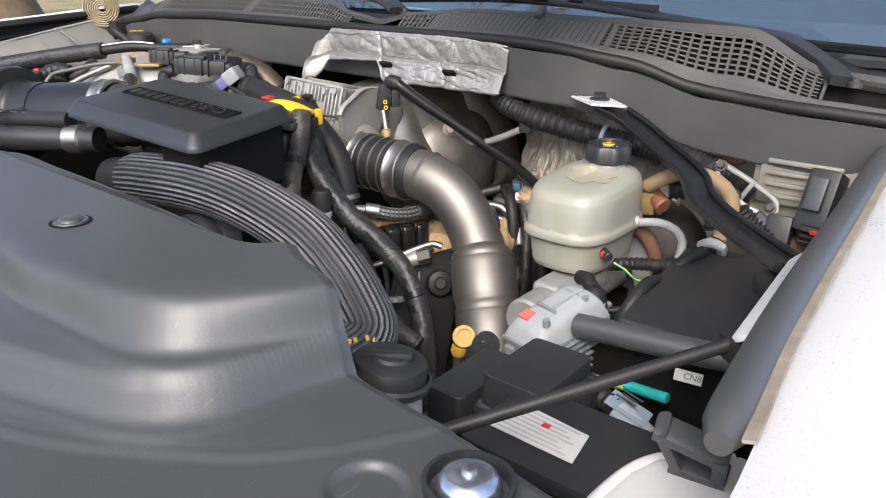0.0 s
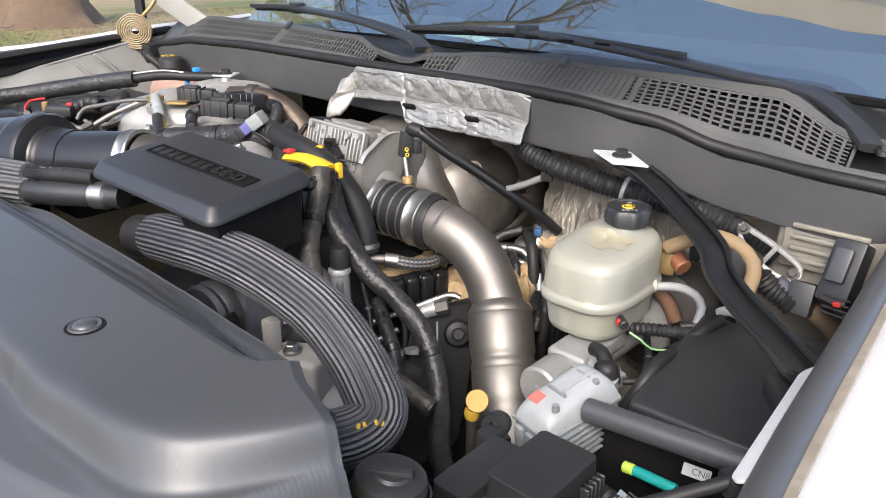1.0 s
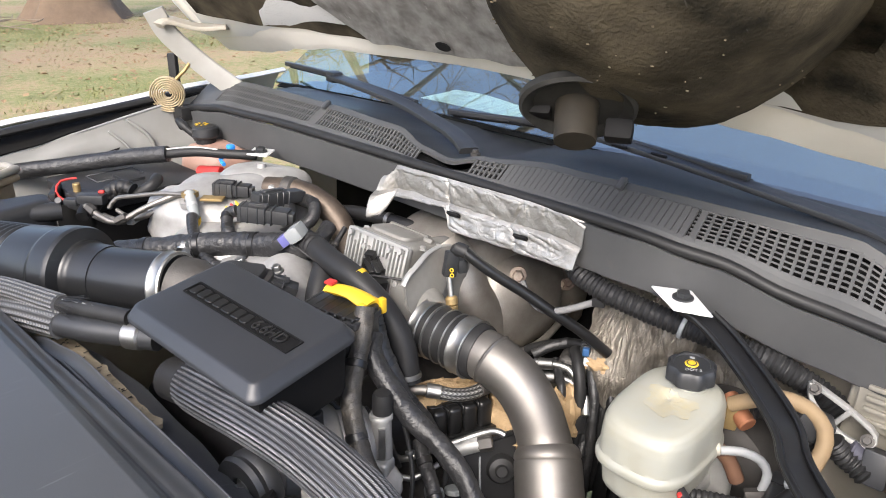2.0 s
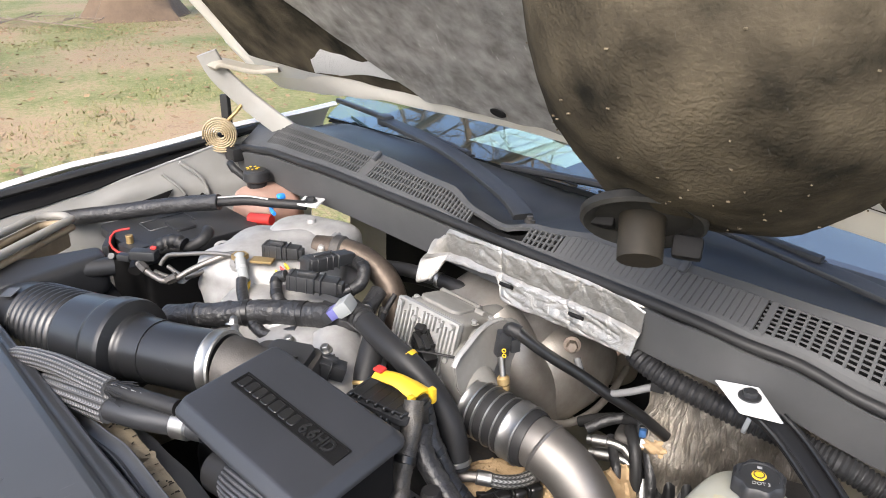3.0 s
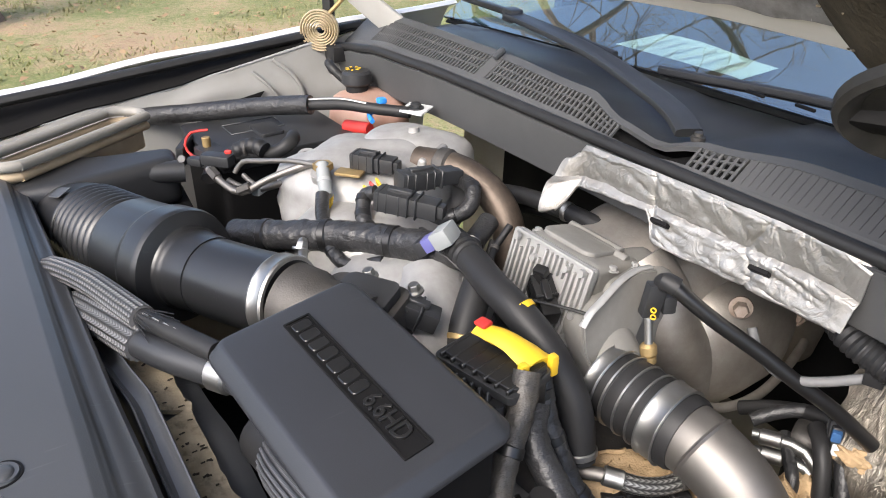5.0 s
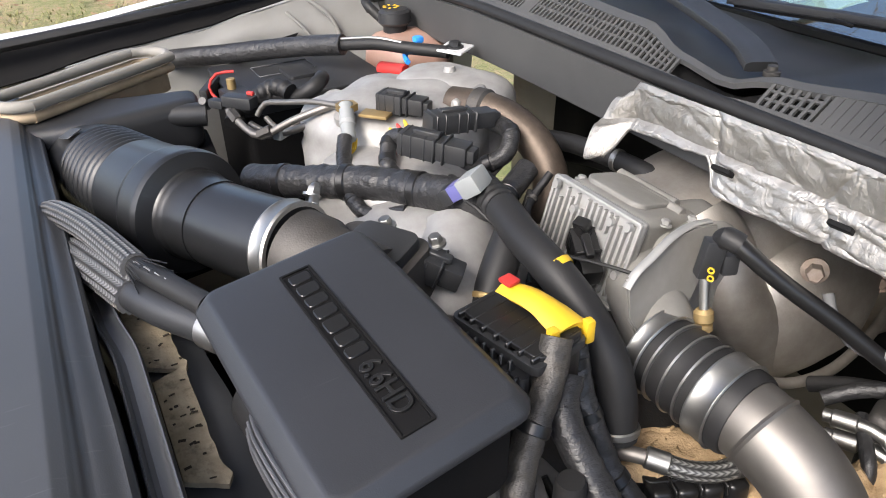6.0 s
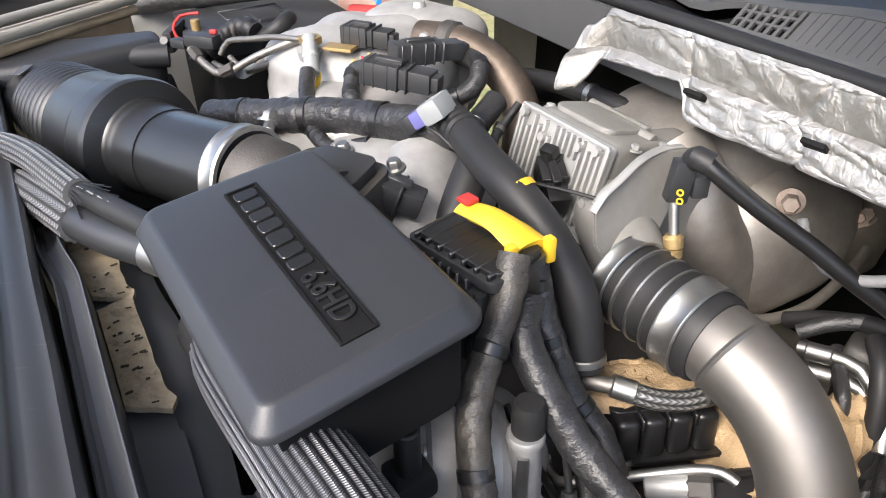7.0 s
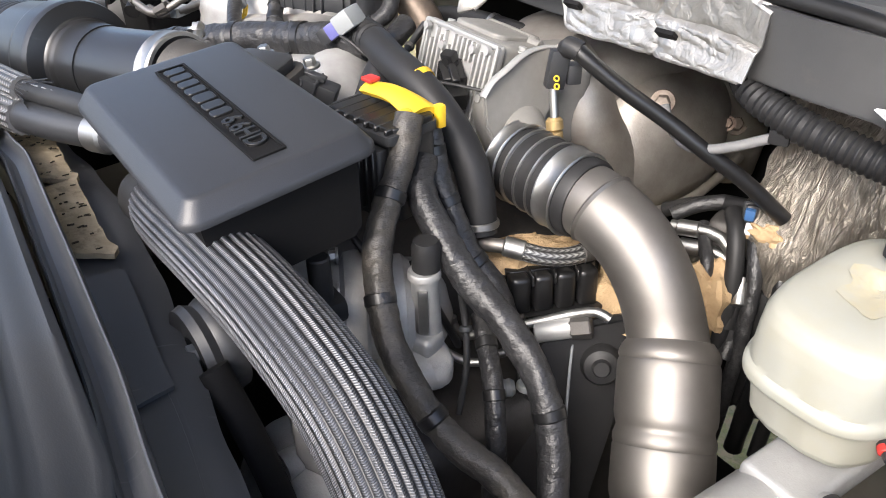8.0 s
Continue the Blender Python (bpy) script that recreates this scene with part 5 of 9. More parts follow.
def build_yellow_connector():
    t = thing("lever_connector", "black engine connector with a yellow locking lever", "connector", (-0.7243, 0.6395, 1.2068))
    m = Matrix.Translation((-0.7261, 0.6330, 1.2504)) @ pose(0, 0, 0, 0, 0, 12)
    part("housing", prism(rounded(-0.046, 0.038, -0.026, 0.024, 0.010), -0.055, 0.028, 0.005, 3, m), GLOSSBLACK, t)
    part("rib", join(*(rbox(-0.730 + (-0.036 + 0.009 * k) * 0.978, 0.626 + (-0.036 + 0.009 * k) * 0.208 - 0.0265, 1.237, 0.003, 0.006, 0.066, 0.0008, 1, rz=12) for k in range(8))), PLASTIC, t, "ribbed side")
    part("shell_rim", prism(rounded(-0.050, 0.040, -0.032, 0.024, 0.007), 0.016, 0.024, 0.002, 2, m), PLASTIC, t, "black outer shell")
    for k in range(7):
        g = rbox(-0.042 + 0.0125 * k, -0.004, 0.0255, 0.0035, 0.052, 0.006, 0.001, 1)
        bmesh.ops.transform(g, matrix=m, verts=g.verts)
        part("top_rib", g, GLOSSBLACK, t)
    part("shell_side", prism(rounded(-0.050, 0.030, -0.036, -0.024, 0.005), -0.050, 0.010, 0.003, 2, m), PLASTIC, t)
    for k in range(9):
        g = rbox(-0.044 + 0.0088 * k, -0.0375, -0.016, 0.0032, 0.005, 0.058, 0.001, 1)
        bmesh.ops.transform(g, matrix=m, verts=g.verts)
        part("shell_rib", g, GLOSSBLACK, t)
    for k in range(4):
        g = rbox(-0.036 + 0.016 * k, -0.026, 0.018, 0.009, 0.010, 0.012, 0.002, 2)
        bmesh.ops.transform(g, matrix=m, verts=g.verts)
        part("latch_boss", g, GLOSSBLACK, t)
    a, b = Vector((-0.7640, 0.6390, 1.2905)), Vector((-0.7010, 0.6560, 1.2830))

    def lever(u, v):
        p = a.lerp(b, u) + Vector((0, 0, 0.006 * math.sin(math.pi * u)))
        w = along([(0, 0.010), (0.3, 0.013), (0.55, 0.013), (0.8, 0.015), (1, 0.017)], u)
        return p + Vector((-0.1 * (v - 0.5) * w, (v - 0.5) * 2 * w, -0.006 * (2 * v - 1) ** 2))

    lv = part("lever", sheet(16, 8, lever, 0.006), YELLOW, t, "yellow locking lever")
    part("lever_foot", rbox(-0.7010, 0.6385, 1.2757, 0.008, 0.008, 0.02, 0.002), YELLOW, lv)
    part("lever_foot", rbox(-0.7000, 0.6700, 1.2730, 0.008, 0.008, 0.02, 0.002), YELLOW, lv)
    part("lever_tip", rbox(-0.7585, 0.6385, 1.2945, 0.013, 0.012, 0.004, 0.002, rz=10), RED, lv, "red tip")
    part("lower_clip", rbox(-0.7158, 0.6152, 1.2186, 0.016, 0.008, 0.014, 0.002, rz=10, ry=30), YELLOW, t, "yellow lower clip")
    part("lower_clip", rbox(-0.6774, 0.6401, 1.2207, 0.008, 0.012, 0.016, 0.002, rz=10), YELLOW, t, "yellow lower clip")


build_yellow_connector()


# ---- electronic box on the charge bridge ----
def build_ecu():
    t = thing("actuator_box", "square cast aluminium actuator box with a finned front", "engine part", (-0.8464, 0.8293, 1.2104))
    m = Matrix.Translation((-0.8390, 0.7825, 1.2475)) @ pose(0, 0, 0, -14, 4, 6) @ Matrix.Diagonal((0.92, 1, 1.06, 1))
    b = rbox(0, 0, -0.002, 0.122, 0.010, 0.086, 0.007, 3)
    bmesh.ops.transform(b, matrix=m, verts=b.verts)
    part("front_plate", b, ALU, t)
    fins = []
    for k in range(15):
        x = -0.0525 + 0.0075 * k
        low = -0.036 if k not in (7, 8, 9, 10) else 0.016
        top = 0.036 - 0.012 * (k in (1, 5)) - 0.006 * (k in (3, 12))
        f = rbox(x, -0.0065, (low + top) / 2, 0.0036, 0.007, top - low, 0.0017, 2)
        bmesh.ops.transform(f, matrix=m, verts=f.verts)
        fins.append(f)
    rim = join(*(rbox(*q, 0.002, 2) for q in ((0, -0.006, 0.0395, 0.120, 0.005, 0.004), (0, -0.006, -0.043, 0.120, 0.005, 0.004), (-0.0595, -0.006, -0.002, 0.004, 0.005, 0.084), (0.0595, -0.006, -0.002, 0.004, 0.005, 0.084))))
    bmesh.ops.transform(rim, matrix=m, verts=rim.verts)
    part("plate_rim", rim, ALU, t, "raised bright rim")
    for f in fins:
        part("fin", f, ALU, t)
    for x, z in ((-0.052, 0.034), (-0.02, 0.022), (0.028, 0.03), (0.054, -0.01), (-0.05, -0.034), (0.05, 0.034)):
        s = lathe([(0, 0.005), (0.004, 0.005), (0.0045, 0), (0, 0)], m @ pose(x, -0.009, z, 90), 14)
        part("boss", s, ALU, t)
    b = rbox(0.004, 0.046, 0.002, 0.112, 0.085, 0.078, 0.012, 4)
    bmesh.ops.transform(b, matrix=m, verts=b.verts)
    part("housing", b, DUSTCAST, t, "dusty cast housing")
    c = prism(rounded(-0.046, 0.034, 0.016, 0.070, 0.014), 0.038, 0.0455, 0.004, 3, m)
    part("top_pad", c, DUSTCAST, t)
    for x0, x1, y in ((-0.052, 0.03, 0.078), (-0.01, 0.05, 0.064)):
        g = rod((x0, y, 0.040), (x1, y, 0.040), 0.006, 14)
        bmesh.ops.transform(g, matrix=m, verts=g.verts)
        part("top_rib", g, DUSTCAST, t, "rounded cast rib")
    g = lathe([(0.0045, 0), (0.010, 0), (0.011, 0.012), (0.0045, 0.012)], m @ pose(0.052, 0.055, 0.012, 0, 90, 0), 18)
    part("ear", g, DUSTCAST, t, "screw ear on the side")
    plug(m @ Vector((0.018, -0.018, -0.008)), (0.9, -0.35, -0.45), (0.050, 0.024, 0.026), GLOSSBLACK, t, "plug")
    plug(m @ Vector((0.002, -0.014, 0.010)), (0.1, -0.3, 0.9), (0.026, 0.018, 0.014), GLOSSBLACK, t, "plug")
    q = lathe([(0, 0.012), (0.007, 0.012), (0.009, 0), (0, 0)], m @ pose(0.004, -0.012, 0.008, 90), 14)
    part("plug_bracket", q, DARK, t)
    for x, y in ((-0.05, 0.02), (0.058, 0.03), (0.058, 0.07)):
        part("screw", hexbolt(m @ Vector((x, y, 0.036)), m @ Vector((x, y, 0.06)), 0.0045, 0.006), ALU, t)


build_ecu()


def build_bridge():
    """The cast neck between the coupling and the box."""
    t = thing("charge_bridge", "dusty cast aluminium charge-air bridge with flanged neck", "engine part", (-0.7634, 0.8300, 1.1601))
    part("neck", lathe([(0, 0), (0.033, 0), (0.0335, 0.03), (0.034, 0.045), (0.034, 0.065), (0.034, 0.09), (0, 0.09)], axis_pose((-0.7296, 0.7842, 1.1988), (-0.8318, 0.8191, 1.2351)), 28), DUSTCAST, t)
    part("web", plate([(-0.745, 0.748, 1.265), (-0.748, 0.772, 1.275), (-0.755, 0.802, 1.284), (-0.763, 0.833, 1.283), (-0.769, 0.863, 1.275), (-0.757, 0.850, 1.250), (-0.735, 0.815, 1.215), (-0.728, 0.785, 1.195), (-0.735, 0.758, 1.200), (-0.742, 0.745, 1.230)], 0.006, 0.0015), DUSTCAST, t, "flat cast web")
    part("body", rbox(-0.8024, 0.8648, 1.2161, 0.085, 0.09, 0.10, 0.02, 4, rz=-20), DUSTCAST, t)
    part("web_edge", tube([(-0.744, 0.746, 1.258), (-0.746, 0.757, 1.269), (-0.749, 0.775, 1.276), (-0.755, 0.802, 1.285), (-0.763, 0.833, 1.284), (-0.769, 0.862, 1.277)], 0.0042, 12, 0.006, flat=0.45), ALU, t, "pale machined edge")
    part("nut", hexbolt((-0.7492, 0.7807, 1.2212), (-0.7521, 0.7679, 1.2492), 0.0075, 0.012), GOLD, t, "brass nut")
    part("stud", rod((-0.7492, 0.7806, 1.2242), (-0.7526, 0.7741, 1.2452), 0.0028), BRIGHT, t)


build_bridge()


def build_sensor():
    t = thing("pressure_sensor", "black sensor plug marked with a yellow code on a brass fitting", "sensor", (-0.7244, 0.8198, 1.2095))
    b = rbox(-0.7227, 0.8159, 1.2766, 0.013, 0.018, 0.036, 0.002, 2, rz=-25, rx=-8)
    part("body", b, PLASTIC, t)
    part("side_clip", rbox(-0.7157, 0.8303, 1.2718, 0.014, 0.014, 0.020, 0.003, 2, rz=-25), PLASTIC, t)
    part("yellow_mark", join(*(lathe([(0.0018, 0), (0.0030, 0), (0.0030, 0.0012), (0.0018, 0.0012)], axis_pose((-0.7135, 0.8083 + 0.001 * k, 1.272 - 0.008 * k), (-0.694, 0.772, 1.275 - 0.008 * k)), 14) for k in range(2))), YELLOW, t)
    part("probe", rod((-0.7207, 0.8110, 1.2595), (-0.7128, 0.8084, 1.2312), 0.0042, 14), BRIGHT, t, "steel probe")
    part("fitting", lathe([(0, 0), (0.0075, 0), (0.0075, 0.006), (0.0055, 0.007), (0.0085, 0.009), (0.0085, 0.017), (0.006, 0.02), (0, 0.02)], axis_pose((-0.7088, 0.8076, 1.2140), (-0.7138, 0.8083, 1.2333)), 16), GOLD, t, "brass fitting")
    t = thing("sensor_conduit", "thick black conduit from the sensor to the firewall", "cable", (-0.6443, 0.8813, 1.1691))
    part("elbow", tube([(-0.7207, 0.8249, 1.2928), (-0.7129, 0.8207, 1.2996), (-0.7030, 0.8249, 1.2965)], 0.0095, 16), RUBBER, t)
    part("conduit", tube([(-0.7070, 0.8228, 1.2986), (-0.6971, 0.8281, 1.2905), (-0.6731, 0.8501, 1.2662), (-0.6408, 0.8831, 1.2357), (-0.6143, 0.9064, 1.2108), (-0.5834, 0.9363, 1.1813), (-0.5525, 0.9660, 1.1446)], 0.0078, 16), GLOSSBLACK, t)
    part("thin_lead", tube([(-0.6756, 0.9181, 1.2325), (-0.6638, 0.9132, 1.2192), (-0.6391, 0.9063, 1.2092), (-0.6143, 0.9064, 1.2108), (-0.5890, 0.9192, 1.2204), (-0.5633, 0.9357, 1.2338), (-0.5479, 0.9455, 1.2359)], 0.005, 12), mat("grey_sleeve", (0.12, 0.12, 0.12), rough=0.6, size=0.03, dust=0.2), t, "grey wrapped lead")
    part("lead_clip", rbox(-0.5592, 0.9366, 1.2372, 0.018, 0.012, 0.016, 0.002, rz=20), RUBBER, t)


build_sensor()


def build_turbo():
    t = thing("exhaust_shell", "stamped heat-tinted steel shell over the turbo piping", "engine part", (-0.6898, 0.9806, 1.0631))

    part("shell", blob(-0.802, 1.032, 1.13, 0.088, 0.116, 0.094, 2.5, 0.05, 31, 56, 32), EXHAUST, t)
    part("upper_shell", blob(-0.865, 1.005, 1.205, 0.105, 0.125, 0.062, 2.6, 0.08, 33, 48, 24, turn=-10), EXHAUST, t, "dusty upper half of the shell")
    part("front_duct", tube([(-0.815, 0.893, 1.250), (-0.785, 0.900, 1.220), (-0.770, 0.908, 1.180), (-0.767, 0.938, 1.135), (-0.772, 0.97, 1.09), (-0.785, 1.0, 1.05)], 0.038, 28, 0.008), EXHAUST, t, "rounded front duct")
    part("rear_duct", tube([(-0.87, 1.08, 1.272), (-0.822, 1.115, 1.236), (-0.788, 1.155, 1.175), (-0.778, 1.18, 1.115), (-0.79, 1.19, 1.05)], 0.046, 28, 0.008), EXHAUST, t, "second curved duct")
    part("seam", tube([(-0.735, 0.915, 1.095), (-0.716, 0.965, 1.078), (-0.708, 1.02, 1.078), (-0.718, 1.09, 1.085), (-0.735, 1.15, 1.09)], 0.006, 10), EXHAUST, t, "folded lower seam")
    part("port_plate", lathe([(0, 0.004), (0.016, 0.004), (0.018, 0.0), (0, 0.0)], axis_pose((-0.742, 0.975, 1.172), (-0.70, 0.92, 1.205)), 24), mat("rusty_port", (0.13, 0.085, 0.06), (0.20, 0.16, 0.13), rough=0.6, metal=0.6, size=0.01, dust=0.2), t, "round rusty port")
    for p, q in (((-0.746, 0.935, 1.150), (-0.71, 0.89, 1.18)), ((-0.734, 0.985, 1.203), (-0.70, 0.94, 1.215)), ((-0.750, 1.150, 1.128), (-0.71, 1.10, 1.165))):
        part("bolt", hexbolt(p, q, 0.0088, 0.018), mat("rusty_bolt", (0.34, 0.29, 0.25), (0.22, 0.15, 0.11), rough=0.6, metal=0.7, size=0.008), t, "rusty flanged bolt")
    # exhaust elbow behind the manifold
    t = thing("crossover_pipe", "brown heat-stained exhaust crossover pipe", "pipe", (-1.0225, 0.8342, 1.1856))
    part("pipe", tube([(-1.1163, 0.7906, 1.2938), (-1.0692, 0.8145, 1.2956), (-1.0366, 0.8337, 1.2831), (-1.0064, 0.8445, 1.2607), (-0.9837, 0.8442, 1.2314), (-0.9701, 0.8324, 1.1872)], 0.021, 20), mat("heat_browned_pipe", (0.12, 0.095, 0.075), (0.06, 0.047, 0.038), rough=0.42, metal=0.7, size=0.02, bump=0.2, mix=0.9, dust=0.12), t)
    part("band", tie((-1.0792, 0.8092, 1.2964), (0.045, 0.02, 0), 0.0235, 0.020), IRON, t, "dull steel band")


build_turbo()


def build_firewall_clutter():
    rust = mat("rust_stained_bolt", (0.26, 0.20, 0.16), (0.16, 0.10, 0.07), rough=0.55, metal=0.6, size=0.006, dust=0.2)
    t = thing("shield_stud", "rusty studs with spacers holding the exhaust shell", "bolt", (-0.6341, 0.9014, 1.1891))
    for p in STUDS:
        q = (p[0] + 0.02, p[1] - 0.03, p[2] + 0.02)
        part("stud", hexbolt(p, q, 0.0065, 0.010), rust, t)
    for k, pts in enumerate(GAP):
        c = thing("thin_cable", "thin black cable in the gap beside the engine", "cable", (pts[1][0], pts[1][1], min(p[2] for p in pts)), group="thin cables")
        part("cable", tube(pts, 0.0042 - 0.0006 * (k % 3), 10, 0.006, shape=wrapped(60 + k, 0.08)), (RUBBER, GLOSSBLACK, RUBBER)[k % 3], c)
        part("clip", tie(pts[1], Vector(pts[2]) - Vector(pts[0]), 0.0058, 0.005), (IRON, PLASTIC)[k % 2], c)


STUDS = [(-0.735, 0.985, 1.202), (-0.728, 1.10, 1.150)]
GAP = [
    [(-0.9255, 0.7987, 1.2768), (-0.9205, 0.7737, 1.2566), (-0.9012, 0.7538, 1.2517), (-0.8828, 0.7508, 1.2325), (-0.8790, 0.7588, 1.1982)],
    [(-0.9446, 0.7880, 1.2513), (-0.9254, 0.7636, 1.2315), (-0.9016, 0.7488, 1.2219), (-0.8788, 0.7437, 1.1879)],
    [(-0.7052, 0.6977, 1.1665), (-0.6904, 0.7039, 1.1305), (-0.6706, 0.6996, 1.0994), (-0.6556, 0.6953, 1.0632)],
    [(-0.3390, 0.8427, 1.0996), (-0.3190, 0.8128, 1.0849), (-0.3041, 0.7780, 1.1001), (-0.2938, 0.7428, 1.0853)],
    [(-0.7350, 0.5900, 1.2050), (-0.7150, 0.5850, 1.1850), (-0.6950, 0.5950, 1.1600), (-0.6850, 0.6150, 1.1300)],
    [(-0.6350, 0.6450, 1.1450), (-0.6200, 0.6400, 1.1150), (-0.6050, 0.6300, 1.0850), (-0.5950, 0.6150, 1.0500)],
    [(-0.6650, 0.7150, 1.0800), (-0.6450, 0.7200, 1.0750), (-0.6250, 0.7100, 1.0500), (-0.6150, 0.6950, 1.0150)],
    [(-0.6900, 0.6300, 1.1500), (-0.6700, 0.6350, 1.1250), (-0.6600, 0.6450, 1.0950), (-0.6600, 0.6600, 1.0600)],
    [(-0.8346, 0.6039, 1.2236), (-0.8173, 0.6163, 1.2100), (-0.7997, 0.6247, 1.1858), (-0.7909, 0.6256, 1.1355)],
]
build_firewall_clutter()


def build_firewall_shade():
    # added black sheet that stands in for the dark gap at the firewall
    t = thing("firewall_shade", "black sheet added before the firewall to darken the gap", "insulation", (-1.07, 1.235, 0.9))
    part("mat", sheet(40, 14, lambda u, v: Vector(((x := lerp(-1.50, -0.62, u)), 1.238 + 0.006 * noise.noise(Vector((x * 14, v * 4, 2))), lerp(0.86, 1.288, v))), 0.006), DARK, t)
    t = thing("heater_pipe", "pair of black heater hoses behind the actuator box", "hose", (-0.99, 0.93, 1.22), group="heater hoses")
    for dy, dz in ((0, 0), (0.035, -0.028)):
        part("hose", tube([(-1.120, 0.905 + dy, 1.225 + dz), (-1.040, 0.915 + dy, 1.242 + dz), (-0.960, 0.925 + dy, 1.246 + dz), (-0.880, 0.940 + dy, 1.240 + dz), (-0.840, 0.960 + dy, 1.228 + dz)], 0.012, 14, 0.01), RUBBER, t)
    part("clamp", tie((-0.965, 0.9245, 1.246), (0.08, 0.012, 0.0), 0.0132, 0.008), BRIGHT, t, "steel hose clamp")


build_firewall_shade()


# ---- the block, covers and parts low in the bay ----
def build_engine():
    t = thing("engine_block", "dusty dark engine block deep in the bay", "engine", (CX, 0.7, 0.64))
    part("block", rbox(-0.87, 0.76, 0.83, 0.56, 0.42, 0.38, 0.03, 3), IRON, t)
    part("valley", blob(-0.8229, 0.7396, 1.0373, 0.12, 0.15, 0.07, 3, 0.1, 2), IRON, t)
    t = thing("intake_manifold", "sand-cast aluminium intake manifold with lumpy runners", "engine part", (-1.0919, 0.7316, 1.1036))
    part("plenum", blob(-1.1717, 0.7502, 1.2378, 0.13, 0.105, 0.068, 2.6, 0.12, 4, 48, 28, 30), CASTGREY, t)
    part("rear_cap", blob(-1.1820, 0.8266, 1.2667, 0.085, 0.055, 0.045, 3, 0.05, 5, turn=28), CASTGREY, t)
    part("end_flange", rbox(-1.1093, 0.8058, 1.2789, 0.012, 0.07, 0.06, 0.008, 3, rz=30, ry=10), CASTGREY, t)
    part("runner", blob(-1.0511, 0.6818, 1.2132, 0.11, 0.07, 0.06, 2.6, 0.1, 6, turn=35), CASTGREY, t)
    part("front_runner", blob(-0.9472, 0.6713, 1.1986, 0.10, 0.065, 0.062, 2.4, 0.06, 7, turn=30), CASTGREY, t)
    part("neck", tube([(-0.9232, 0.6873, 1.2344), (-0.8796, 0.6568, 1.2196), (-0.8457, 0.6252, 1.1944)], 0.04, 24), CASTGREY, t)
    part("top_stud", lathe([(0, 0.012), (0.007, 0.011), (0.009, 0), (0, 0)], pose(-1.1769, 0.8214, 1.3080), 16), CASTGREY, t)
    for p in ((-1.2023, 0.6550, 1.2730), (-1.2530, 0.6916, 1.2739), (-1.1466, 0.6646, 1.2874)):
        part("ear", join(lathe([(0.006, 0), (0.013, 0), (0.013, 0.01), (0.006, 0.01)], pose(*p, 10, 10, 0), 18), hexbolt((p[0], p[1], p[2] - 0.004), (p[0], p[1], p[2] + 0.02), 0.005, 0.006)), CASTGREY, t)
    # front accessory castings
    t = thing("water_pump", "cast aluminium pump housing with a slotted post", "engine part", (-0.6629, 0.5790, 1.0012))
    pm = axis_pose((-0.7192, 0.5157, 1.1221), (-0.6770, 0.6044, 1.1190))
    part("housing", lathe([(0, 0), (0.040, 0), (0.046, 0.006), (0.047, 0.030), (0.043, 0.034), (0.043, 0.052), (0.050, 0.056), (0.052, 0.066), (0.050, 0.072), (0.045, 0.075), (0.046, 0.105), (0.040, 0.112), (0, 0.114)], pm, 36), LITCAST, t)
    part("seam_ring", lathe([(0.044, 0.087), (0.0485, 0.088), (0.0485, 0.091), (0.044, 0.092)], pm, 36), IRON, t, "dark seam")
    for k in range(5):
        a = 0.9 * k + 0.4
        p = pm @ Vector((0.049 * math.cos(a), 0.049 * math.sin(a), 0.052))
        part("bolt", hexbolt(p, pm @ Vector((0.049 * math.cos(a), 0.049 * math.sin(a), 0)), 0.005, 0.008), BRIGHT, t)
    part("snout", blob(-0.7044, 0.6279, 1.0888, 0.045, 0.04, 0.04, 2.8, 0.12, 8), LITCAST, t)
    part("post", join(rod((-0.6421, 0.6171, 1.0950), (-0.6423, 0.6143, 1.1710), 0.0118, 20), rbox(-0.6389, 0.6107, 1.1032, 0.026, 0.026, 0.018, 0.006, 3, rz=20)), ALU, t)
    part("slot", rbox(-0.6335, 0.6069, 1.1380, 0.009, 0.006, 0.044, 0.003, 2, rz=55), BRIGHT, t, "pale recessed slot")
    part("post_collar", lathe([(0, 0.006), (0.0125, 0.006), (0.014, 0.004), (0.014, 0.0), (0, 0)], pose(-0.6422, 0.6144, 1.1669), 20), ALU, t)
    part("foot", blob(-0.6495, 0.6030, 1.0807, 0.04, 0.03, 0.018, 3, 0.1, 9), LITCAST, t)
    part("cap", lathe([(0, 0.026), (0.010, 0.026), (0.012, 0.02), (0.012, 0), (0, 0)], pose(-0.6433, 0.6173, 1.1731), 20), RUBBER, t, "black plug")
    t = thing("compressor", "grey cast compressor bracket under the ribbed hose", "engine part", (-0.5825, 0.4966, 1.0010))
    part("bracket", rbox(-0.5750, 0.4984, 1.1002, 0.055, 0.045, 0.06, 0.008, 3, rz=25), LITCAST, t)
    part("post", rbox(-0.6011, 0.4811, 1.1326, 0.016, 0.016, 0.07, 0.004, 2), LITCAST, t)
    part("body", blob(-0.5962, 0.4955, 1.0214, 0.08, 0.07, 0.07, 2.4, 0.05, 11), LITCAST, t)
    part("bolt", hexbolt((-0.5809, 0.4919, 1.1306), (-0.5820, 0.4896, 1.2033), 0.007, 0.01), BRIGHT, t)
    part("port", lathe([(0, 0), (0.012, 0), (0.012, 0.016), (0.006, 0.018), (0, 0.018)], axis_pose((-0.5926, 0.4741, 1.0871), (-0.5892, 0.4303, 1.0866)), 18), LITCAST, t)
    t = thing("idler_pulley", "black grooved idler pulley in front of the engine", "pulley", (-0.6413, 0.4299, 1.1018))
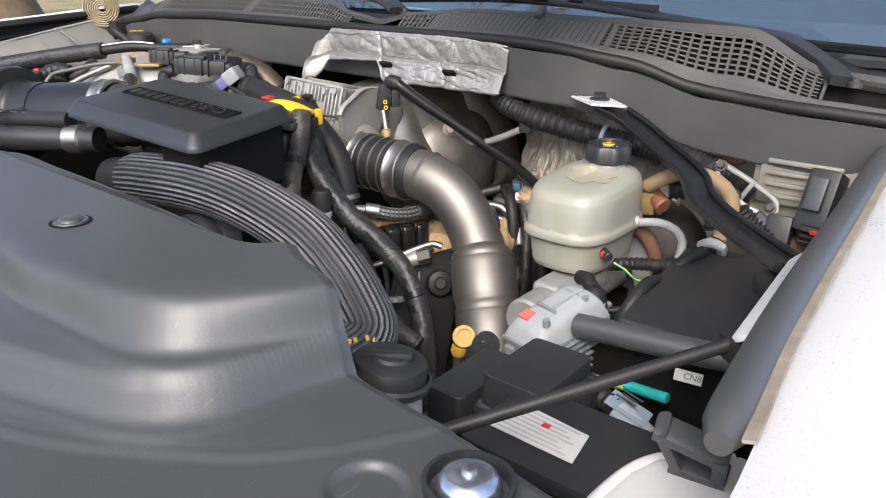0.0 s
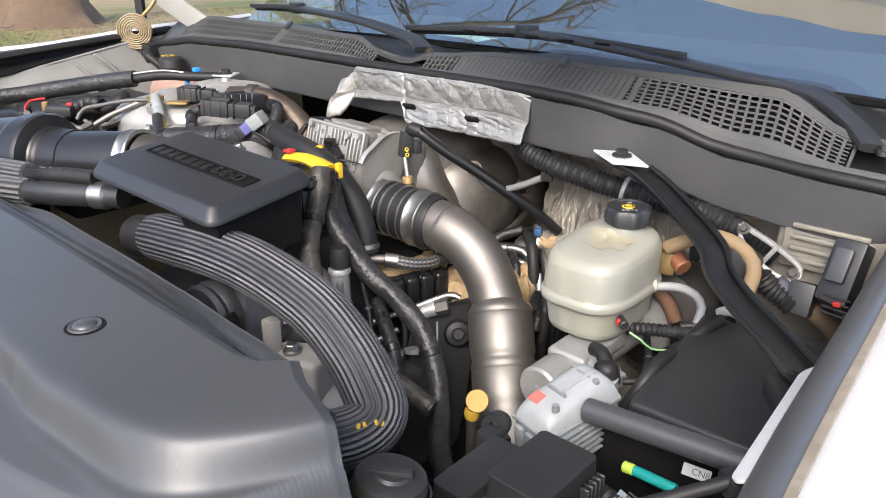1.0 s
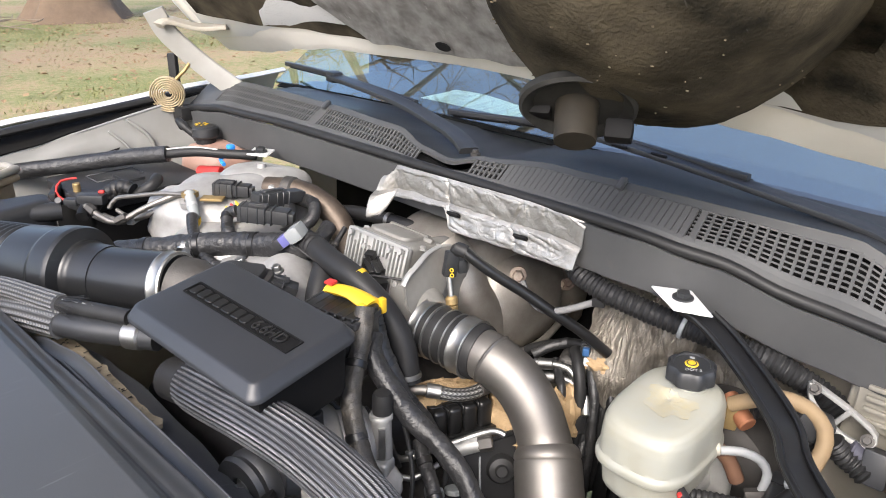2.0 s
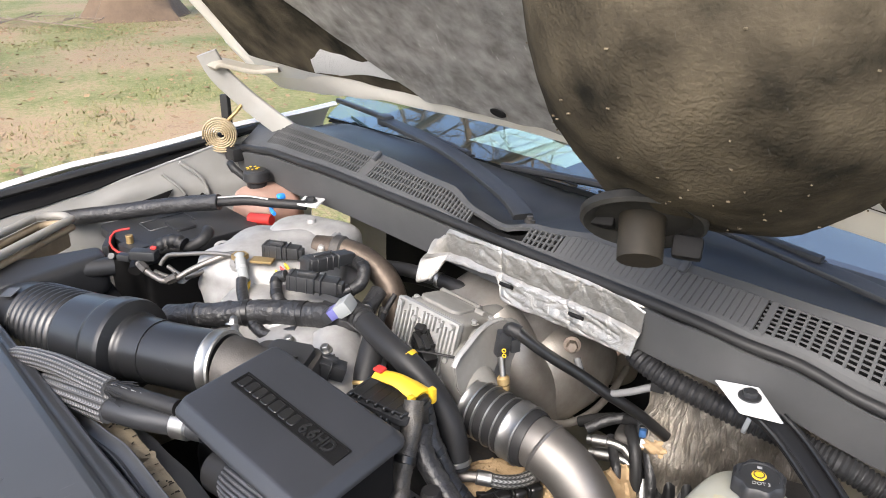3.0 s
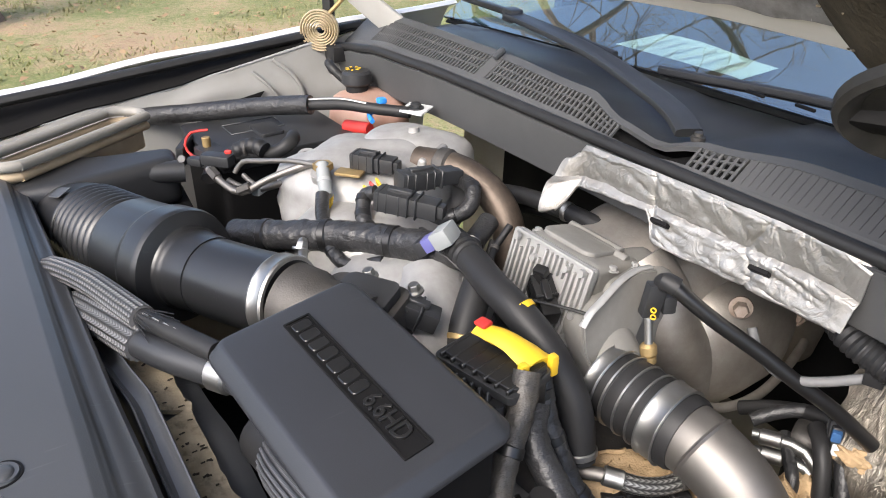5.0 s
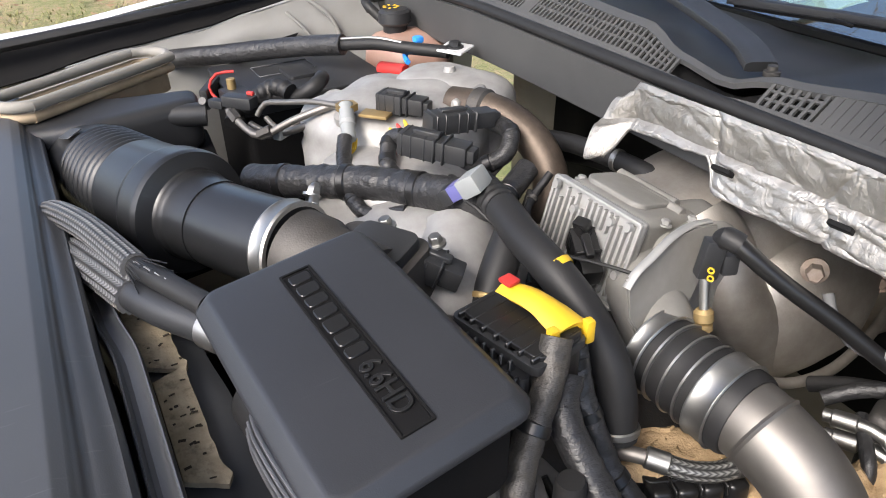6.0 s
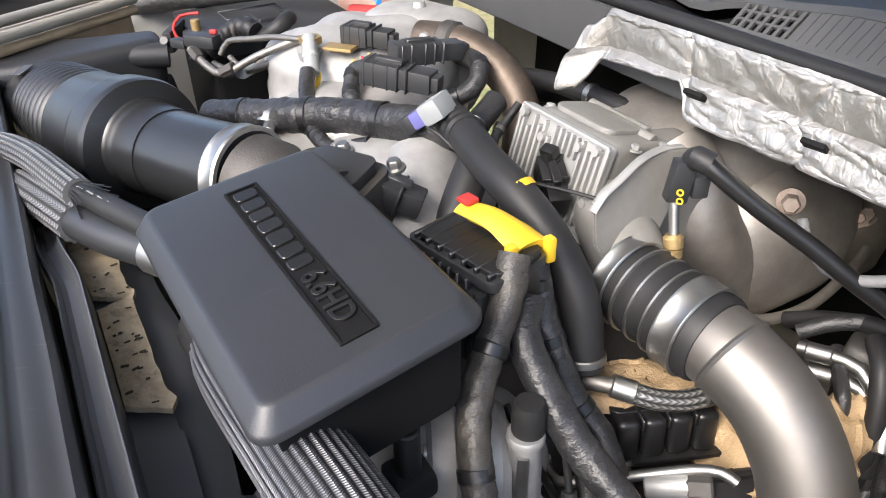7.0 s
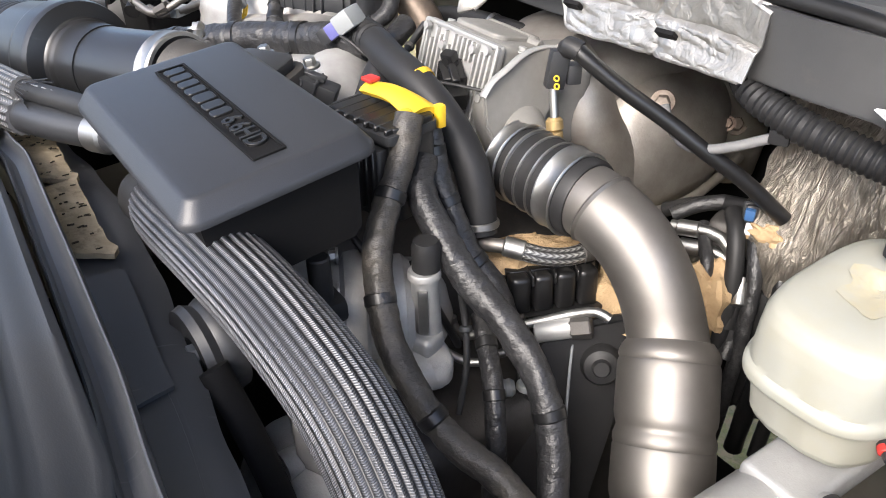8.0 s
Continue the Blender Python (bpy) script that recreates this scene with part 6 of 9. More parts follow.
    part("wheel", lathe([(0, 0), (0.012, 0), (0.014, -0.004), (0.024, -0.002), (0.034, -0.006), (0.036, 0.0), (0.033, 0.006), (0.036, 0.012), (0.034, 0.022), (0, 0.022)], axis_pose((-0.6390, 0.4290, 1.1767), (-0.6473, 0.5106, 1.1787)), 32), PLASTIC, t)
    part("hub", hexbolt((-0.6390, 0.4300, 1.1767), (-0.6385, 0.3885, 1.1761), 0.008, 0.009), BRIGHT, t)
    t = thing("drive_belt", "black drive belt and tensioner arm at the engine front", "belt", (-0.5734, 0.4444, 1.0011))
    part("arm", tube([(-0.6000, 0.4282, 1.1913), (-0.5670, 0.4392, 1.1311), (-0.5398, 0.4477, 1.0507)], 0.011, 12, flat=0.6), DARK, t)
    # valve cover and injector box
    t = thing("valve_cover", "dark valve cover panel with a bolted round boss", "engine cover", (-0.5757, 0.7311, 0.8770))
    part("panel", plate([(-0.5759, 0.8012, 1.0881), (-0.6080, 0.7555, 1.0781), (-0.6279, 0.7252, 1.0648), (-0.6127, 0.6907, 1.0083), (-0.5965, 0.6510, 0.9271), (-0.5697, 0.6506, 0.8768), (-0.5510, 0.7312, 0.8970), (-0.5626, 0.7766, 0.9983)], 0.016, 0.005), RUBBER, t)
    part("boss", lathe([(0, 0.018), (0.007, 0.018), (0.009, 0.014), (0.016, 0.012), (0.019, 0.006), (0.020, 0.0), (0, 0)], axis_pose((-0.5779, 0.7642, 1.0450), (-0.4975, 0.6904, 1.0882)), 28), RUBBER, t, "round rubber boss")
    part("edge_wire", tube([(-0.6030, 0.7506, 1.0718), (-0.5839, 0.7309, 1.0387), (-0.5626, 0.7112, 0.9977), (-0.5367, 0.6912, 0.9470)], 0.0014, 8), GREYPLAST, t, "thin pale edge")
    t = thing("injector_cover", "ribbed black injector wiring cover caked with sand", "engine cover", (-0.6553, 0.7611, 1.0442))
    m = Matrix.Translation((-0.6654, 0.7666, 1.0966)) @ pose(0, 0, 0, -4, 0, 68)
    part("body", prism(rounded(-0.044, 0.046, -0.018, 0.034, 0.008), -0.026, 0.017, 0.005, 3, m), GLOSSBLACK, t)
    for k in range(4):
        b = rbox(-0.033 + 0.0222 * k, -0.015, -0.004, 0.0195, 0.034, 0.040, 0.006, 3)
        bmesh.ops.transform(b, matrix=m, verts=b.verts)
        part("rib", b, GLOSSBLACK, t)
    for k in range(3):
        b = rbox(-0.022 + 0.0222 * k, -0.012, 0.012, 0.003, 0.040, 0.012, 0.001, 1)
        bmesh.ops.transform(b, matrix=m, verts=b.verts)
        part("web", b, GLOSSBLACK, t)
    b = rbox(0, -0.012, -0.024, 0.098, 0.05, 0.005, 0.002, 2)
    bmesh.ops.transform(b, matrix=m, verts=b.verts)
    part("lip", b, GLOSSBLACK, t)

    def crust(u, v):
        x, y = lerp(-0.062, 0.05, u), lerp(-0.012, 0.045, v)
        h = 0.028 + 0.004 * noise.noise(Vector((x * 50, y * 50, 2))) + 0.0035 * math.floor(2.2 * noise.noise(Vector((x * 26, y * 26, 8))))
        return m @ Vector((x + 0.006 * noise.noise(Vector((v * 6, 1, 0))), y + 0.006 * noise.noise(Vector((u * 6, 4, 0))), h - 0.012 * (2 * v - 1) ** 6))

    part("sand_cake", sheet(50, 30, crust, 0.006), SAND, t, "cracked cake of tan sand")
    t = thing("sand_mound", "tan sand lying on the engine beside the pipe", "dirt", (-0.5852, 0.8017, 1.0031))
    part("mound", blob(-0.6049, 0.8367, 1.0607, 0.055, 0.05, 0.045, 2.4, 0.35, 13), SAND, t)
    # braided fuel hose over it
    t = thing("fuel_hose", "short steel-braided fuel hose with crimped ends", "hose", (-0.6606, 0.7399, 1.1254))
    part("tube_end", tube([(-0.6953, 0.7144, 1.1104), (-0.6973, 0.7038, 1.1307), (-0.6835, 0.7067, 1.1427), (-0.6676, 0.7211, 1.1426)], 0.0068, 14), STEEL, t, "bent steel end")
    part("crimp", rod((-0.6706, 0.7180, 1.1437), (-0.6557, 0.7315, 1.1405), 0.0095, 18), BRIGHT, t)
    part("braid", tube([(-0.6577, 0.7294, 1.1405), (-0.6457, 0.7449, 1.1354), (-0.6357, 0.7654, 1.1325), (-0.6306, 0.7857, 1.1338)], 0.0088, 36, 0.004), WIREBRAID, t, "woven steel sleeve")
    part("end_crimp", rod((-0.6317, 0.7786, 1.1337), (-0.6276, 0.7969, 1.1340), 0.0095, 18), IRON, t)
    t = thing("steel_line", "bright bent steel fuel lines beside the valve cover", "pipe", (-0.6378, 0.7023, 1.0505))
    part("upper_line", tube([(-0.6872, 0.6709, 1.0715), (-0.6843, 0.6711, 1.0632), (-0.6684, 0.6703, 1.0609), (-0.6497, 0.6886, 1.0700), (-0.6229, 0.7241, 1.0832), (-0.6010, 0.7495, 1.0953), (-0.5850, 0.7596, 1.1022), (-0.5740, 0.7648, 1.0990)], 0.0046, 14), BRIGHT, t)
    part("lower_line", tube([(-0.6767, 0.6374, 1.0608), (-0.6700, 0.6469, 1.0546), (-0.6544, 0.6596, 1.0463), (-0.6436, 0.6709, 1.0452), (-0.6367, 0.6850, 1.0513), (-0.6298, 0.7012, 1.0575)], 0.0042, 14), BRIGHT, t)
    part("fitting", rod((-0.6209, 0.7192, 1.0739), (-0.5980, 0.7446, 1.0839), 0.010, 16), ALU, t, "alloy sleeve")
    part("hexagon", rod((-0.6000, 0.7425, 1.0829), (-0.5860, 0.7557, 1.0879), 0.0115, 6), IRON, t, "hexagon fitting")
    part("clip_head", lathe([(0, 0), (0.012, 0), (0.012, 0.003), (0.008, 0.006), (0.010, 0.010), (0.008, 0.014), (0.009, 0.018), (0.006, 0.022), (0, 0.022)], axis_pose((-0.6146, 0.6641, 1.0366), (-0.5978, 0.6946, 1.0386)), 18), GREYPLAST, t, "pale ribbed clip")
    part("clip_band", tie((-0.5958, 0.6946, 1.0396), (0.2, -0.2, -0.9), 0.0125, 0.007), GREYPLAST, t, "pale clip band")


build_engine()


# ---- lines and foil behind the pipe ----
def build_rear_lines():
    t = thing("steel_line", "bundle of crimped steel lines at the firewall", "pipe", (-0.600, 0.943, 1.038))
    for dz, dx in ((0, 0), (-0.02, 0.006)):
        part("line", tube([(-0.655 + dx, 0.933, 1.100 + dz), (-0.630 + dx, 0.943, 1.104 + dz), (-0.605 + dx, 0.951, 1.103 + dz), (-0.582 + dx, 0.948, 1.088 + dz)], 0.0065, 14), BRIGHT, t)
        part("crimp", rod((-0.648 + dx, 0.935, 1.101 + dz), (-0.627 + dx, 0.944, 1.104 + dz), 0.0088, 16), BRIGHT, t)
        part("hose", tube([(-0.583 + dx, 0.948, 1.089 + dz), (-0.568 + dx, 0.938, 1.068 + dz), (-0.560 + dx, 0.923, 1.028 + dz)], 0.009, 14), RUBBER, t)
    part("cable", tube([(-0.670, 0.950, 1.100), (-0.651, 0.975, 1.114), (-0.628, 0.995, 1.119), (-0.598, 1.000, 1.107), (-0.572, 0.980, 1.073), (-0.558, 0.945, 1.038), (-0.550, 0.913, 0.998)], 0.008, 12, shape=wrapped(11, 0.1)), TAPE, t, "taped black cable")
    part("bracket", join(rbox(-0.605, 0.980, 1.075, 0.06, 0.04, 0.08, 0.012, 3, rz=20), rbox(-0.575, 0.972, 1.108, 0.03, 0.006, 0.034, 0.003, 2, rx=-30, rz=20)), IRON, t)
    part("bolt", hexbolt((-0.566, 0.966, 1.112), (-0.545, 0.93, 1.14), 0.008, 0.012), BRIGHT, t)
    part("sand", blob(-0.590, 0.928, 1.043, 0.030, 0.03, 0.045, 2.4, 0.45, 15), SAND, t, "caked tan sand")
    part("sand", blob(-0.562, 0.960, 1.125, 0.020, 0.012, 0.010, 2.4, 0.5, 16), SAND, t, "caked tan sand")
    t = thing("hose_cluster", "dusty black hoses and plugs bundled behind the pipe", "hose", (-0.56, 0.95, 0.86))
    part("block", blob(-0.570, 0.985, 0.99, 0.060, 0.045, 0.10, 2.6, 0.25, 44, 40, 28), RUBBER, t, "dusty black block")
    for k, (x, y, r) in enumerate(((-0.575, 0.935, 0.009), (-0.556, 0.942, 0.008), (-0.535, 0.955, 0.010), (-0.515, 0.965, 0.0075), (-0.60, 0.925, 0.007))):
        part("hose", tube([(x - 0.035, y + 0.035, 1.125 - 0.006 * k), (x - 0.012, y + 0.012, 1.118 - 0.006 * k), (x + 0.006, y - 0.004, 1.075), (x + 0.014, y - 0.018, 0.99), (x + 0.012, y - 0.025, 0.88)], r, 12, 0.006, shape=wrapped(70 + k, 0.08)), (RUBBER, TAPE, GLOSSBLACK)[k % 3], t)
    part("upper_hose", tube([(-0.70, 0.975, 1.085), (-0.665, 0.985, 1.105), (-0.62, 0.992, 1.122), (-0.575, 0.99, 1.124), (-0.535, 0.975, 1.105), (-0.512, 0.955, 1.06)], 0.0085, 14, 0.006), RUBBER, t)
    plug((-0.588, 0.966, 1.136), (0.5, -0.6, 0.2), (0.020, 0.014, 0.022), PLASTIC, t)
    part("plug_lock", rbox(-0.583, 0.957, 1.139, 0.010, 0.008, 0.012, 0.002, 2, rz=30), mat("blue_lock", (0.03, 0.09, 0.22), rough=0.4, size=0.02), t, "small blue lock tab")
    part("clip", rbox(-0.577, 0.955, 1.125, 0.012, 0.004, 0.012, 0.0015, 2, rx=-30, rz=25), PALEPLAST, t, "pale clip")
    t = thing("firewall_line", "bundle of crimped steel line ends", "pipe", (-0.58, 0.94, 1.05))
    for dx, dz in ((0, 0), (0.016, 0.012)):
        part("crimp", rod((-0.583 + dx, 0.942, 1.066 + dz), (-0.570 + dx, 0.926, 1.045 + dz), 0.0075, 16), BRIGHT, t)

    def f(u, v):
        x = lerp(-0.60, -0.34, u)
        y = 1.015 + 0.02 * noise.noise(Vector((x * 14, v * 3, 21))) + 0.012 * math.sin(9 * u + 3 * v)
        z = lerp(1.285, along([(-0.60, 1.10), (-0.52, 1.07), (-0.44, 0.98), (-0.34, 0.95)], x), v)
        n = 0.004 * noise.noise(Vector((x * 60, z * 30, 22))) + 0.005 * abs(noise.noise(Vector((x * 75 + 2 * v, v * 1.2, 5))))
        return Vector((x + 0.01 * noise.noise(Vector((u * 3, v * 6, 3))), y - 0.05 * v + n, z))

    t = thing("firewall_foil", "dusty pleated silver foil insulation on the firewall", "insulation", (-0.47, 1.02, 0.95))
    part("foil", sheet(60, 30, lambda u, v: f(0.52 * u, v), 0.003), DULLFOIL, t)
    part("foil", sheet(60, 30, lambda u, v: f(0.48 + 0.52 * u, v) + Vector((0, -0.006, 0.004 * u)), 0.003), DULLFOIL, t, "second overlapping foil sheet")


build_rear_lines()


# ---- foil shield ----
def build_shield():
    a = [(0.0, 1.356, 0.0), (0.18, 1.350, -0.004), (0.5, 1.318, -0.005), (0.56, 1.313, -0.010), (1.0, 1.284, -0.018)]

    def f(u, w):
        # the lower flange runs only along the right half; the left end curls into a hook
        v = w * along([(0.0, 1.0), (0.05, 0.97), (0.11, 0.66), (0.38, 0.60), (0.425, 0.98), (0.46, 1.0), (1.0, 1.0)], u)
        k = max(0, 1 - u / 0.12)
        k = k * k * (3 - 2 * k)
        x = lerp(-0.960, -0.578, u) + 0.006 * v * (1 - 2 * u) + k * (0.035 * (1 - v) ** 3 + 0.020 * v ** 3)
        z = along([(p[0], p[1]) for p in a], v)
        dy = along([(p[0], p[2]) for p in a], v)
        z -= 0.010 * max(0, u - 0.93) / 0.07 * (1 - v) + 0.022 * k * (1 - v) ** 2
        y = lerp(0.902, 0.920, u) + dy - 0.036 * k * v ** 1.3
        n = 0.0020 * noise.noise(Vector((x * 34, v * 6, 7))) + 0.0022 * (1 - abs(noise.noise(Vector((x * 70, v * 12, 9))))) ** 4 + 0.004 * abs(noise.noise(Vector((x * 13 + 3 * v, v * 3, 4)))) + 0.003 * (1 - abs(noise.noise(Vector((x * 22 - 5 * v, v * 4, 14))))) ** 6
        n += 0.006 * max(0, 1 - abs(u - 0.37 - 0.05 * v) / 0.014) * (1 - 0.5 * v) + 0.004 * max(0, 1 - abs(u - 0.72 - 0.02 * math.sin(9 * v)) / 0.010)
        n *= 0.45 * min(1, 6 * v + 0.05, 8 * u + 0.05, 8 * (1 - u) + 0.05)
        return Vector((x, y + n, z + 0.7 * n - 0.006 * k * v))

    t = thing("heat_shield", "crinkled silver foil heat shield clipped under the cowl", "heat shield", (-0.75, 0.89, 1.27))
    part("foil", sheet(150, 50, f, 0.002), FOIL, t)
    # the foil is uncut: black blocks paint the dark inside of the slots
    for p in ((-0.791, 0.895, 1.309), (-0.671, 0.901, 1.306)):
        part("slot_tab", rbox(*p, 0.021, 0.014, 0.005, 0.001, 1, rx=-38, rz=6), DARK, t, "black block painted as a slot with a bent tab")
    part("hem", tube([f(u / 40, 1.0) for u in range(2, 40)], 0.0022, 8, 0.006), FOIL, t, "rolled hem along the lower edge")


build_shield()


# ---- corrugated conduit along the firewall ----
def build_conduit():
    t = thing("corrugated_conduit", "thick black corrugated conduit along the cowl's foot", "cable", (-0.45, 0.95, 1.2))
    part("conduit", tube([(-0.62, 0.955, 1.272), (-0.591, 0.937, 1.264), (-0.548, 0.938, 1.252), (-0.501, 0.946, 1.243), (-0.458, 0.953, 1.237), (-0.405, 0.966, 1.229), (-0.369, 0.969, 1.225), (-0.33, 0.973, 1.220), (-0.28, 0.985, 1.20), (-0.25, 0.99, 1.18)], 0.0145, 18, 0.0014, shape=corrugated(0.0065, 0.075)), RUBBER, t)
    part("hanger", tie((-0.445, 0.955, 1.236), (0.05, 0.01, -0.01), 0.0175, 0.006), GREYPLAST, t)


build_conduit()

# ---- driver's side ----
def build_reservoir():
    t = thing("brake_reservoir", "milky yellowed brake fluid reservoir with a black cap", "reservoir", (-0.387, 0.80, 1.11))
    prof = [(0.0, 1.120, 0.0), (0.08, 1.120, 0.72), (0.12, 1.122, 0.80), (0.2, 1.128, 0.84), (0.42, 1.158, 0.90), (0.47, 1.161, 0.99), (0.49, 1.163, 1.0), (0.53, 1.168, 1.0), (0.55, 1.170, 0.99), (0.58, 1.173, 0.955), (0.68, 1.198, 0.945), (0.75, 1.209, 0.925), (0.81, 1.2165, 0.88), (0.86, 1.2205, 0.82), (0.92, 1.224, 0.66), (0.96, 1.226, 0.40), (1.0, 1.227, 0.0)]
    zz, kk = [(p[0], p[1]) for p in prof], [(p[0], p[2]) for p in prof]

    def shape(u, v):
        a = 2 * math.pi * u
        z, k = along(zz, v), along(kk, v)
        ca, sa = math.cos(a), math.sin(a)
        sq = (abs(ca) ** 3.2 + abs(sa) ** 3.2) ** (-1 / 3.2) * (1 + 0.006 * math.cos(14 * a) * (1 if z < 1.16 or 1.175 < z < 1.205 else 0))
        slope = 0.16 * max(0, z - 1.17) / 0.07
        return Vector((-0.387 + 0.056 * k * ca * sq, 0.807 + 0.079 * k * sa * sq + 0.02 * slope, z + 0.055 * slope * sa * (1 if sa > 0 else 0.7)))

    part("tank", sheet(112, 48, shape, 0), RESERVOIR, t)
    part("neck", lathe([(0.021, 0), (0.021, 0.02), (0.019, 0.022)], pose(-0.381, 0.843, 1.212), 24), RESERVOIR, t)
    bm = bmesh.new()
    ring = []
    for r0, z in ((0.022, 0.0), (0.0265, 0.004), (0.0265, 0.018), (0.0235, 0.022), (0.020, 0.0225), (0.0195, 0.0205), (0.0, 0.0205)):
        if r0 == 0:
            ring.append([bm.verts.new((0, 0, z))])
        else:
            ring.append([bm.verts.new(((r0 * (1 + (0.06 * math.cos(8 * 2 * math.pi * i / 48) if r0 > 0.022 else 0))) * math.cos(2 * math.pi * i / 48), (r0 * (1 + (0.06 * math.cos(8 * 2 * math.pi * i / 48) if r0 > 0.022 else 0))) * math.sin(2 * math.pi * i / 48), z)) for i in range(48)])
    for a, b in zip(ring, ring[1:]):
        for i in range(48):
            j = (i + 1) % 48
            bm.faces.new((a[i], a[j], b[j], b[i]) if len(b) > 1 else (a[i], a[j], b[0]))
    bmesh.ops.recalc_face_normals(bm, faces=bm.faces)
    mcap = pose(-0.381, 0.845, 1.234, 4, 0, 0)
    bmesh.ops.transform(bm, matrix=mcap, verts=bm.verts)
    cap = part("cap", bm, PLASTIC, t, "lobed black screw cap")
    part("cap_mark", lathe([(0, 0.001), (0.007, 0.001), (0.0075, 0.0), (0, 0)], mcap @ pose(-0.001, 0.001, 0.0206), 24), YELLOW, cap, "yellow round symbol")
    part("cap_ring", lathe([(0.0045, 0.0014), (0.0058, 0.0014), (0.0058, 0.0008), (0.0045, 0.0008)], mcap @ pose(-0.001, 0.001, 0.0208), 20), INK, cap)
    for x, w, txt in ((0.0005, 0.0062, "DOT 3"),):
        cu = bpy.data.curves.new("cap_text", "FONT")
        cu.body, cu.size, cu.extrude, cu.align_x = txt, w, 0.0002, "CENTER"
        ob = new("cap_text_curve", cu)
        me = bpy.data.meshes.new_from_object(ob)
        bpy.data.objects.remove(ob)
        bpy.data.curves.remove(cu)
        b2 = bmesh.new()
        b2.from_mesh(me)
        bpy.data.meshes.remove(me)
        bmesh.ops.transform(b2, matrix=mcap @ pose(0.0075, -0.011, 0.0212, 0, 0, 30), verts=b2.verts)
        part("cap_text", b2, LABEL, cap, "pale printed letters")
    part("pictogram", rbox(*(mcap @ Vector((-0.006, 0.0125, 0.0208))), 0.005, 0.004, 0.0006, 0.0002, 1, rz=25), LABEL, cap)
    stain = mat("tan_fluid_stain", (0.285, 0.255, 0.172), (0.265, 0.258, 0.212), rough=0.35, size=0.012, bump=0.05, mix=1.0)

    def patch(u, v):
        a, r = 2 * math.pi * u, 0.025 * v * (1 + 0.75 * noise.noise(Vector((math.cos(2 * math.pi * u) * 1.6, math.sin(2 * math.pi * u) * 1.6, 7))))
        x, y = r * math.cos(a), 0.9 * r * math.sin(a)
        return Vector((-0.380 + x, 0.800 + y, 0.0))

    top = []
    for k in range(24):
        for q in range(24):
            top.append(shape(k / 24, 0.80 + 0.2 * q / 24))

    def lifted(u, v):
        p = patch(u, v)
        z = max((q.z for q in sorted(top, key=lambda q: (q.x - p.x) ** 2 + (q.y - p.y) ** 2)[:3]))
        return Vector((p.x, p.y, z + 0.0006))

    part("fluid_stain", sheet(28, 6, lifted, 0.0003), stain, t, "tan fluid stain on top")
    # level switch with a coloured plug
    sw = part("level_plug", rod((-0.345, 0.772, 1.150), (-0.328, 0.760, 1.147), 0.0055, 14), PLASTIC, t, "black level plug")
    part("red_wire_seal", rod((-0.338, 0.764, 1.149), (-0.334, 0.760, 1.148), 0.0042, 10), RED, sw)
    part("lead", tube([(-0.318, 0.752, 1.146), (-0.305, 0.755, 1.14), (-0.298, 0.77, 1.125), (-0.285, 0.79, 1.12)], 0.0012, 6), mat("green_wire", (0.25, 0.45, 0.2), rough=0.5, size=0.02), sw)


build_reservoir()


def build_master():
    t = thing("master_cylinder", "cast aluminium brake master cylinder under the reservoir", "engine part", (-0.37, 0.75, 1.05))
    part("barrel", lathe([(0, 0), (0.024, 0), (0.027, 0.003), (0.027, 0.05), (0.024, 0.055), (0.024, 0.22), (0, 0.22)], axis_pose((-0.378, 0.668, 1.085), (-0.372, 0.90, 1.09)), 28), ALU, t)
    part("end_stamp", lathe([(0, 0.001), (0.004, 0.001), (0.004, 0), (0, 0)], axis_pose((-0.378, 0.667, 1.088), (-0.378, 0.6, 1.088)), 12), LABEL, t)
    part("saddle", rbox(-0.372, 0.76, 1.105, 0.05, 0.10, 0.022, 0.006, 3), ALU, t)
    part("side_port", rod((-0.372, 0.735, 1.10), (-0.318, 0.725, 1.102), 0.015, 18), ALU, t)
    part("port_nut", rod((-0.32, 0.725, 1.102), (-0.305, 0.722, 1.102), 0.010, 6), ALU, t)
    part("booster_flange", rbox(-0.372, 0.885, 1.095, 0.09, 0.014, 0.07, 0.006, 3), ALU, t)
    t = thing("pressure_switch", "black and white pressure switch with a barcode label", "sensor", (-0.307, 0.685, 1.07))
    part("body", lathe([(0, 0), (0.016, 0), (0.016, 0.035), (0, 0.035)], pose(-0.307, 0.685, 1.092, 8, 0, 0), 22), LABEL, t, "white labelled barrel")
    part("print_bar", join(*(rbox(-0.307 + 0.0162 * math.cos(a), 0.685 + 0.0162 * math.sin(a), 1.108, 0.0012, 0.0008, 0.016, 0, 0, rz=math.degrees(a) + 90) for a in (-1.4 + 0.16 * k for k in range(6)))), INK, t)
    part("boot", lathe([(0, 0.024), (0.008, 0.022), (0.013, 0.016), (0.015, 0.0), (0, 0)], pose(-0.307, 0.688, 1.120, 8, 0, 0), 20), RUBBER, t, "black rubber boot")
    part("tip", tube([(-0.310, 0.69, 1.136), (-0.320, 0.697, 1.143), (-0.333, 0.704, 1.140)], 0.008, 12), RUBBER, t)
    part("pipe", tube([(-0.305, 0.722, 1.102), (-0.285, 0.735, 1.104), (-0.272, 0.745, 1.09), (-0.27, 0.74, 1.05)], 0.004, 12), RUBBER, t, "black brake line")


build_master()


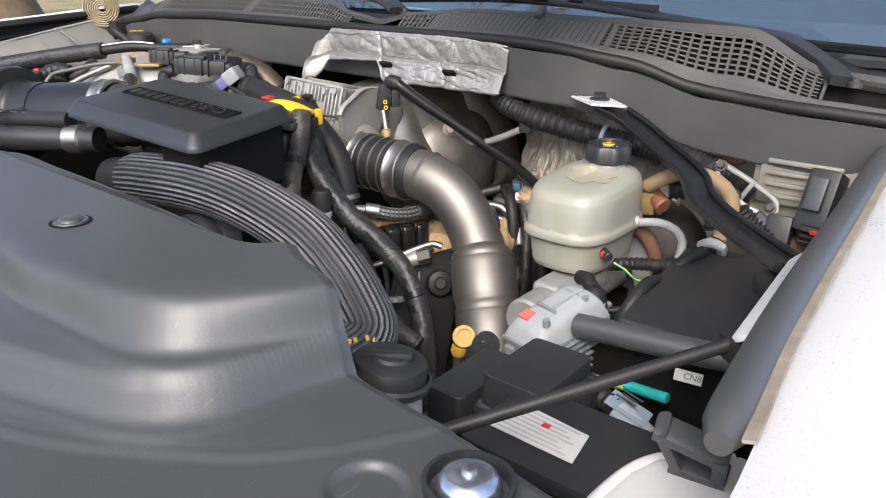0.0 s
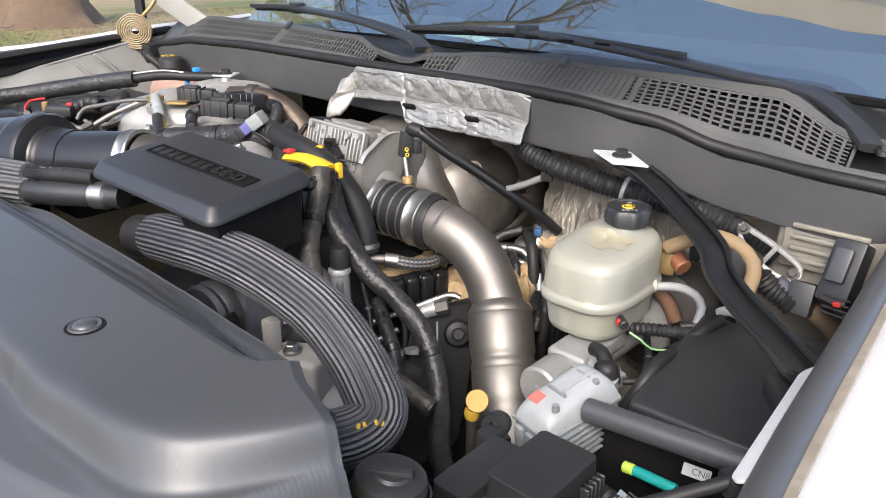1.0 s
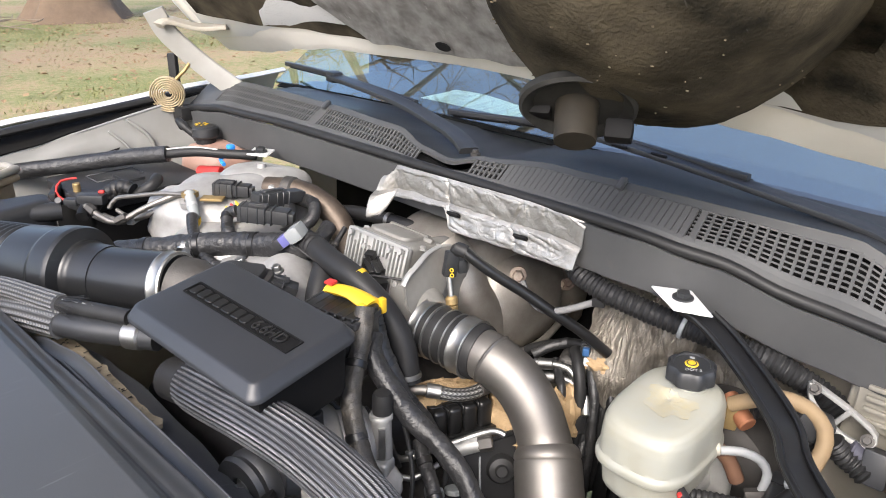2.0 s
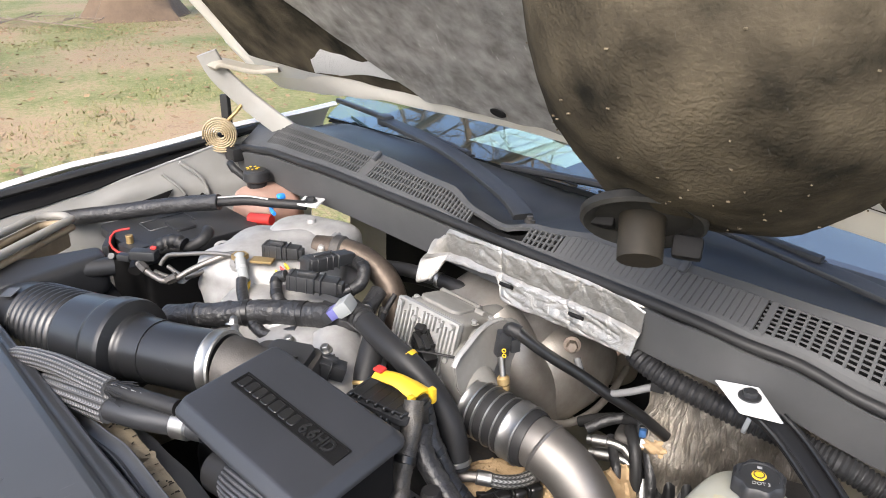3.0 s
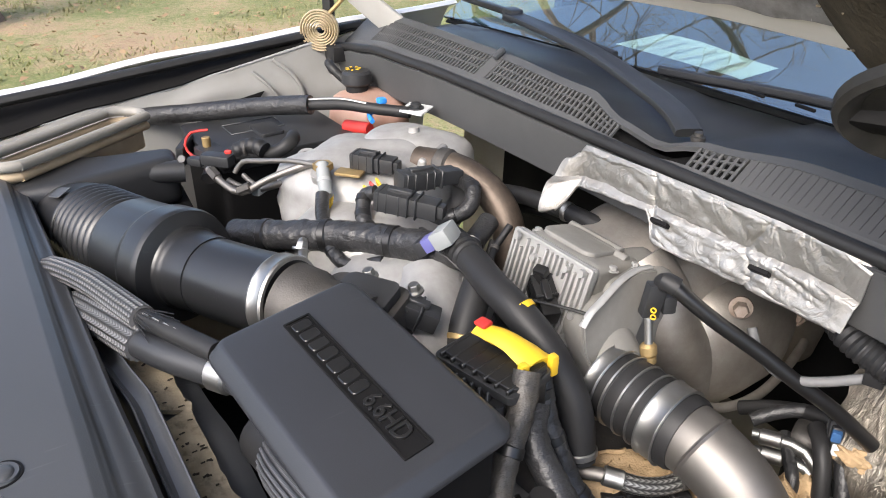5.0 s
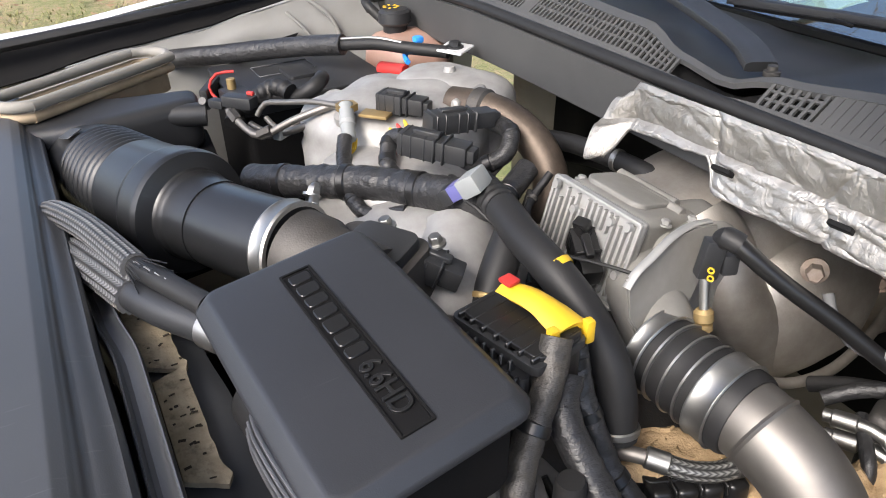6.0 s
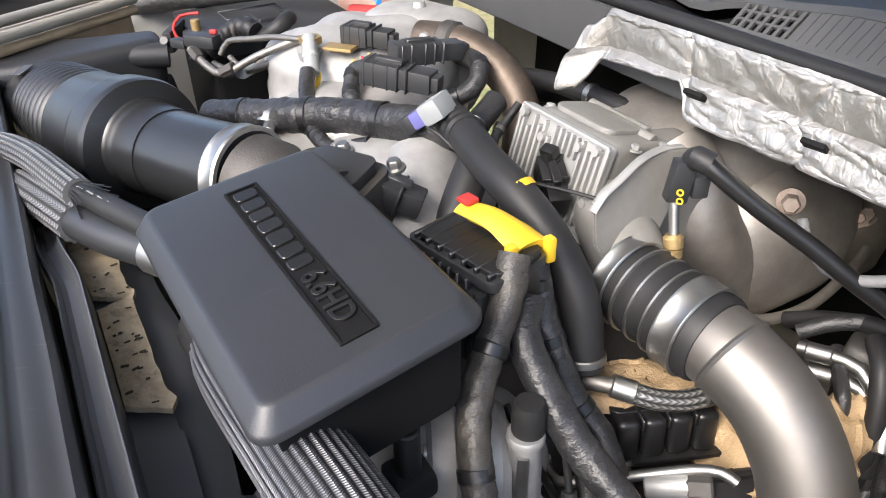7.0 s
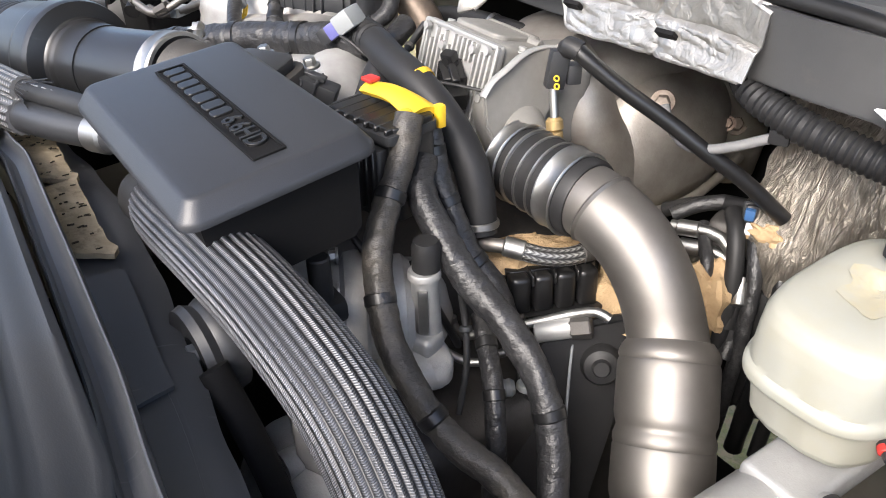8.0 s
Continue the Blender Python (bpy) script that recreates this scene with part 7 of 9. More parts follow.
MODPALE = mat("blue_white_module", (0.29, 0.305, 0.315), (0.22, 0.23, 0.235), rough=0.42, size=0.02, bump=0.08, dust=0.18, dust_color=(0.26, 0.23, 0.19))
MODGREY = mat("blue_grey_module", (0.19, 0.205, 0.215), (0.14, 0.15, 0.155), rough=0.42, size=0.02, bump=0.1, dust=0.16, dust_color=(0.22, 0.20, 0.17))


def build_module():
    t = thing("brake_module", "pale grey electronic brake module with a red sticker", "control unit", (-0.31, 0.6, 1.05))
    m = Matrix.Translation((-0.301, 0.606, 1.112)) @ pose(0, 0, 0, 9, 0, -14) @ Matrix.Diagonal((0.80, 0.90, 1.1, 1))

    def put(name, b, material, parent=t, label=""):
        bmesh.ops.transform(b, matrix=m, verts=b.verts)
        return part(name, b, material, parent, label)

    put("base", rbox(0, 0, -0.005, 0.062, 0.10, 0.045, 0.004, 2), MODGREY)
    cv = put("cover", sheet(24, 20, lambda u, v: Vector((lerp(-0.032, 0.03, u), lerp(-0.05, 0.054, v), 0.017 + 0.026 * (1 - abs(2 * u - 1) ** 4) ** 0.5 * (1 - abs(2 * v - 1) ** 5) ** 0.5 * (0.72 + 0.35 * v))), 0.002), MODPALE, t, "rounded white cover")
    put("sticker", rbox(-0.012, -0.030, 0.0368, 0.015, 0.014, 0.002, 0.0003, 1, rx=6), mat("red_sticker", (0.75, 0.12, 0.10), rough=0.6, size=0.02), cv, "red sticker")
    for k in range(6):
        put("fin", rbox(0.033, -0.004, -0.02 + 0.0065 * k, 0.006, 0.085, 0.003, 0.001, 1), MODGREY)
    for k in range(3):
        put("front_cell", rbox(-0.02 + 0.02 * k, -0.052, -0.004, 0.014, 0.006, 0.03, 0.002, 2), MODGREY)
    put("edge", rbox(0, 0, 0.0165, 0.066, 0.104, 0.004, 0.0015, 2), MODGREY)
    for x, y in ((0.018, 0.028), (-0.02, 0.03), (0.02, -0.03)):
        put("post", lathe([(0, 0.006), (0.004, 0.006), (0.0045, 0), (0, 0)], pose(x, y, 0.0355), 12), MODGREY)
    for k in range(9):
        put("side_rib", rbox(-0.033, -0.040 + 0.010 * k, 0.002, 0.004, 0.003, 0.026, 0.0008, 1), MODGREY)
    for y, w in ((-0.012, 0.03), (0.026, 0.022)):
        put("moulded_rib", rbox(0.0, y, 0.0405, w, 0.003, 0.005, 0.001, 1), MODGREY)
    put("top_ridge", rbox(0.006, 0.012, 0.041, 0.004, 0.05, 0.006, 0.0015, 2), MODPALE)
    put("valve_block", rbox(0, 0.01, -0.05, 0.05, 0.07, 0.05, 0.004, 2), ALU, t, "aluminium valve block")
    part("foot", rbox(-0.31, 0.61, 0.98, 0.03, 0.05, 0.12, 0.005), DARK, t)


build_module()


def build_fusebox():
    t = thing("fuse_box", "black fuse box with a raised scuffed lid", "fuse box", (-0.25, 0.48, 1.05))
    part("lid", prism(rounded(-0.279, -0.222, 0.446, 0.528, 0.006), 1.128, 1.158, 0.004, 3, draft=0.04), PLASTIC, t)
    part("skirt", prism(rounded(-0.283, -0.218, 0.442, 0.532, 0.006), 1.100, 1.130, 0.003, 2), PLASTIC, t)
    part("side_lid", prism(rounded(-0.318, -0.281, 0.425, 0.512, 0.006), 1.10, 1.142, 0.004, 3, draft=0.04), PLASTIC, t, "lower side lid")
    part("lid_rim", prism(rounded(-0.2815, -0.2195, 0.4435, 0.5305, 0.006), 1.1275, 1.1315, 0.0012, 2), COVER, t)
    part("side_rim", prism(rounded(-0.3205, -0.2805, 0.4225, 0.5145, 0.006), 1.110, 1.114, 0.0012, 2), COVER, t)
    part("latch", rbox(-0.218, 0.47, 1.128, 0.012, 0.02, 0.024, 0.003), PLASTIC, t)
    part("latch", rbox(-0.245, 0.442, 1.122, 0.02, 0.012, 0.026, 0.003), PLASTIC, t)
    for k in range(5):
        part("rib", rbox(-0.216, 0.495 + 0.006 * k, 1.130, 0.008, 0.0022, 0.036, 0.0008, 1), PLASTIC, t)
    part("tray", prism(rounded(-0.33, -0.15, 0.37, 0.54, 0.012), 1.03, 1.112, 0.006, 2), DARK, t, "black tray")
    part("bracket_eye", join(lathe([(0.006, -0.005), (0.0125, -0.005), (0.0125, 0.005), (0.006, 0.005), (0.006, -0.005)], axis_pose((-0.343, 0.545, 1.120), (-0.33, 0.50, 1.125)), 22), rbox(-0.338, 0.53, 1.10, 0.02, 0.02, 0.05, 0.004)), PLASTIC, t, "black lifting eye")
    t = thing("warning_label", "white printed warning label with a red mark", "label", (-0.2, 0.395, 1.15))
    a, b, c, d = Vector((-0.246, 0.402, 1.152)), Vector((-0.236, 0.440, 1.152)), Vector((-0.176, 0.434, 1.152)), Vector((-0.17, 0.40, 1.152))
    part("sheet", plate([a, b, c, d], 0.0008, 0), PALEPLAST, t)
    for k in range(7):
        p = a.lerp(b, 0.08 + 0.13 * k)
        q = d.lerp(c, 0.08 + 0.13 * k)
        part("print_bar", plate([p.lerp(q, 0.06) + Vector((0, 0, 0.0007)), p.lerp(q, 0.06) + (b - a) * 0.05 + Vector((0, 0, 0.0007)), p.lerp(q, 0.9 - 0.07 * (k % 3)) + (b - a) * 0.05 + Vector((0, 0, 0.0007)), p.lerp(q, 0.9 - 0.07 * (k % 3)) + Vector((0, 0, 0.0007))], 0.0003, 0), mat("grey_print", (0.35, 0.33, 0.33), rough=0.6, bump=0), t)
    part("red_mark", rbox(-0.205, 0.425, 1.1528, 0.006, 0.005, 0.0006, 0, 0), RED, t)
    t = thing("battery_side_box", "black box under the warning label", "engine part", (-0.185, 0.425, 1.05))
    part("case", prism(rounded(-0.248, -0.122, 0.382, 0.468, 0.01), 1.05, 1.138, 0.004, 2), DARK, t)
    part("lid", prism(rounded(-0.25, -0.12, 0.38, 0.47, 0.01), 1.138, 1.150, 0.004, 2), PLASTIC, t)


build_fusebox()


MUSTARD = mat("mustard_plastic", (0.40, 0.25, 0.03), (0.30, 0.18, 0.025), rough=0.4, size=0.02, dust=0.15, dust_color=(0.2, 0.14, 0.07))


def build_caps():
    t = thing("filler_cap", "round black filler cap with raised grip beside the cover", "cap", (-0.296, 0.378, 1.15))
    part("cap", lathe([(0, 0.022), (0.012, 0.022), (0.014, 0.0195), (0.020, 0.019), (0.0245, 0.016), (0.026, 0.010), (0.026, 0.0), (0, 0)], pose(-0.287, 0.352, 1.196, -6, 6, 0) @ Matrix.Diagonal((1, 1, 0.75, 1)), 36), PLASTIC, t)
    part("grip", rbox(-0.286, 0.351, 1.212, 0.034, 0.007, 0.006, 0.002, 2, rz=35), PLASTIC, t)
    part("ring", lathe([(0.027, 0), (0.029, 0.002), (0.029, 0.006), (0.027, 0.008)], pose(-0.287, 0.352, 1.190, -6, 6, 0), 32), PLASTIC, t)
    part("collar", lathe([(0, 0), (0.022, 0), (0.022, 0.03), (0, 0.03)], pose(-0.286, 0.352, 1.163), 24), PALEPLAST, t, "white collar")
    t = thing("dipstick", "yellow ring-handled oil dipstick", "dipstick", (-0.437, 0.635, 1.0))
    part("ring", lathe([(0.0085, -0.005), (0.0125, -0.005), (0.0135, 0), (0.0125, 0.005), (0.0085, 0.005), (0.0085, -0.005)], axis_pose((-0.436, 0.634, 1.062), (-0.40, 0.59, 1.10)), 26), MUSTARD, t)
    part("web", lathe([(0, -0.0015), (0.009, -0.0015), (0.009, 0.0015), (0, 0.0015)], axis_pose((-0.436, 0.634, 1.062), (-0.40, 0.59, 1.10)), 24), MUSTARD, t)
    part("collar", lathe([(0, 0.012), (0.008, 0.011), (0.0095, 0.006), (0.008, 0), (0, 0)], pose(-0.440, 0.630, 1.040), 18), MUSTARD, t)
    part("tube", rod((-0.441, 0.63, 0.9), (-0.440, 0.63, 1.042), 0.006), IRON, t)
    t = thing("pull_handle", "black plastic loop handle by the dipstick", "handle", (-0.395, 0.61, 1.0))
    part("loop", lathe([(0.0075, -0.004), (0.0135, -0.004), (0.0135, 0.004), (0.0075, 0.004), (0.0075, -0.004)], axis_pose((-0.388, 0.612, 1.066), (-0.36, 0.56, 1.08)), 22, 1.0), PLASTIC, t)
    part("stem", rbox(-0.385, 0.605, 1.035, 0.03, 0.02, 0.05, 0.004, rz=-20), PLASTIC, t)


build_caps()


def build_battery():
    t = thing("battery_cover", "flat scuffed black battery cover with a round front bar", "battery", (-0.17, 0.74, 1.03))
    part("top", prism([(-0.256, 0.638), (-0.165, 0.640), (-0.076, 0.645), (-0.074, 0.858), (-0.18, 0.866), (-0.281, 0.868)], 1.112, 1.141, 0.006, 3), PLASTIC, t, "scuffed flat top")
    part("body", prism(rounded(-0.25, -0.085, 0.645, 0.845, 0.012), 0.98, 1.114, 0.004, 2), DARK, t)
    part("rear_strip", prism(rounded(-0.285, -0.075, 0.870, 0.892, 0.006), 1.09, 1.138, 0.004, 2), PLASTIC, t)
    part("front_bar", rod((-0.278, 0.597, 1.142), (-0.128, 0.606, 1.152), 0.0115, 20), COVER, t, "smooth round bar")
    part("front_wall", rbox(-0.20, 0.635, 1.07, 0.16, 0.012, 0.09, 0.004, rz=8), DARK, t)
    tag = part("tag", rbox(-0.170, 0.603, 1.124, 0.024, 0.0012, 0.0105, 0.0003, 1, rz=8, rx=-30), LABEL, t, "white code tag")
    cu = bpy.data.curves.new("tag_text", "FONT")
    cu.body, cu.size, cu.extrude, cu.align_x, cu.align_y = "CN8", 0.0078, 0.0002, "LEFT", "CENTER"
    ob = new("tag_curve", cu)
    me = bpy.data.meshes.new_from_object(ob)
    bpy.data.objects.remove(ob)
    bpy.data.curves.remove(cu)
    b2 = bmesh.new()
    b2.from_mesh(me)
    bpy.data.meshes.remove(me)
    bmesh.ops.transform(b2, matrix=Matrix.Translation((-0.170, 0.603, 1.124)) @ pose(0, 0, 0, 60, 0, 8) @ pose(-0.004, 0, 0.001), verts=b2.verts)
    part("tag_text", b2, INK, tag, "printed code")
    part("tag_patch", rbox(-0.178, 0.6012, 1.1238, 0.005, 0.0008, 0.006, 0, 0, rz=8, rx=-30), mat("grey_patch", (0.3, 0.3, 0.3), rough=0.6, bump=0), tag)
    t = thing("teal_connector", "teal and green plastic connector below the battery bar", "connector", (-0.23, 0.64, 1.03))
    part("body", rod((-0.230, 0.612, 1.089), (-0.187, 0.608, 1.093), 0.0052, 14), mat("teal_plastic", (0.01, 0.30, 0.28), rough=0.4, size=0.03), t)
    part("tip", rod((-0.241, 0.612, 1.088), (-0.230, 0.612, 1.089), 0.0056, 12), mat("lime_plastic", (0.45, 0.62, 0.08), rough=0.4, size=0.03), t, "lime tip")
    t = thing("tagged_cable", "corrugated cable wrapped with a printed silver label", "cable", (-0.19, 0.515, 1.09))
    part("cable", tube([(-0.235, 0.535, 1.12), (-0.212, 0.523, 1.132), (-0.19, 0.515, 1.129), (-0.16, 0.503, 1.12), (-0.13, 0.49, 1.10)], 0.008, 16, 0.0014, shape=corrugated(0.006, 0.1)), RUBBER, t)
    part("label", rod((-0.194, 0.516, 1.130), (-0.165, 0.505, 1.122), 0.0115, 20), mat("silver_label", (0.34, 0.38, 0.42), (0.28, 0.31, 0.34), rough=0.4, metal=0.2, size=0.02), t, "pale blue-grey label")
    part("flag", plate([(-0.205, 0.531, 1.139), (-0.169, 0.525, 1.133), (-0.166, 0.500, 1.135), (-0.202, 0.505, 1.141)], 0.001, 0.0003), mat("blue_grey_label", (0.24, 0.29, 0.34), (0.20, 0.24, 0.28), rough=0.4, size=0.02, bump=0.02), t, "blue-grey printed label")
    t.location += Vector((0.003, -0.003, -0.004))
    for k in range(3):
        part("print_bar", rbox(-0.184 - 0.0006 * k, 0.5225 - 0.0055 * k, 1.1385 + 0.0005 * k, 0.018 - 0.004 * (k % 2), 0.0018, 0.0008, 0, 0, rz=-9, ry=9), INK, t)


build_battery()


# ---- braces, tabs and the support rod ----
def bar(pts, w, h, material, up=(0, 0, 1)):
    """A pressed channel along a curve: a flat, round-edged section."""
    def section(s, a):
        c, q = abs(math.cos(a)), abs(math.sin(a))
        return 1 / max((c ** 5 + q ** 5) ** 0.2, 1e-6)
    return tube(pts, w / 2, 20, 0.008, shape=section, flat=h / w, up=up)


def build_braces():
    t = thing("fender_brace", "black pressed steel brace from cowl to fender", "brace", (-0.29, 0.83, 1.15), group="bay braces")
    mid = [(-0.432, 0.915, 1.284), (-0.405, 0.912, 1.277), (-0.372, 0.902, 1.265), (-0.315, 0.868, 1.246), (-0.266, 0.822, 1.236), (-0.243, 0.790, 1.224), (-0.200, 0.742, 1.220), (-0.150, 0.690, 1.220), (-0.108, 0.630, 1.230)]
    part("bar", bar(mid, 0.033, 0.010, None), GLOSSBLACK, t)
    mid = [Vector(p) + Vector((0, 0, 0.005)) for p in mid[1:]]
    for k in (-1, 1):
        part("edge_flange", tube([p + Vector((0.0070, 0.0125, 0.001)) * k for p in mid], 0.0035, 10), GLOSSBLACK, t, "turned-up glossy edge")
    part("top_plate", plate([(-0.481, 0.921, 1.291), (-0.437, 0.944, 1.291), (-0.387, 0.898, 1.291), (-0.429, 0.881, 1.291)], 0.003, 0.0012), WHITE, t, "white painted plate")
    part("bolt", hexbolt((-0.435, 0.916, 1.2925), (-0.435, 0.916, 1.32), 0.0085, 0.009), PLASTIC, t)
    part("foot", rbox(-0.105, 0.625, 1.215, 0.05, 0.05, 0.02, 0.005, rz=35), RUBBER, t)
    t = thing("white_tab", "white painted metal tab beside the rubber rail", "bracket", (-0.097, 0.54, 1.15))
    part("tab", prism([(x, y) for x, y in rounded(-0.0095, 0.0095, -0.075, 0.075, 0.009)], -0.0015, 0.0015, 0.001, 2, Matrix.Translation((-0.096, 0.532, 1.250)) @ pose(0, 0, 0, 4, -38, 0)), WHITE, t)
    part("stem", rbox(-0.086, 0.54, 1.19, 0.005, 0.10, 0.10, 0.002), DARK, t)
    t = thing("support_rod", "thin black steel support rod across the corner", "rod", (-0.15, 0.42, 1.2))
    part("rod", rod((-0.262, 0.300, 1.172), (-0.098, 0.468, 1.238), 0.0046, 16), RUBBER, t)
    part("end", join(rbox(-0.098, 0.470, 1.233, 0.02, 0.02, 0.016, 0.004, rz=50)), RUBBER, t)
    t = thing("corner_bracket", "dark plastic corner bracket with a window", "bracket", (-0.11, 0.43, 1.12))
    frame_pts = [(-0.119, 0.428, 1.193), (-0.085, 0.434, 1.186), (-0.087, 0.444, 1.164), (-0.111, 0.440, 1.166)]
    sides = []
    for k in range(4):
        p, q = Vector(frame_pts[k]), Vector(frame_pts[(k + 1) % 4])
        e = (q - p).normalized() * 0.005
        sides.append(bar([p - e, p.lerp(q, 0.5), q + e], 0.009, 0.020, None, up=(-0.2, 1, 0.25)))
    part("frame", join(*sides), COVER, t, "moulded frame with a window")
    t.location += Vector((-0.002, -0.004, -0.006))
    t = thing("inner_corner", "white painted inner corner panel under the rail", "car panel", (-0.09, 0.41, 1.08))
    part("panel", prism([(-0.141, 0.345), (-0.06, 0.33), (-0.045, 0.48), (-0.088, 0.478), (-0.118, 0.455), (-0.131, 0.440), (-0.139, 0.415), (-0.142, 0.380)], 1.08, 1.155, 0.010, 3), WHITE, t)
    part("lip", tube([(-0.141, 0.350, 1.150), (-0.142, 0.380, 1.151), (-0.139, 0.414, 1.151), (-0.131, 0.438, 1.151), (-0.118, 0.452, 1.151), (-0.09, 0.474, 1.150)], 0.0045, 10, 0.006), WHITE, t, "rolled white edge")


build_braces()


# ---- control unit, hoses and valves in the rear corner ----
APRON = mat("dusty_grey_apron_paint", (0.27, 0.268, 0.258), (0.20, 0.195, 0.182), rough=0.4, size=0.1, bump=0.05, dust=0.22, dust_color=(0.22, 0.18, 0.135), spec=0.35)
UNITCASE = mat("dusty_unit_case", (0.24, 0.225, 0.19), (0.15, 0.135, 0.11), rough=0.5, metal=0.3, size=0.03, bump=0.15, dust=0.3, dust_color=(0.22, 0.17, 0.11))


def build_corner():
    t = thing("control_unit", "aluminium engine control unit with ribs and black plug", "control unit", (-0.18, 0.99, 1.12))
    part("case", rbox(-0.178, 1.005, 1.203, 0.150, 0.03, 0.105, 0.006, 3, rx=-6), UNITCASE, t, "dusty metal case")
    part("panel", rbox(-0.185, 0.986, 1.212, 0.115, 0.012, 0.065, 0.004, 2, rx=-6), UNITCASE, t)
    for k in range(4):
        part("rib", rbox(-0.190, 0.977, 1.192 + 0.014 * k, 0.085, 0.006, 0.006, 0.002, 2, rx=-6), UNITCASE, t)
    for x in (-0.24, -0.12):
        part("screw", hexbolt((x, 0.988, 1.245), (x, 0.95, 1.25), 0.005, 0.006), BRIGHT, t)
    pl = part("plug", rbox(-0.162, 0.955, 1.198, 0.036, 0.034, 0.075, 0.005, 2, rx=-24, rz=-8), PLASTIC, t, "large black plug")
    part("plug_latch", rbox(-0.165, 0.938, 1.212, 0.02, 0.01, 0.04, 0.003, 2, rx=-24, rz=-8), COVER, pl)
    for k in range(4):
        part("plug_rib", rbox(-0.158, 0.930, 1.176 - 0.007 * k, 0.03, 0.012, 0.003, 0.001, 1, rx=-24, rz=-8), PLASTIC, pl)
    part("red_lock", rbox(-0.157, 0.924, 1.171, 0.009, 0.006, 0.006, 0.001, 1), RED, pl, "red lock")
    part("lower_plug", rbox(-0.20, 0.95, 1.155, 0.03, 0.03, 0.04, 0.004, 2, rx=-20), PLASTIC, t)
    t = thing("alloy_bracket", "ribbed cast alloy bracket with a rounded eye", "bracket", (-0.24, 0.95, 1.15))
    loop = [(-0.283, 0.946, 1.230), (-0.262, 0.953, 1.219), (-0.235, 0.959, 1.204), (-0.211, 0.962, 1.187), (-0.214, 0.957, 1.172), (-0.238, 0.952, 1.176), (-0.262, 0.947, 1.192), (-0.280, 0.943, 1.214), (-0.283, 0.946, 1.230)]
    part("frame", bar(loop, 0.010, 0.006, None), ALU, t)
    part("cross_web", rbox(-0.246, 0.952, 1.197, 0.006, 0.006, 0.03, 0.002, ry=30), ALU, t)
    for p in ((-0.277, 0.942, 1.226), (-0.216, 0.955, 1.180)):
        part("bolt", hexbolt(p, (p[0], p[1] - 0.03, p[2] + 0.02), 0.005, 0.006), IRON, t)
    t = thing("black_relay", "black electric relay box with a ribbed lead", "connector", (-0.26, 0.94, 1.15))
    part("box", rbox(-0.268, 0.925, 1.192, 0.04, 0.03, 0.03, 0.004, 2, rz=25, ry=20), PLASTIC, t)
    part("ribbed_lead", tube([(-0.245, 0.93, 1.178), (-0.235, 0.935, 1.165), (-0.222, 0.94, 1.155), (-0.205, 0.94, 1.145)], 0.012, 16, 0.0016, shape=corrugated(0.007, 0.12)), RUBBER, t)
    t = thing("taped_lead", "taped lead with purple-banded plug", "cable", (-0.2, 0.95, 1.1))
    part("plug", rod((-0.232, 0.945, 1.168), (-0.205, 0.955, 1.148), 0.013, 18), mat("slate_plastic", (0.06, 0.06, 0.08), rough=0.45, size=0.03, dust=0.2), t)
    part("lead", tube([(-0.207, 0.954, 1.150), (-0.185, 0.965, 1.135), (-0.165, 0.98, 1.115), (-0.15, 0.99, 1.08)], 0.0135, 16, shape=wrapped(31, 0.12)), mat("brown_tape", (0.16, 0.11, 0.07), (0.08, 0.06, 0.045), rough=0.8, size=0.02, dust=0.3), t, "brown dusty tape")
    t = thing("grommet", "tan rubber firewall grommet with a bolt", "grommet", (-0.295, 1.06, 1.2))
    part("disc", lathe([(0, 0.03), (0.006, 0.03), (0.008, 0.02), (0.018, 0.016), (0.022, 0.01), (0.031, 0.008), (0.034, 0.0), (0, 0)], axis_pose((-0.297, 1.045, 1.238), (-0.294, 0.98, 1.242)), 30), mat("tan_rubber", (0.42, 0.28, 0.14), (0.30, 0.19, 0.09), rough=0.7, size=0.03), t)
    part("bolt", hexbolt((-0.296, 1.012, 1.240), (-0.295, 0.97, 1.243), 0.006, 0.01), GOLD, t)
    t = thing("tan_hose", "tan rubber vacuum hose looping past the brace", "hose", (-0.28, 0.91, 1.15))
    part("hose", tube([(-0.345, 0.885, 1.200), (-0.321, 0.888, 1.216), (-0.300, 0.902, 1.222), (-0.273, 0.916, 1.214), (-0.252, 0.917, 1.196), (-0.247, 0.906, 1.174), (-0.252, 0.89, 1.15)], 0.0090, 18), mat("tan_hose_rubber", (0.22, 0.155, 0.085), (0.15, 0.105, 0.06), rough=0.65, size=0.04, dust=0.15), t)
    part("ribbed_core", tube([(-0.325, 0.905, 1.195), (-0.30, 0.915, 1.196), (-0.275, 0.925, 1.18), (-0.268, 0.92, 1.15)], 0.012, 16, 0.0016, shape=corrugated(0.007, 0.1)), RUBBER, t)
    t = thing("brake_valve", "small brass and copper brake valve with pale lines", "engine part", (-0.34, 0.88, 1.1))
    part("block", rbox(-0.352, 0.905, 1.175, 0.022, 0.03, 0.03, 0.004, 2, rz=20), GOLD, t)
    part("clamp", join(rbox(-0.345, 0.905, 1.182, 0.03, 0.012, 0.008, 0.002, rz=35), rbox(-0.338, 0.91, 1.172, 0.008, 0.012, 0.026, 0.002, rz=35)), ALU, t, "alloy clamp")
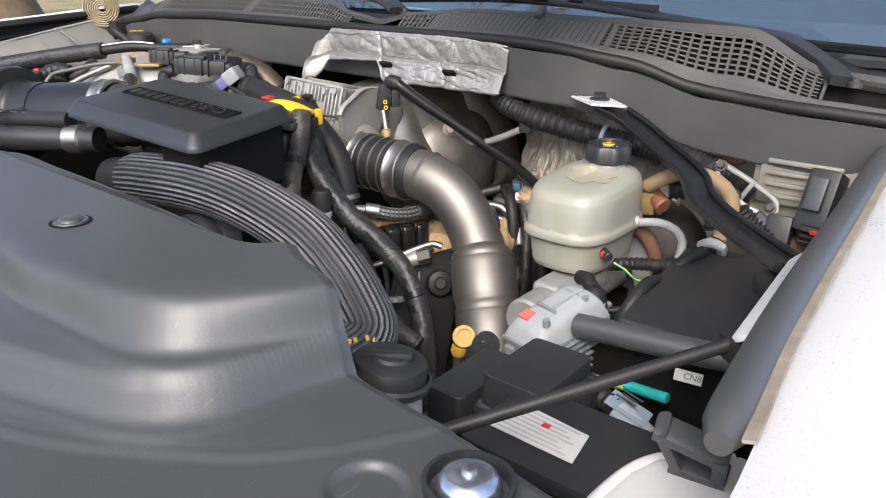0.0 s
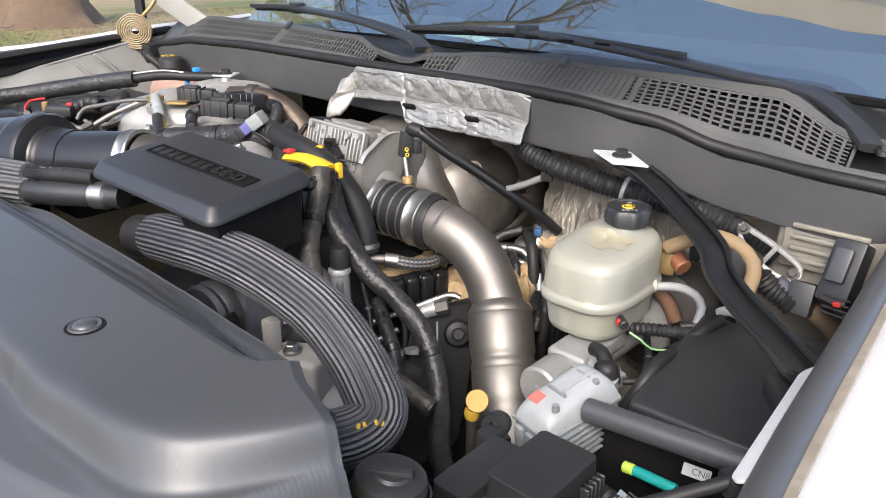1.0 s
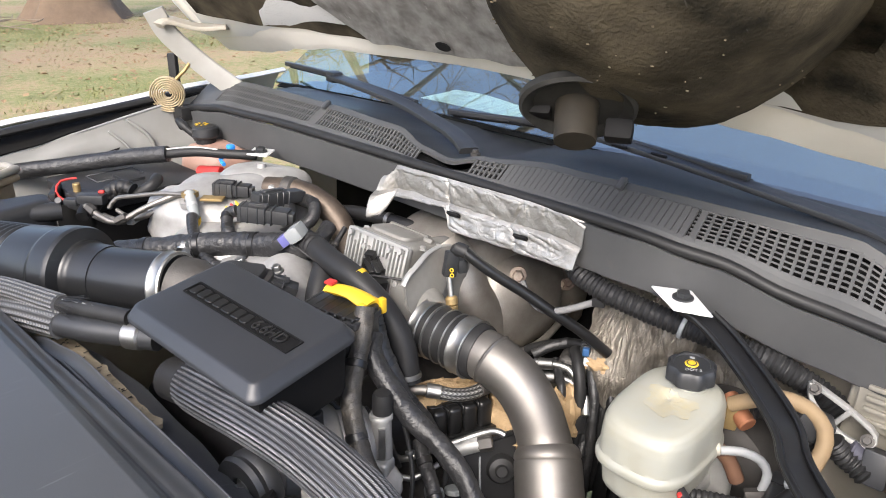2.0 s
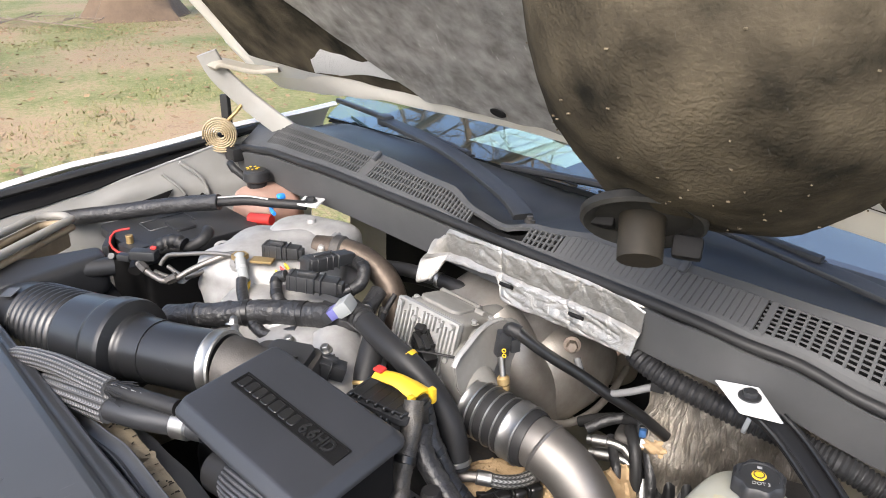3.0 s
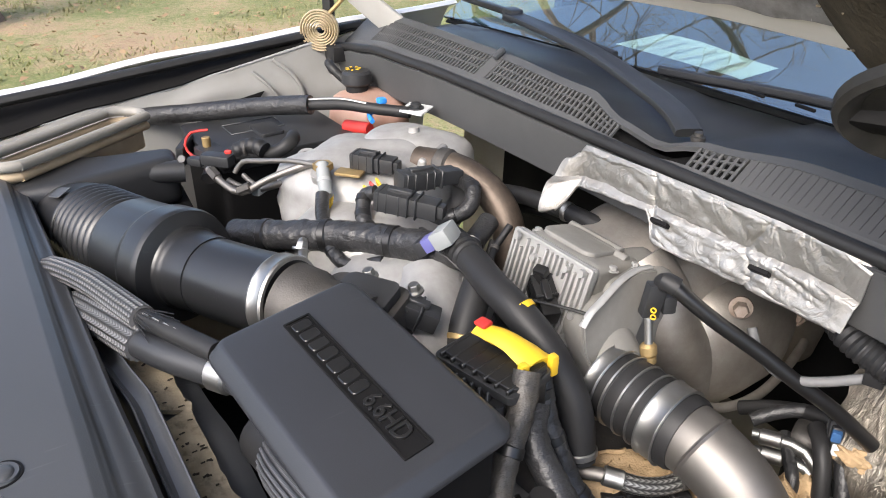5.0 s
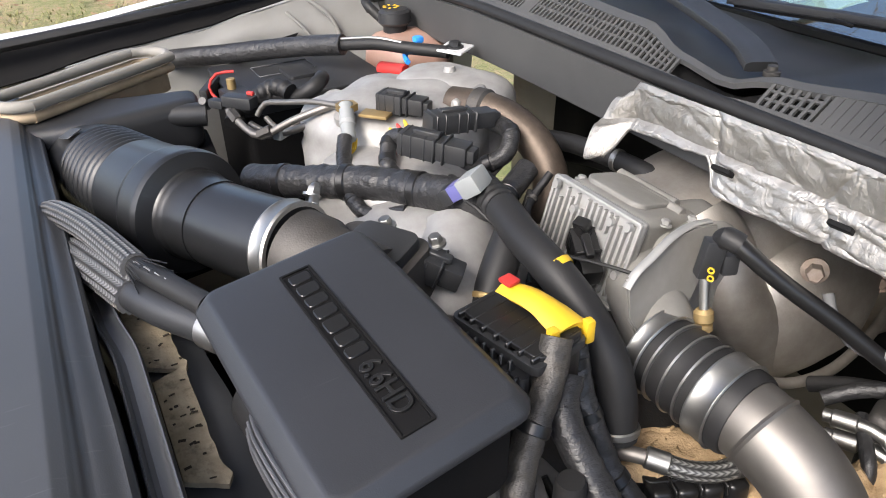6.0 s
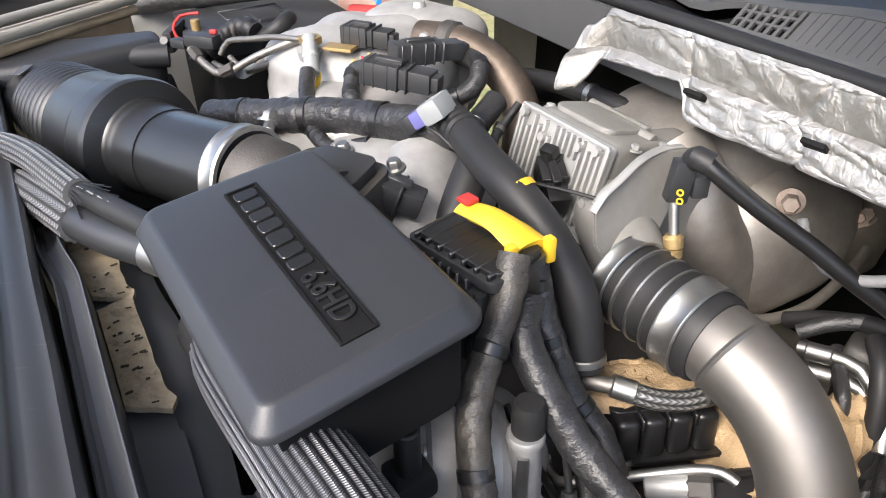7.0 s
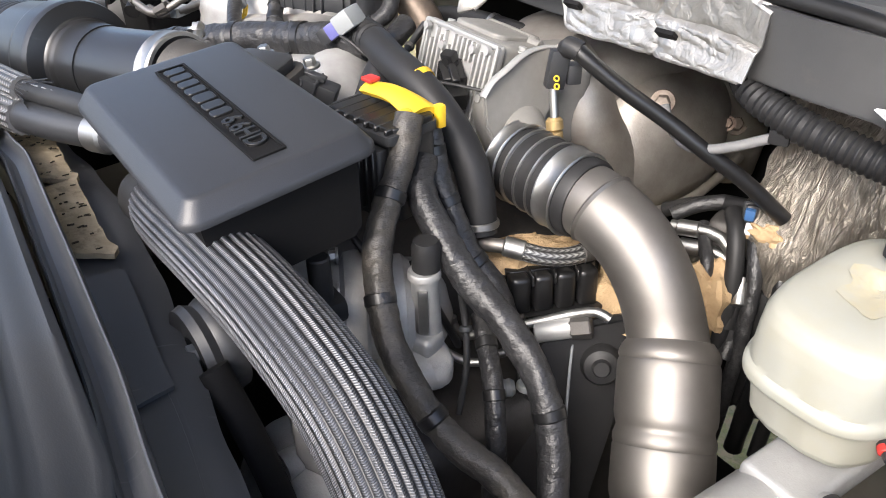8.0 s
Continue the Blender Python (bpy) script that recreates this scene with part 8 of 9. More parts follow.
    part("copper_body", rod((-0.36, 0.915, 1.19), (-0.325, 0.895, 1.175), 0.011, 16), mat("copper", (0.50, 0.22, 0.12), (0.36, 0.15, 0.08), rough=0.4, metal=0.6, size=0.02, dust=0.2), t, "copper-coloured body")
    part("white_line", tube([(-0.345, 0.832, 1.168), (-0.330, 0.840, 1.168), (-0.313, 0.855, 1.167), (-0.296, 0.866, 1.159), (-0.286, 0.868, 1.144), (-0.286, 0.858, 1.125), (-0.29, 0.85, 1.10)], 0.0052, 14), LABEL, t, "white vacuum line")
    part("line_collar", rod((-0.352, 0.828, 1.168), (-0.332, 0.840, 1.168), 0.0075, 14), INNER, t)
    part("orange_tube", tube([(-0.345, 0.86, 1.155), (-0.33, 0.868, 1.14), (-0.318, 0.872, 1.115)], 0.009, 14), mat("orange_rubber", (0.12, 0.06, 0.035), rough=0.6, size=0.03, dust=0.2), t)
    part("ribbed_lead", tube([(-0.345, 0.80, 1.122), (-0.315, 0.808, 1.128), (-0.285, 0.82, 1.130), (-0.262, 0.83, 1.135)], 0.0075, 14, 0.0014, shape=corrugated(0.006, 0.1)), RUBBER, t)
    part("pale_nut", rod((-0.30, 0.85, 1.118), (-0.28, 0.860, 1.124), 0.008, 6), IRON, t)
    t = thing("booster", "brake booster drum in dusty grey paint", "engine part", (-0.33, 0.98, 1.0))
    part("drum", lathe([(0, 0), (0.06, 0.002), (0.075, 0.012), (0.08, 0.03), (0.08, 0.08), (0, 0.08)], axis_pose((-0.37, 0.91, 1.08), (-0.37, 1.05, 1.08)), 36), IRON, t)
    t = thing("white_bracket", "small white clip bracket beside the battery", "bracket", (-0.25, 0.86, 1.12))
    part("clip", tube([(-0.262, 0.862, 1.148), (-0.25, 0.858, 1.156), (-0.238, 0.862, 1.152), (-0.240, 0.872, 1.142)], 0.006, 12), LABEL, t)
    t = thing("battery_cable", "thick black cables behind the battery cover", "cable", (-0.25, 0.87, 1.1))
    part("cable", tube([(-0.30, 0.81, 1.10), (-0.275, 0.80, 1.125), (-0.262, 0.82, 1.142), (-0.255, 0.85, 1.145)], 0.0075, 12), RUBBER, t)
    part("cable", tube([(-0.28, 0.68, 1.10), (-0.268, 0.69, 1.13), (-0.265, 0.72, 1.145), (-0.268, 0.76, 1.135)], 0.007, 12), RUBBER, t)


build_corner()

# ---- passenger side ----
TIN = mat("dirty_tan_tin", (0.36, 0.285, 0.19), (0.20, 0.155, 0.105), rough=0.6, metal=0.2, size=0.03, bump=0.1, dust=0.3)


def build_passenger():
    t = thing("inlet_seal", "long oval rubber inlet seal on a dusty tan tin duct", "seal", (-1.4773, 0.4226, 1.2531))
    A, Bq = Vector((-1.5622, 0.5278, 1.2874)), Vector((-1.3985, 0.3130, 1.2969))
    d = (Bq - A).normalized()
    n = Vector((-d.y, d.x, 0))

    def oval(w, ext, z):
        out = []
        for k in range(36):
            a = 2 * math.pi * k / 36
            c = A if math.cos(a) < 0 else Bq
            c = c + d * (0.03 if c is A else -0.03)
            out.append(c + d * ext * math.cos(a) + n * w * math.sin(a) + Vector((0, 0, z)))
        return out + [out[0]]

    part("lip", tube(oval(0.034, 0.034, 0.0), 0.0075, 12, 0.012, caps=False), mat("grey_rubber_lip", (0.20, 0.195, 0.18), (0.27, 0.245, 0.20), rough=0.6, size=0.05, dust=0.25), t, "grey rubber lip")
    part("lower_lip", tube(oval(0.031, 0.031, -0.016), 0.007, 10, 0.012, caps=False), TIN, t, "tan lower bead")
    o = oval(0.03, 0.03, 0)[:-1]
    bm = bmesh.new()
    top = [bm.verts.new(p + Vector((0, 0, -0.01))) for p in o]
    low = [bm.verts.new(p + Vector((0, 0, -0.05))) for p in o]
    for i in range(36):
        j = (i + 1) % 36
        bm.faces.new((low[i], low[j], top[j], top[i]))
    bm.faces.new(low)
    bmesh.ops.recalc_face_normals(bm, faces=bm.faces)
    part("tin_duct", bm, TIN, t, "tan dusty tin duct")
    # black plate across the duct, painting the shade of its depth
    part("throat_shade", plate([p + Vector((0, 0, -0.022)) for p in oval(0.024, 0.024, 0)[:-1]], 0.002, 0), DARK, t)

    t = thing("air_filter_box", "black plastic air filter box with rounded edges", "engine part", (-1.4286, 0.4310, 1.0421))
    part("lid", prism([(-1.53, 0.27), (-1.37, 0.24), (-1.345, 0.40), (-1.365, 0.54), (-1.42, 0.55), (-1.44, 0.45)], 1.20, 1.272, 0.018, 4), PLASTIC, t)
    part("body", prism([(-1.55, 0.25), (-1.34, 0.22), (-1.32, 0.40), (-1.35, 0.55), (-1.45, 0.56), (-1.50, 0.45)], 1.02, 1.20, 0.01, 2), DARK, t)
    part("edge_roll", tube([(-1.3619, 0.5471, 1.2506), (-1.3821, 0.4726, 1.2543), (-1.4074, 0.3924, 1.2501), (-1.4585, 0.3212, 1.2411), (-1.5192, 0.2902, 1.2265)], 0.016, 16), PLASTIC, t)
    part("step", rbox(-1.3591, 0.3004, 1.1955, 0.10, 0.06, 0.05, 0.012, 3, rz=30), PLASTIC, t)
    part("clip", join(rod((-1.3689, 0.5502, 1.2625), (-1.3588, 0.5440, 1.2708), 0.006, 14), rbox(-1.3467, 0.5615, 1.2675, 0.024, 0.014, 0.012, 0.003, rz=35)), PLASTIC, t)
    part("sensor", rbox(-1.3212, 0.5847, 1.2739, 0.045, 0.02, 0.016, 0.003, 2, rz=40), PLASTIC, t)
    part("red_lock", rbox(-1.3138, 0.5988, 1.2843, 0.010, 0.006, 0.005, 0.001, 1, rz=40), RED, t)

    t = thing("battery", "black battery with a flat lid and red cable", "battery", (-1.4473, 0.6822, 1.0843))
    part("case", prism(rounded(-1.56, -1.37, 0.60, 0.82, 0.012), 1.06, 1.232, 0.006, 2), DARK, t)
    part("lid", prism(rounded(-1.565, -1.365, 0.595, 0.825, 0.014), 1.232, 1.252, 0.005, 3), PLASTIC, t)
    part("handle", prism(rounded(-1.49, -1.43, 0.69, 0.73, 0.006), 1.251, 1.257, 0.003, 2), PLASTIC, t)
    part("label_frame", join(*(rbox(*q, 0.0006, 1) for q in ((-1.52, 0.70, 1.2525, 0.002, 0.09, 0.002), (-1.47, 0.70, 1.2525, 0.002, 0.09, 0.002), (-1.495, 0.655, 1.2525, 0.05, 0.002, 0.002), (-1.495, 0.745, 1.2525, 0.05, 0.002, 0.002)))), COVER, t, "raised label frame")
    part("post", rod((-1.4220, 0.5997, 1.2438), (-1.4220, 0.5996, 1.2738), 0.0065, 14), GOLD, t, "terminal post")
    part("red_cable", tube([(-1.4520, 0.6128, 1.2737), (-1.4590, 0.5878, 1.2716), (-1.4470, 0.5728, 1.2576), (-1.4270, 0.5777, 1.2457), (-1.4070, 0.5926, 1.2439)], 0.0022, 8), RED, t, "thin red cable")
    part("terminal_block", rbox(-1.4120, 0.6026, 1.2439, 0.05, 0.035, 0.03, 0.004, 2, rz=10), PLASTIC, t)
    part("strap", rbox(-1.4670, 0.5779, 1.2436, 0.07, 0.012, 0.03, 0.003, rz=-30), PLASTIC, t)

    t = thing("heater_hose", "black hoses with clips beside the battery", "hose", (-1.3361, 0.6398, 1.2060))
    part("hose", tube([(-1.3567, 0.5767, 1.2331), (-1.3748, 0.5940, 1.2447), (-1.3586, 0.6133, 1.2577), (-1.3411, 0.6398, 1.2659), (-1.3203, 0.6626, 1.2655), (-1.3045, 0.6805, 1.2788), (-1.3125, 0.6956, 1.2848), (-1.3401, 0.7075, 1.2783)], 0.0105, 16), RUBBER, t)
    part("elbow", tube([(-1.3667, 0.6018, 1.2451), (-1.3483, 0.6285, 1.2719), (-1.3308, 0.6439, 1.2793), (-1.3153, 0.6524, 1.2746)], 0.012, 16, 0.002, shape=corrugated(0.012, 0.06)), RUBBER, t)
    part("clip", tie((-1.3421, 0.6360, 1.2747), (0.02, 0.02, 0.004), 0.0135, 0.005), IRON, t)

    t = thing("fuel_line", "dull steel fuel lines curving to the injector rail", "pipe", (-1.2333, 0.6117, 1.2477), group="fuel lines")
    part("line", tube([(-1.2957, 0.5632, 1.2730), (-1.2792, 0.5666, 1.2682), (-1.2564, 0.5723, 1.2606), (-1.2294, 0.5848, 1.2572), (-1.2066, 0.6182, 1.2780), (-1.1759, 0.6616, 1.2989), (-1.1567, 0.6716, 1.3024)], 0.0048, 14), STEEL, t)
    part("union", rod((-1.2906, 0.5647, 1.2727), (-1.2730, 0.5680, 1.2661), 0.0075, 6), IRON, t)
    part("union", rod((-1.2335, 0.5822, 1.2577), (-1.2211, 0.5951, 1.2663), 0.0075, 6), IRON, t)
    t = thing("fuel_line", "thin steel fuel line arching over the manifold", "pipe", (-1.2331, 0.6313, 1.2484), group="fuel lines")
    part("line", tube([(-1.2882, 0.5967, 1.2623), (-1.2797, 0.6074, 1.2792), (-1.2465, 0.6221, 1.2881), (-1.1993, 0.6449, 1.2989), (-1.1567, 0.6636, 1.3033)], 0.0036, 12), STEEL, t)
    part("loop", tube([(-1.2798, 0.6056, 1.2599), (-1.2560, 0.6113, 1.2533), (-1.2332, 0.6214, 1.2561), (-1.2432, 0.6466, 1.2682), (-1.2277, 0.6607, 1.2799)], 0.0036, 12), STEEL, t)
    t = thing("fuel_line", "pair of dull steel fuel lines beside the manifold", "pipe", (-1.2331, 0.6313, 1.2384), group="fuel lines")
    for k in range(2):
        part("line", tube([(-1.300 + 0.008 * k, 0.575 + 0.012 * k, 1.252), (-1.268, 0.588 + 0.012 * k, 1.246), (-1.235, 0.606 + 0.012 * k, 1.253), (-1.205, 0.640 + 0.010 * k, 1.270), (-1.185, 0.668 + 0.008 * k, 1.285)], 0.0042, 12), STEEL, t)
    part("clip", rbox(-1.236, 0.613, 1.254, 0.012, 0.028, 0.012, 0.002, 2, rz=35), GREYPLAST, t, "pale clip")
    t = thing("glow_plug_post", "brass-necked sensor post with a ribbed plug", "sensor", (-1.1214, 0.6599, 1.2525))
    part("base", join(lathe([(0, 0), (0.013, 0), (0.013, 0.008), (0, 0.008)], pose(-1.1375, 0.6637, 1.3045), 6), rbox(-1.1163, 0.6900, 1.3010, 0.035, 0.02, 0.004, 0.001, rz=40)), GOLD, t)
    part("barrel", rod((-1.1375, 0.6626, 1.3125), (-1.1031, 0.6500, 1.2824), 0.0085, 16), GREYPLAST, t)
    part("band", tie((-1.1193, 0.6558, 1.2965), (0.034, -0.013, -0.03), 0.0092, 0.006), LABEL, t)
    part("wires", join(*(tube([(-1.112 + 0.004 * k, 0.660, 1.281), (-1.104 + 0.003 * k, 0.655, 1.272), (-1.0990, 0.6431, 1.2643)], 0.0018, 6) for k in (-1, 1))), YELLOW, t)

    def connector(label, a, b, w, h):
        a, b = Vector(a), Vector(b)
        t = thing("inline_connector", label, "connector", (a + b) / 2 - Vector((0, 0, h)), group="black connectors")
        dd = (b - a).normalized()
        m = Matrix.Translation((a + b) / 2) @ dd.to_track_quat("X", "Z").to_matrix().to_4x4()
        L = (b - a).length
        for name, x, l, k in (("socket", -0.24, 0.5, 1.0), ("plug", 0.2, 0.42, 0.85), ("tail", 0.44, 0.12, 0.6)):
            q = rbox(L * x, 0, 0, L * l, w * k, h * k, 0.002, 2)
            bmesh.ops.transform(q, matrix=m, verts=q.verts)
            part(name, q, PLASTIC, t)
        for x in (-0.42, -0.3, -0.12, 0.0, 0.12):
            q = rbox(L * x, 0, 0, L * 0.03, w * 1.06, h * 1.06, 0.001, 1)
            bmesh.ops.transform(q, matrix=m, verts=q.verts)
            part("rib", q, PLASTIC, t)
        q = rbox(L * -0.15, 0, h * 0.55, L * 0.35, w * 0.35, h * 0.25, 0.001, 1)
        bmesh.ops.transform(q, matrix=m, verts=q.verts)
        part("latch", q, PLASTIC, t)
        return t

    connector("black inline connector over the manifold", (-1.132, 0.703, 1.312), (-1.080, 0.742, 1.310), 0.024, 0.022)
    connector("long black inline connector with coloured wires", (-1.040, 0.716, 1.310), (-1.036, 0.804, 1.302), 0.026, 0.022)
    connector("long black inline connector beside the wiring loom", (-1.012, 0.672, 1.312), (-0.946, 0.722, 1.306), 0.026, 0.024)
    t = thing("coloured_wires", "short yellow, red and green wires at the plugs", "cable", (-1.0611, 0.7013, 1.2735))
    for k, c in enumerate((YELLOW, RED, YELLOW)):
        part("wire", tube([(-1.066 - 0.006 * k, 0.693 + 0.010 * k, 1.292), (-1.075 - 0.006 * k, 0.688 + 0.012 * k, 1.298), (-1.08 - 0.004 * k, 0.695 + 0.01 * k, 1.288)], 0.0018, 6), c, t)
    t = thing("blue_connector", "grey connector with a violet insert on the loom", "connector", (-0.9087, 0.6876, 1.2546))
    m = Matrix.Translation((-0.9111, 0.6874, 1.2963)) @ pose(0, 0, 0, 35, 0, -55)
    for name, sx, sy, sz, dy, mm in (("shell", 0.030, 0.022, 0.02, 0.012, GREYPLAST), ("insert", 0.022, 0.022, 0.016, -0.008, mat("violet_plastic", (0.10, 0.10, 0.27), rough=0.4, size=0.02)), ("nose", 0.024, 0.012, 0.017, -0.018, PLASTIC)):
        q = rbox(0, dy, 0, sx, sy, sz, 0.003, 2)
        bmesh.ops.transform(q, matrix=m, verts=q.verts)
        part(name, q, mm, t)
    t = thing("sensor_wire", "thin black wire looping from connector to bridge", "cable", (-0.8214, 0.7277, 1.2184))
    part("wire", tube([(-0.8984, 0.6794, 1.2904), (-0.8903, 0.6877, 1.2839), (-0.8709, 0.6948, 1.2738), (-0.8473, 0.7067, 1.2631), (-0.8265, 0.7255, 1.2572), (-0.8004, 0.7548, 1.2511), (-0.7765, 0.7762, 1.2464), (-0.7609, 0.7813, 1.2454), (-0.7529, 0.7752, 1.2422)], 0.0019, 8), RUBBER, t)

    t = thing("fender_brace", "black foam-wrapped brace with a bare steel end", "brace", (-1.4464, 0.7316, 1.2349), group="bay braces")
    part("wrap", tube([(-1.6577, 0.5371, 1.2489), (-1.6223, 0.5776, 1.2561), (-1.5559, 0.6500, 1.2691), (-1.4915, 0.7147, 1.2833), (-1.4200, 0.7738, 1.2949)], 0.0155, 18, shape=wrapped(41, 0.06)), TAPE, t, "black foam wrap")
    part("rod", tube([(-1.4251, 0.7693, 1.2942), (-1.3737, 0.8074, 1.3021), (-1.3332, 0.8391, 1.3009), (-1.2830, 0.8788, 1.3005)], 0.009, 16), RUBBER, t)
    part("bright_strip", tube([(-1.4200, 0.7709, 1.3042), (-1.3737, 0.8054, 1.3115), (-1.3382, 0.8322, 1.3088)], 0.0022, 8), BRIGHT, t, "thin bright strip along the rod's top")
    part("end_plate", plate([(-1.3181, 0.8990, 1.3042), (-1.2780, 0.9189, 1.3043), (-1.2478, 0.8785, 1.3050), (-1.2880, 0.8617, 1.3046)], 0.003, 0.001), WHITE, t, "white plate")
    part("bolt", hexbolt((-1.2820, 0.8888, 1.3060), (-1.2820, 0.8888, 1.3285), 0.0085, 0.009), PLASTIC, t)

    t = thing("coolant_tank", "pinkish coolant tank with a black cap marked yellow", "reservoir", (-1.4846, 0.8799, 1.1477))
    part("tank", blob(-1.4735, 0.9047, 1.2131, 0.075, 0.06, 0.07, 3.5, 0.06, 17), mat("pink_tank", (0.30, 0.17, 0.13), (0.36, 0.29, 0.24), rough=0.4, size=0.06), t)
    part("neck", rod((-1.4929, 0.8956, 1.2783), (-1.4928, 0.8960, 1.3034), 0.02, 20), RUBBER, t)
    cp = part("cap", lathe([(0, 0.024), (0.021, 0.024), (0.026, 0.020), (0.027, 0.004), (0.024, 0), (0, 0)], pose(-1.4928, 0.8958, 1.2933), 28), PLASTIC, t, "black cap")
    part("cap_mark", join(*(rbox(-1.50 + 0.011 * math.cos(a), 0.893 + 0.011 * math.sin(a), 1.3195, 0.006, 0.004, 0.0012, 0.0003, 1, rz=math.degrees(a)) for a in (0.3 + 0.9 * k for k in range(7)))), YELLOW, cp, "yellow symbols")
    part("hose", tube([(-1.5574, 0.8812, 1.3038), (-1.5524, 0.8712, 1.3207), (-1.5325, 0.8676, 1.3165), (-1.5176, 0.8798, 1.3004), (-1.4978, 0.8882, 1.2883)], 0.008, 14), RUBBER, t)
    part("red_part", rod((-1.4038, 0.8260, 1.2540), (-1.3533, 0.8444, 1.2596), 0.011, 16), RED, t, "red fitting")
    part("blue_clip", join(rbox(-1.3281, 0.8541, 1.3121, 0.014, 0.014, 0.010, 0.004), tube([(-1.3382, 0.8492, 1.2979), (-1.3432, 0.8393, 1.2877), (-1.3231, 0.8340, 1.2830)], 0.004, 8)), mat("blue_plastic", (0.03, 0.25, 0.75), rough=0.4, size=0.03), t, "blue clip")

    # fender apron with its cut-outs
    t = thing("apron_panel", "dusty grey apron panel with triangular openings", "car panel", (-1.6152, 0.7242, 1.1923))

    def apron(u, v):
        y = lerp(0.30, 1.02, u)
        z = lerp(along(SEAM, y) - 0.002, 1.06, v)
        press = 0.006 * max(0, 1 - abs(v - 0.22 - 0.10 * math.sin(9 * u)) / 0.08)
        return Vector((-1.658 + 0.034 * min(1, 2 * v) ** 1.3 + press, y, z))

    part("panel", sheet(60, 24, apron, 0.003), APRON, t)
    # the panel is uncut: black plates paint the shade inside its openings
    for q in (((-1.634, 0.677, 1.250), (-1.636, 0.776, 1.264), (-1.631, 0.751, 1.240)), ((-1.632, 0.784, 1.235), (-1.634, 0.804, 1.247), (-1.631, 0.812, 1.232)), ((-1.632, 0.826, 1.232), (-1.633, 0.838, 1.244), (-1.631, 0.850, 1.234))):
        part("opening", plate(q, 0.004, 0), DARK, t, "black plate painted as a triangular opening")
    part("rib", tube([(-1.640, 0.80, 1.318), (-1.632, 0.835, 1.285), (-1.630, 0.85, 1.25), (-1.630, 0.852, 1.215)], 0.004, 10), APRON, t, "pressed rib")
    part("rib", tube([(-1.642, 0.76, 1.300), (-1.632, 0.785, 1.272), (-1.630, 0.80, 1.25)], 0.003, 10), APRON, t, "pressed rib")
    part("white_seam", tube([(-1.6580, 0.40, 1.2610), (-1.6600, 0.5018, 1.2760), (-1.6601, 0.6027, 1.2857), (-1.6578, 0.7054, 1.3039), (-1.6563, 0.8067, 1.3208), (-1.6562, 0.8868, 1.3340)], 0.003, 8), LABEL, t, "white sealant seam")

    # hinge with its flat coil spring
    t = thing("hinge_assembly", "white hood hinge arm with a tan flat coil spring", "hinge", (-1.6422, 0.9268, 1.2990))
    part("arm", bar([(-1.6477, 0.8913, 1.5341), (-1.6404, 0.9116, 1.4890), (-1.6103, 0.9487, 1.4390), (-1.5703, 0.9785, 1.4010), (-1.5276, 1.0075, 1.3670)], 0.046, 0.012, None, up=(0.5, -0.8, 0.3)), mat("dusty_white_hinge", (0.27, 0.265, 0.25), (0.21, 0.20, 0.185), rough=0.4, size=0.05, bump=0.05, dust=0.2), t, "wide pressed white arm")
    part("upper_arm", bar([(-1.6375, 0.8916, 1.5041), (-1.6325, 0.9115, 1.5141), (-1.5926, 0.9664, 1.4991), (-1.5432, 1.0056, 1.5041)], 0.05, 0.012, None), INNER, t)
    for p in ((-1.6403, 0.9247, 1.4730), (-1.6023, 0.9617, 1.4190)):
        part("bolt", hexbolt(p, (p[0] + 0.02, p[1] - 0.03, p[2]), 0.008, 0.008), BRIGHT, t)
    part("post", rbox(-1.6472, 0.9218, 1.3990, 0.02, 0.014, 0.09, 0.004, 2, rz=25), RUBBER, t, "black post")
    sp = []
    e1 = Vector((0.62, 0.78, 0.0))
    for k in range(150):
        a = k * 0.29
        r = 0.006 + 0.033 * k / 149
        sp.append(Vector((-1.6472, 0.9018, 1.3590)) + e1 * (r * math.cos(a)) + Vector((0, 0, 1)) * (r * math.sin(a)))
    part("coil_spring", tube(sp, 0.0019, 8, 0.02, flat=3.2, up=(0.78, -0.62, 0)), mat("tan_spring_steel", (0.50, 0.42, 0.29), (0.38, 0.31, 0.20), rough=0.5, metal=0.3, size=0.03), t, "tan flat coil spring")
    part("spring_tail", tube([(-1.6322, 0.9168, 1.3910), (-1.6202, 0.9318, 1.4090), (-1.6142, 0.9417, 1.4240)], 0.004, 8), GOLD, t)
    part("lower_block", rbox(-1.6272, 0.9218, 1.3170, 0.04, 0.03, 0.03, 0.006), RUBBER, t)


build_passenger()


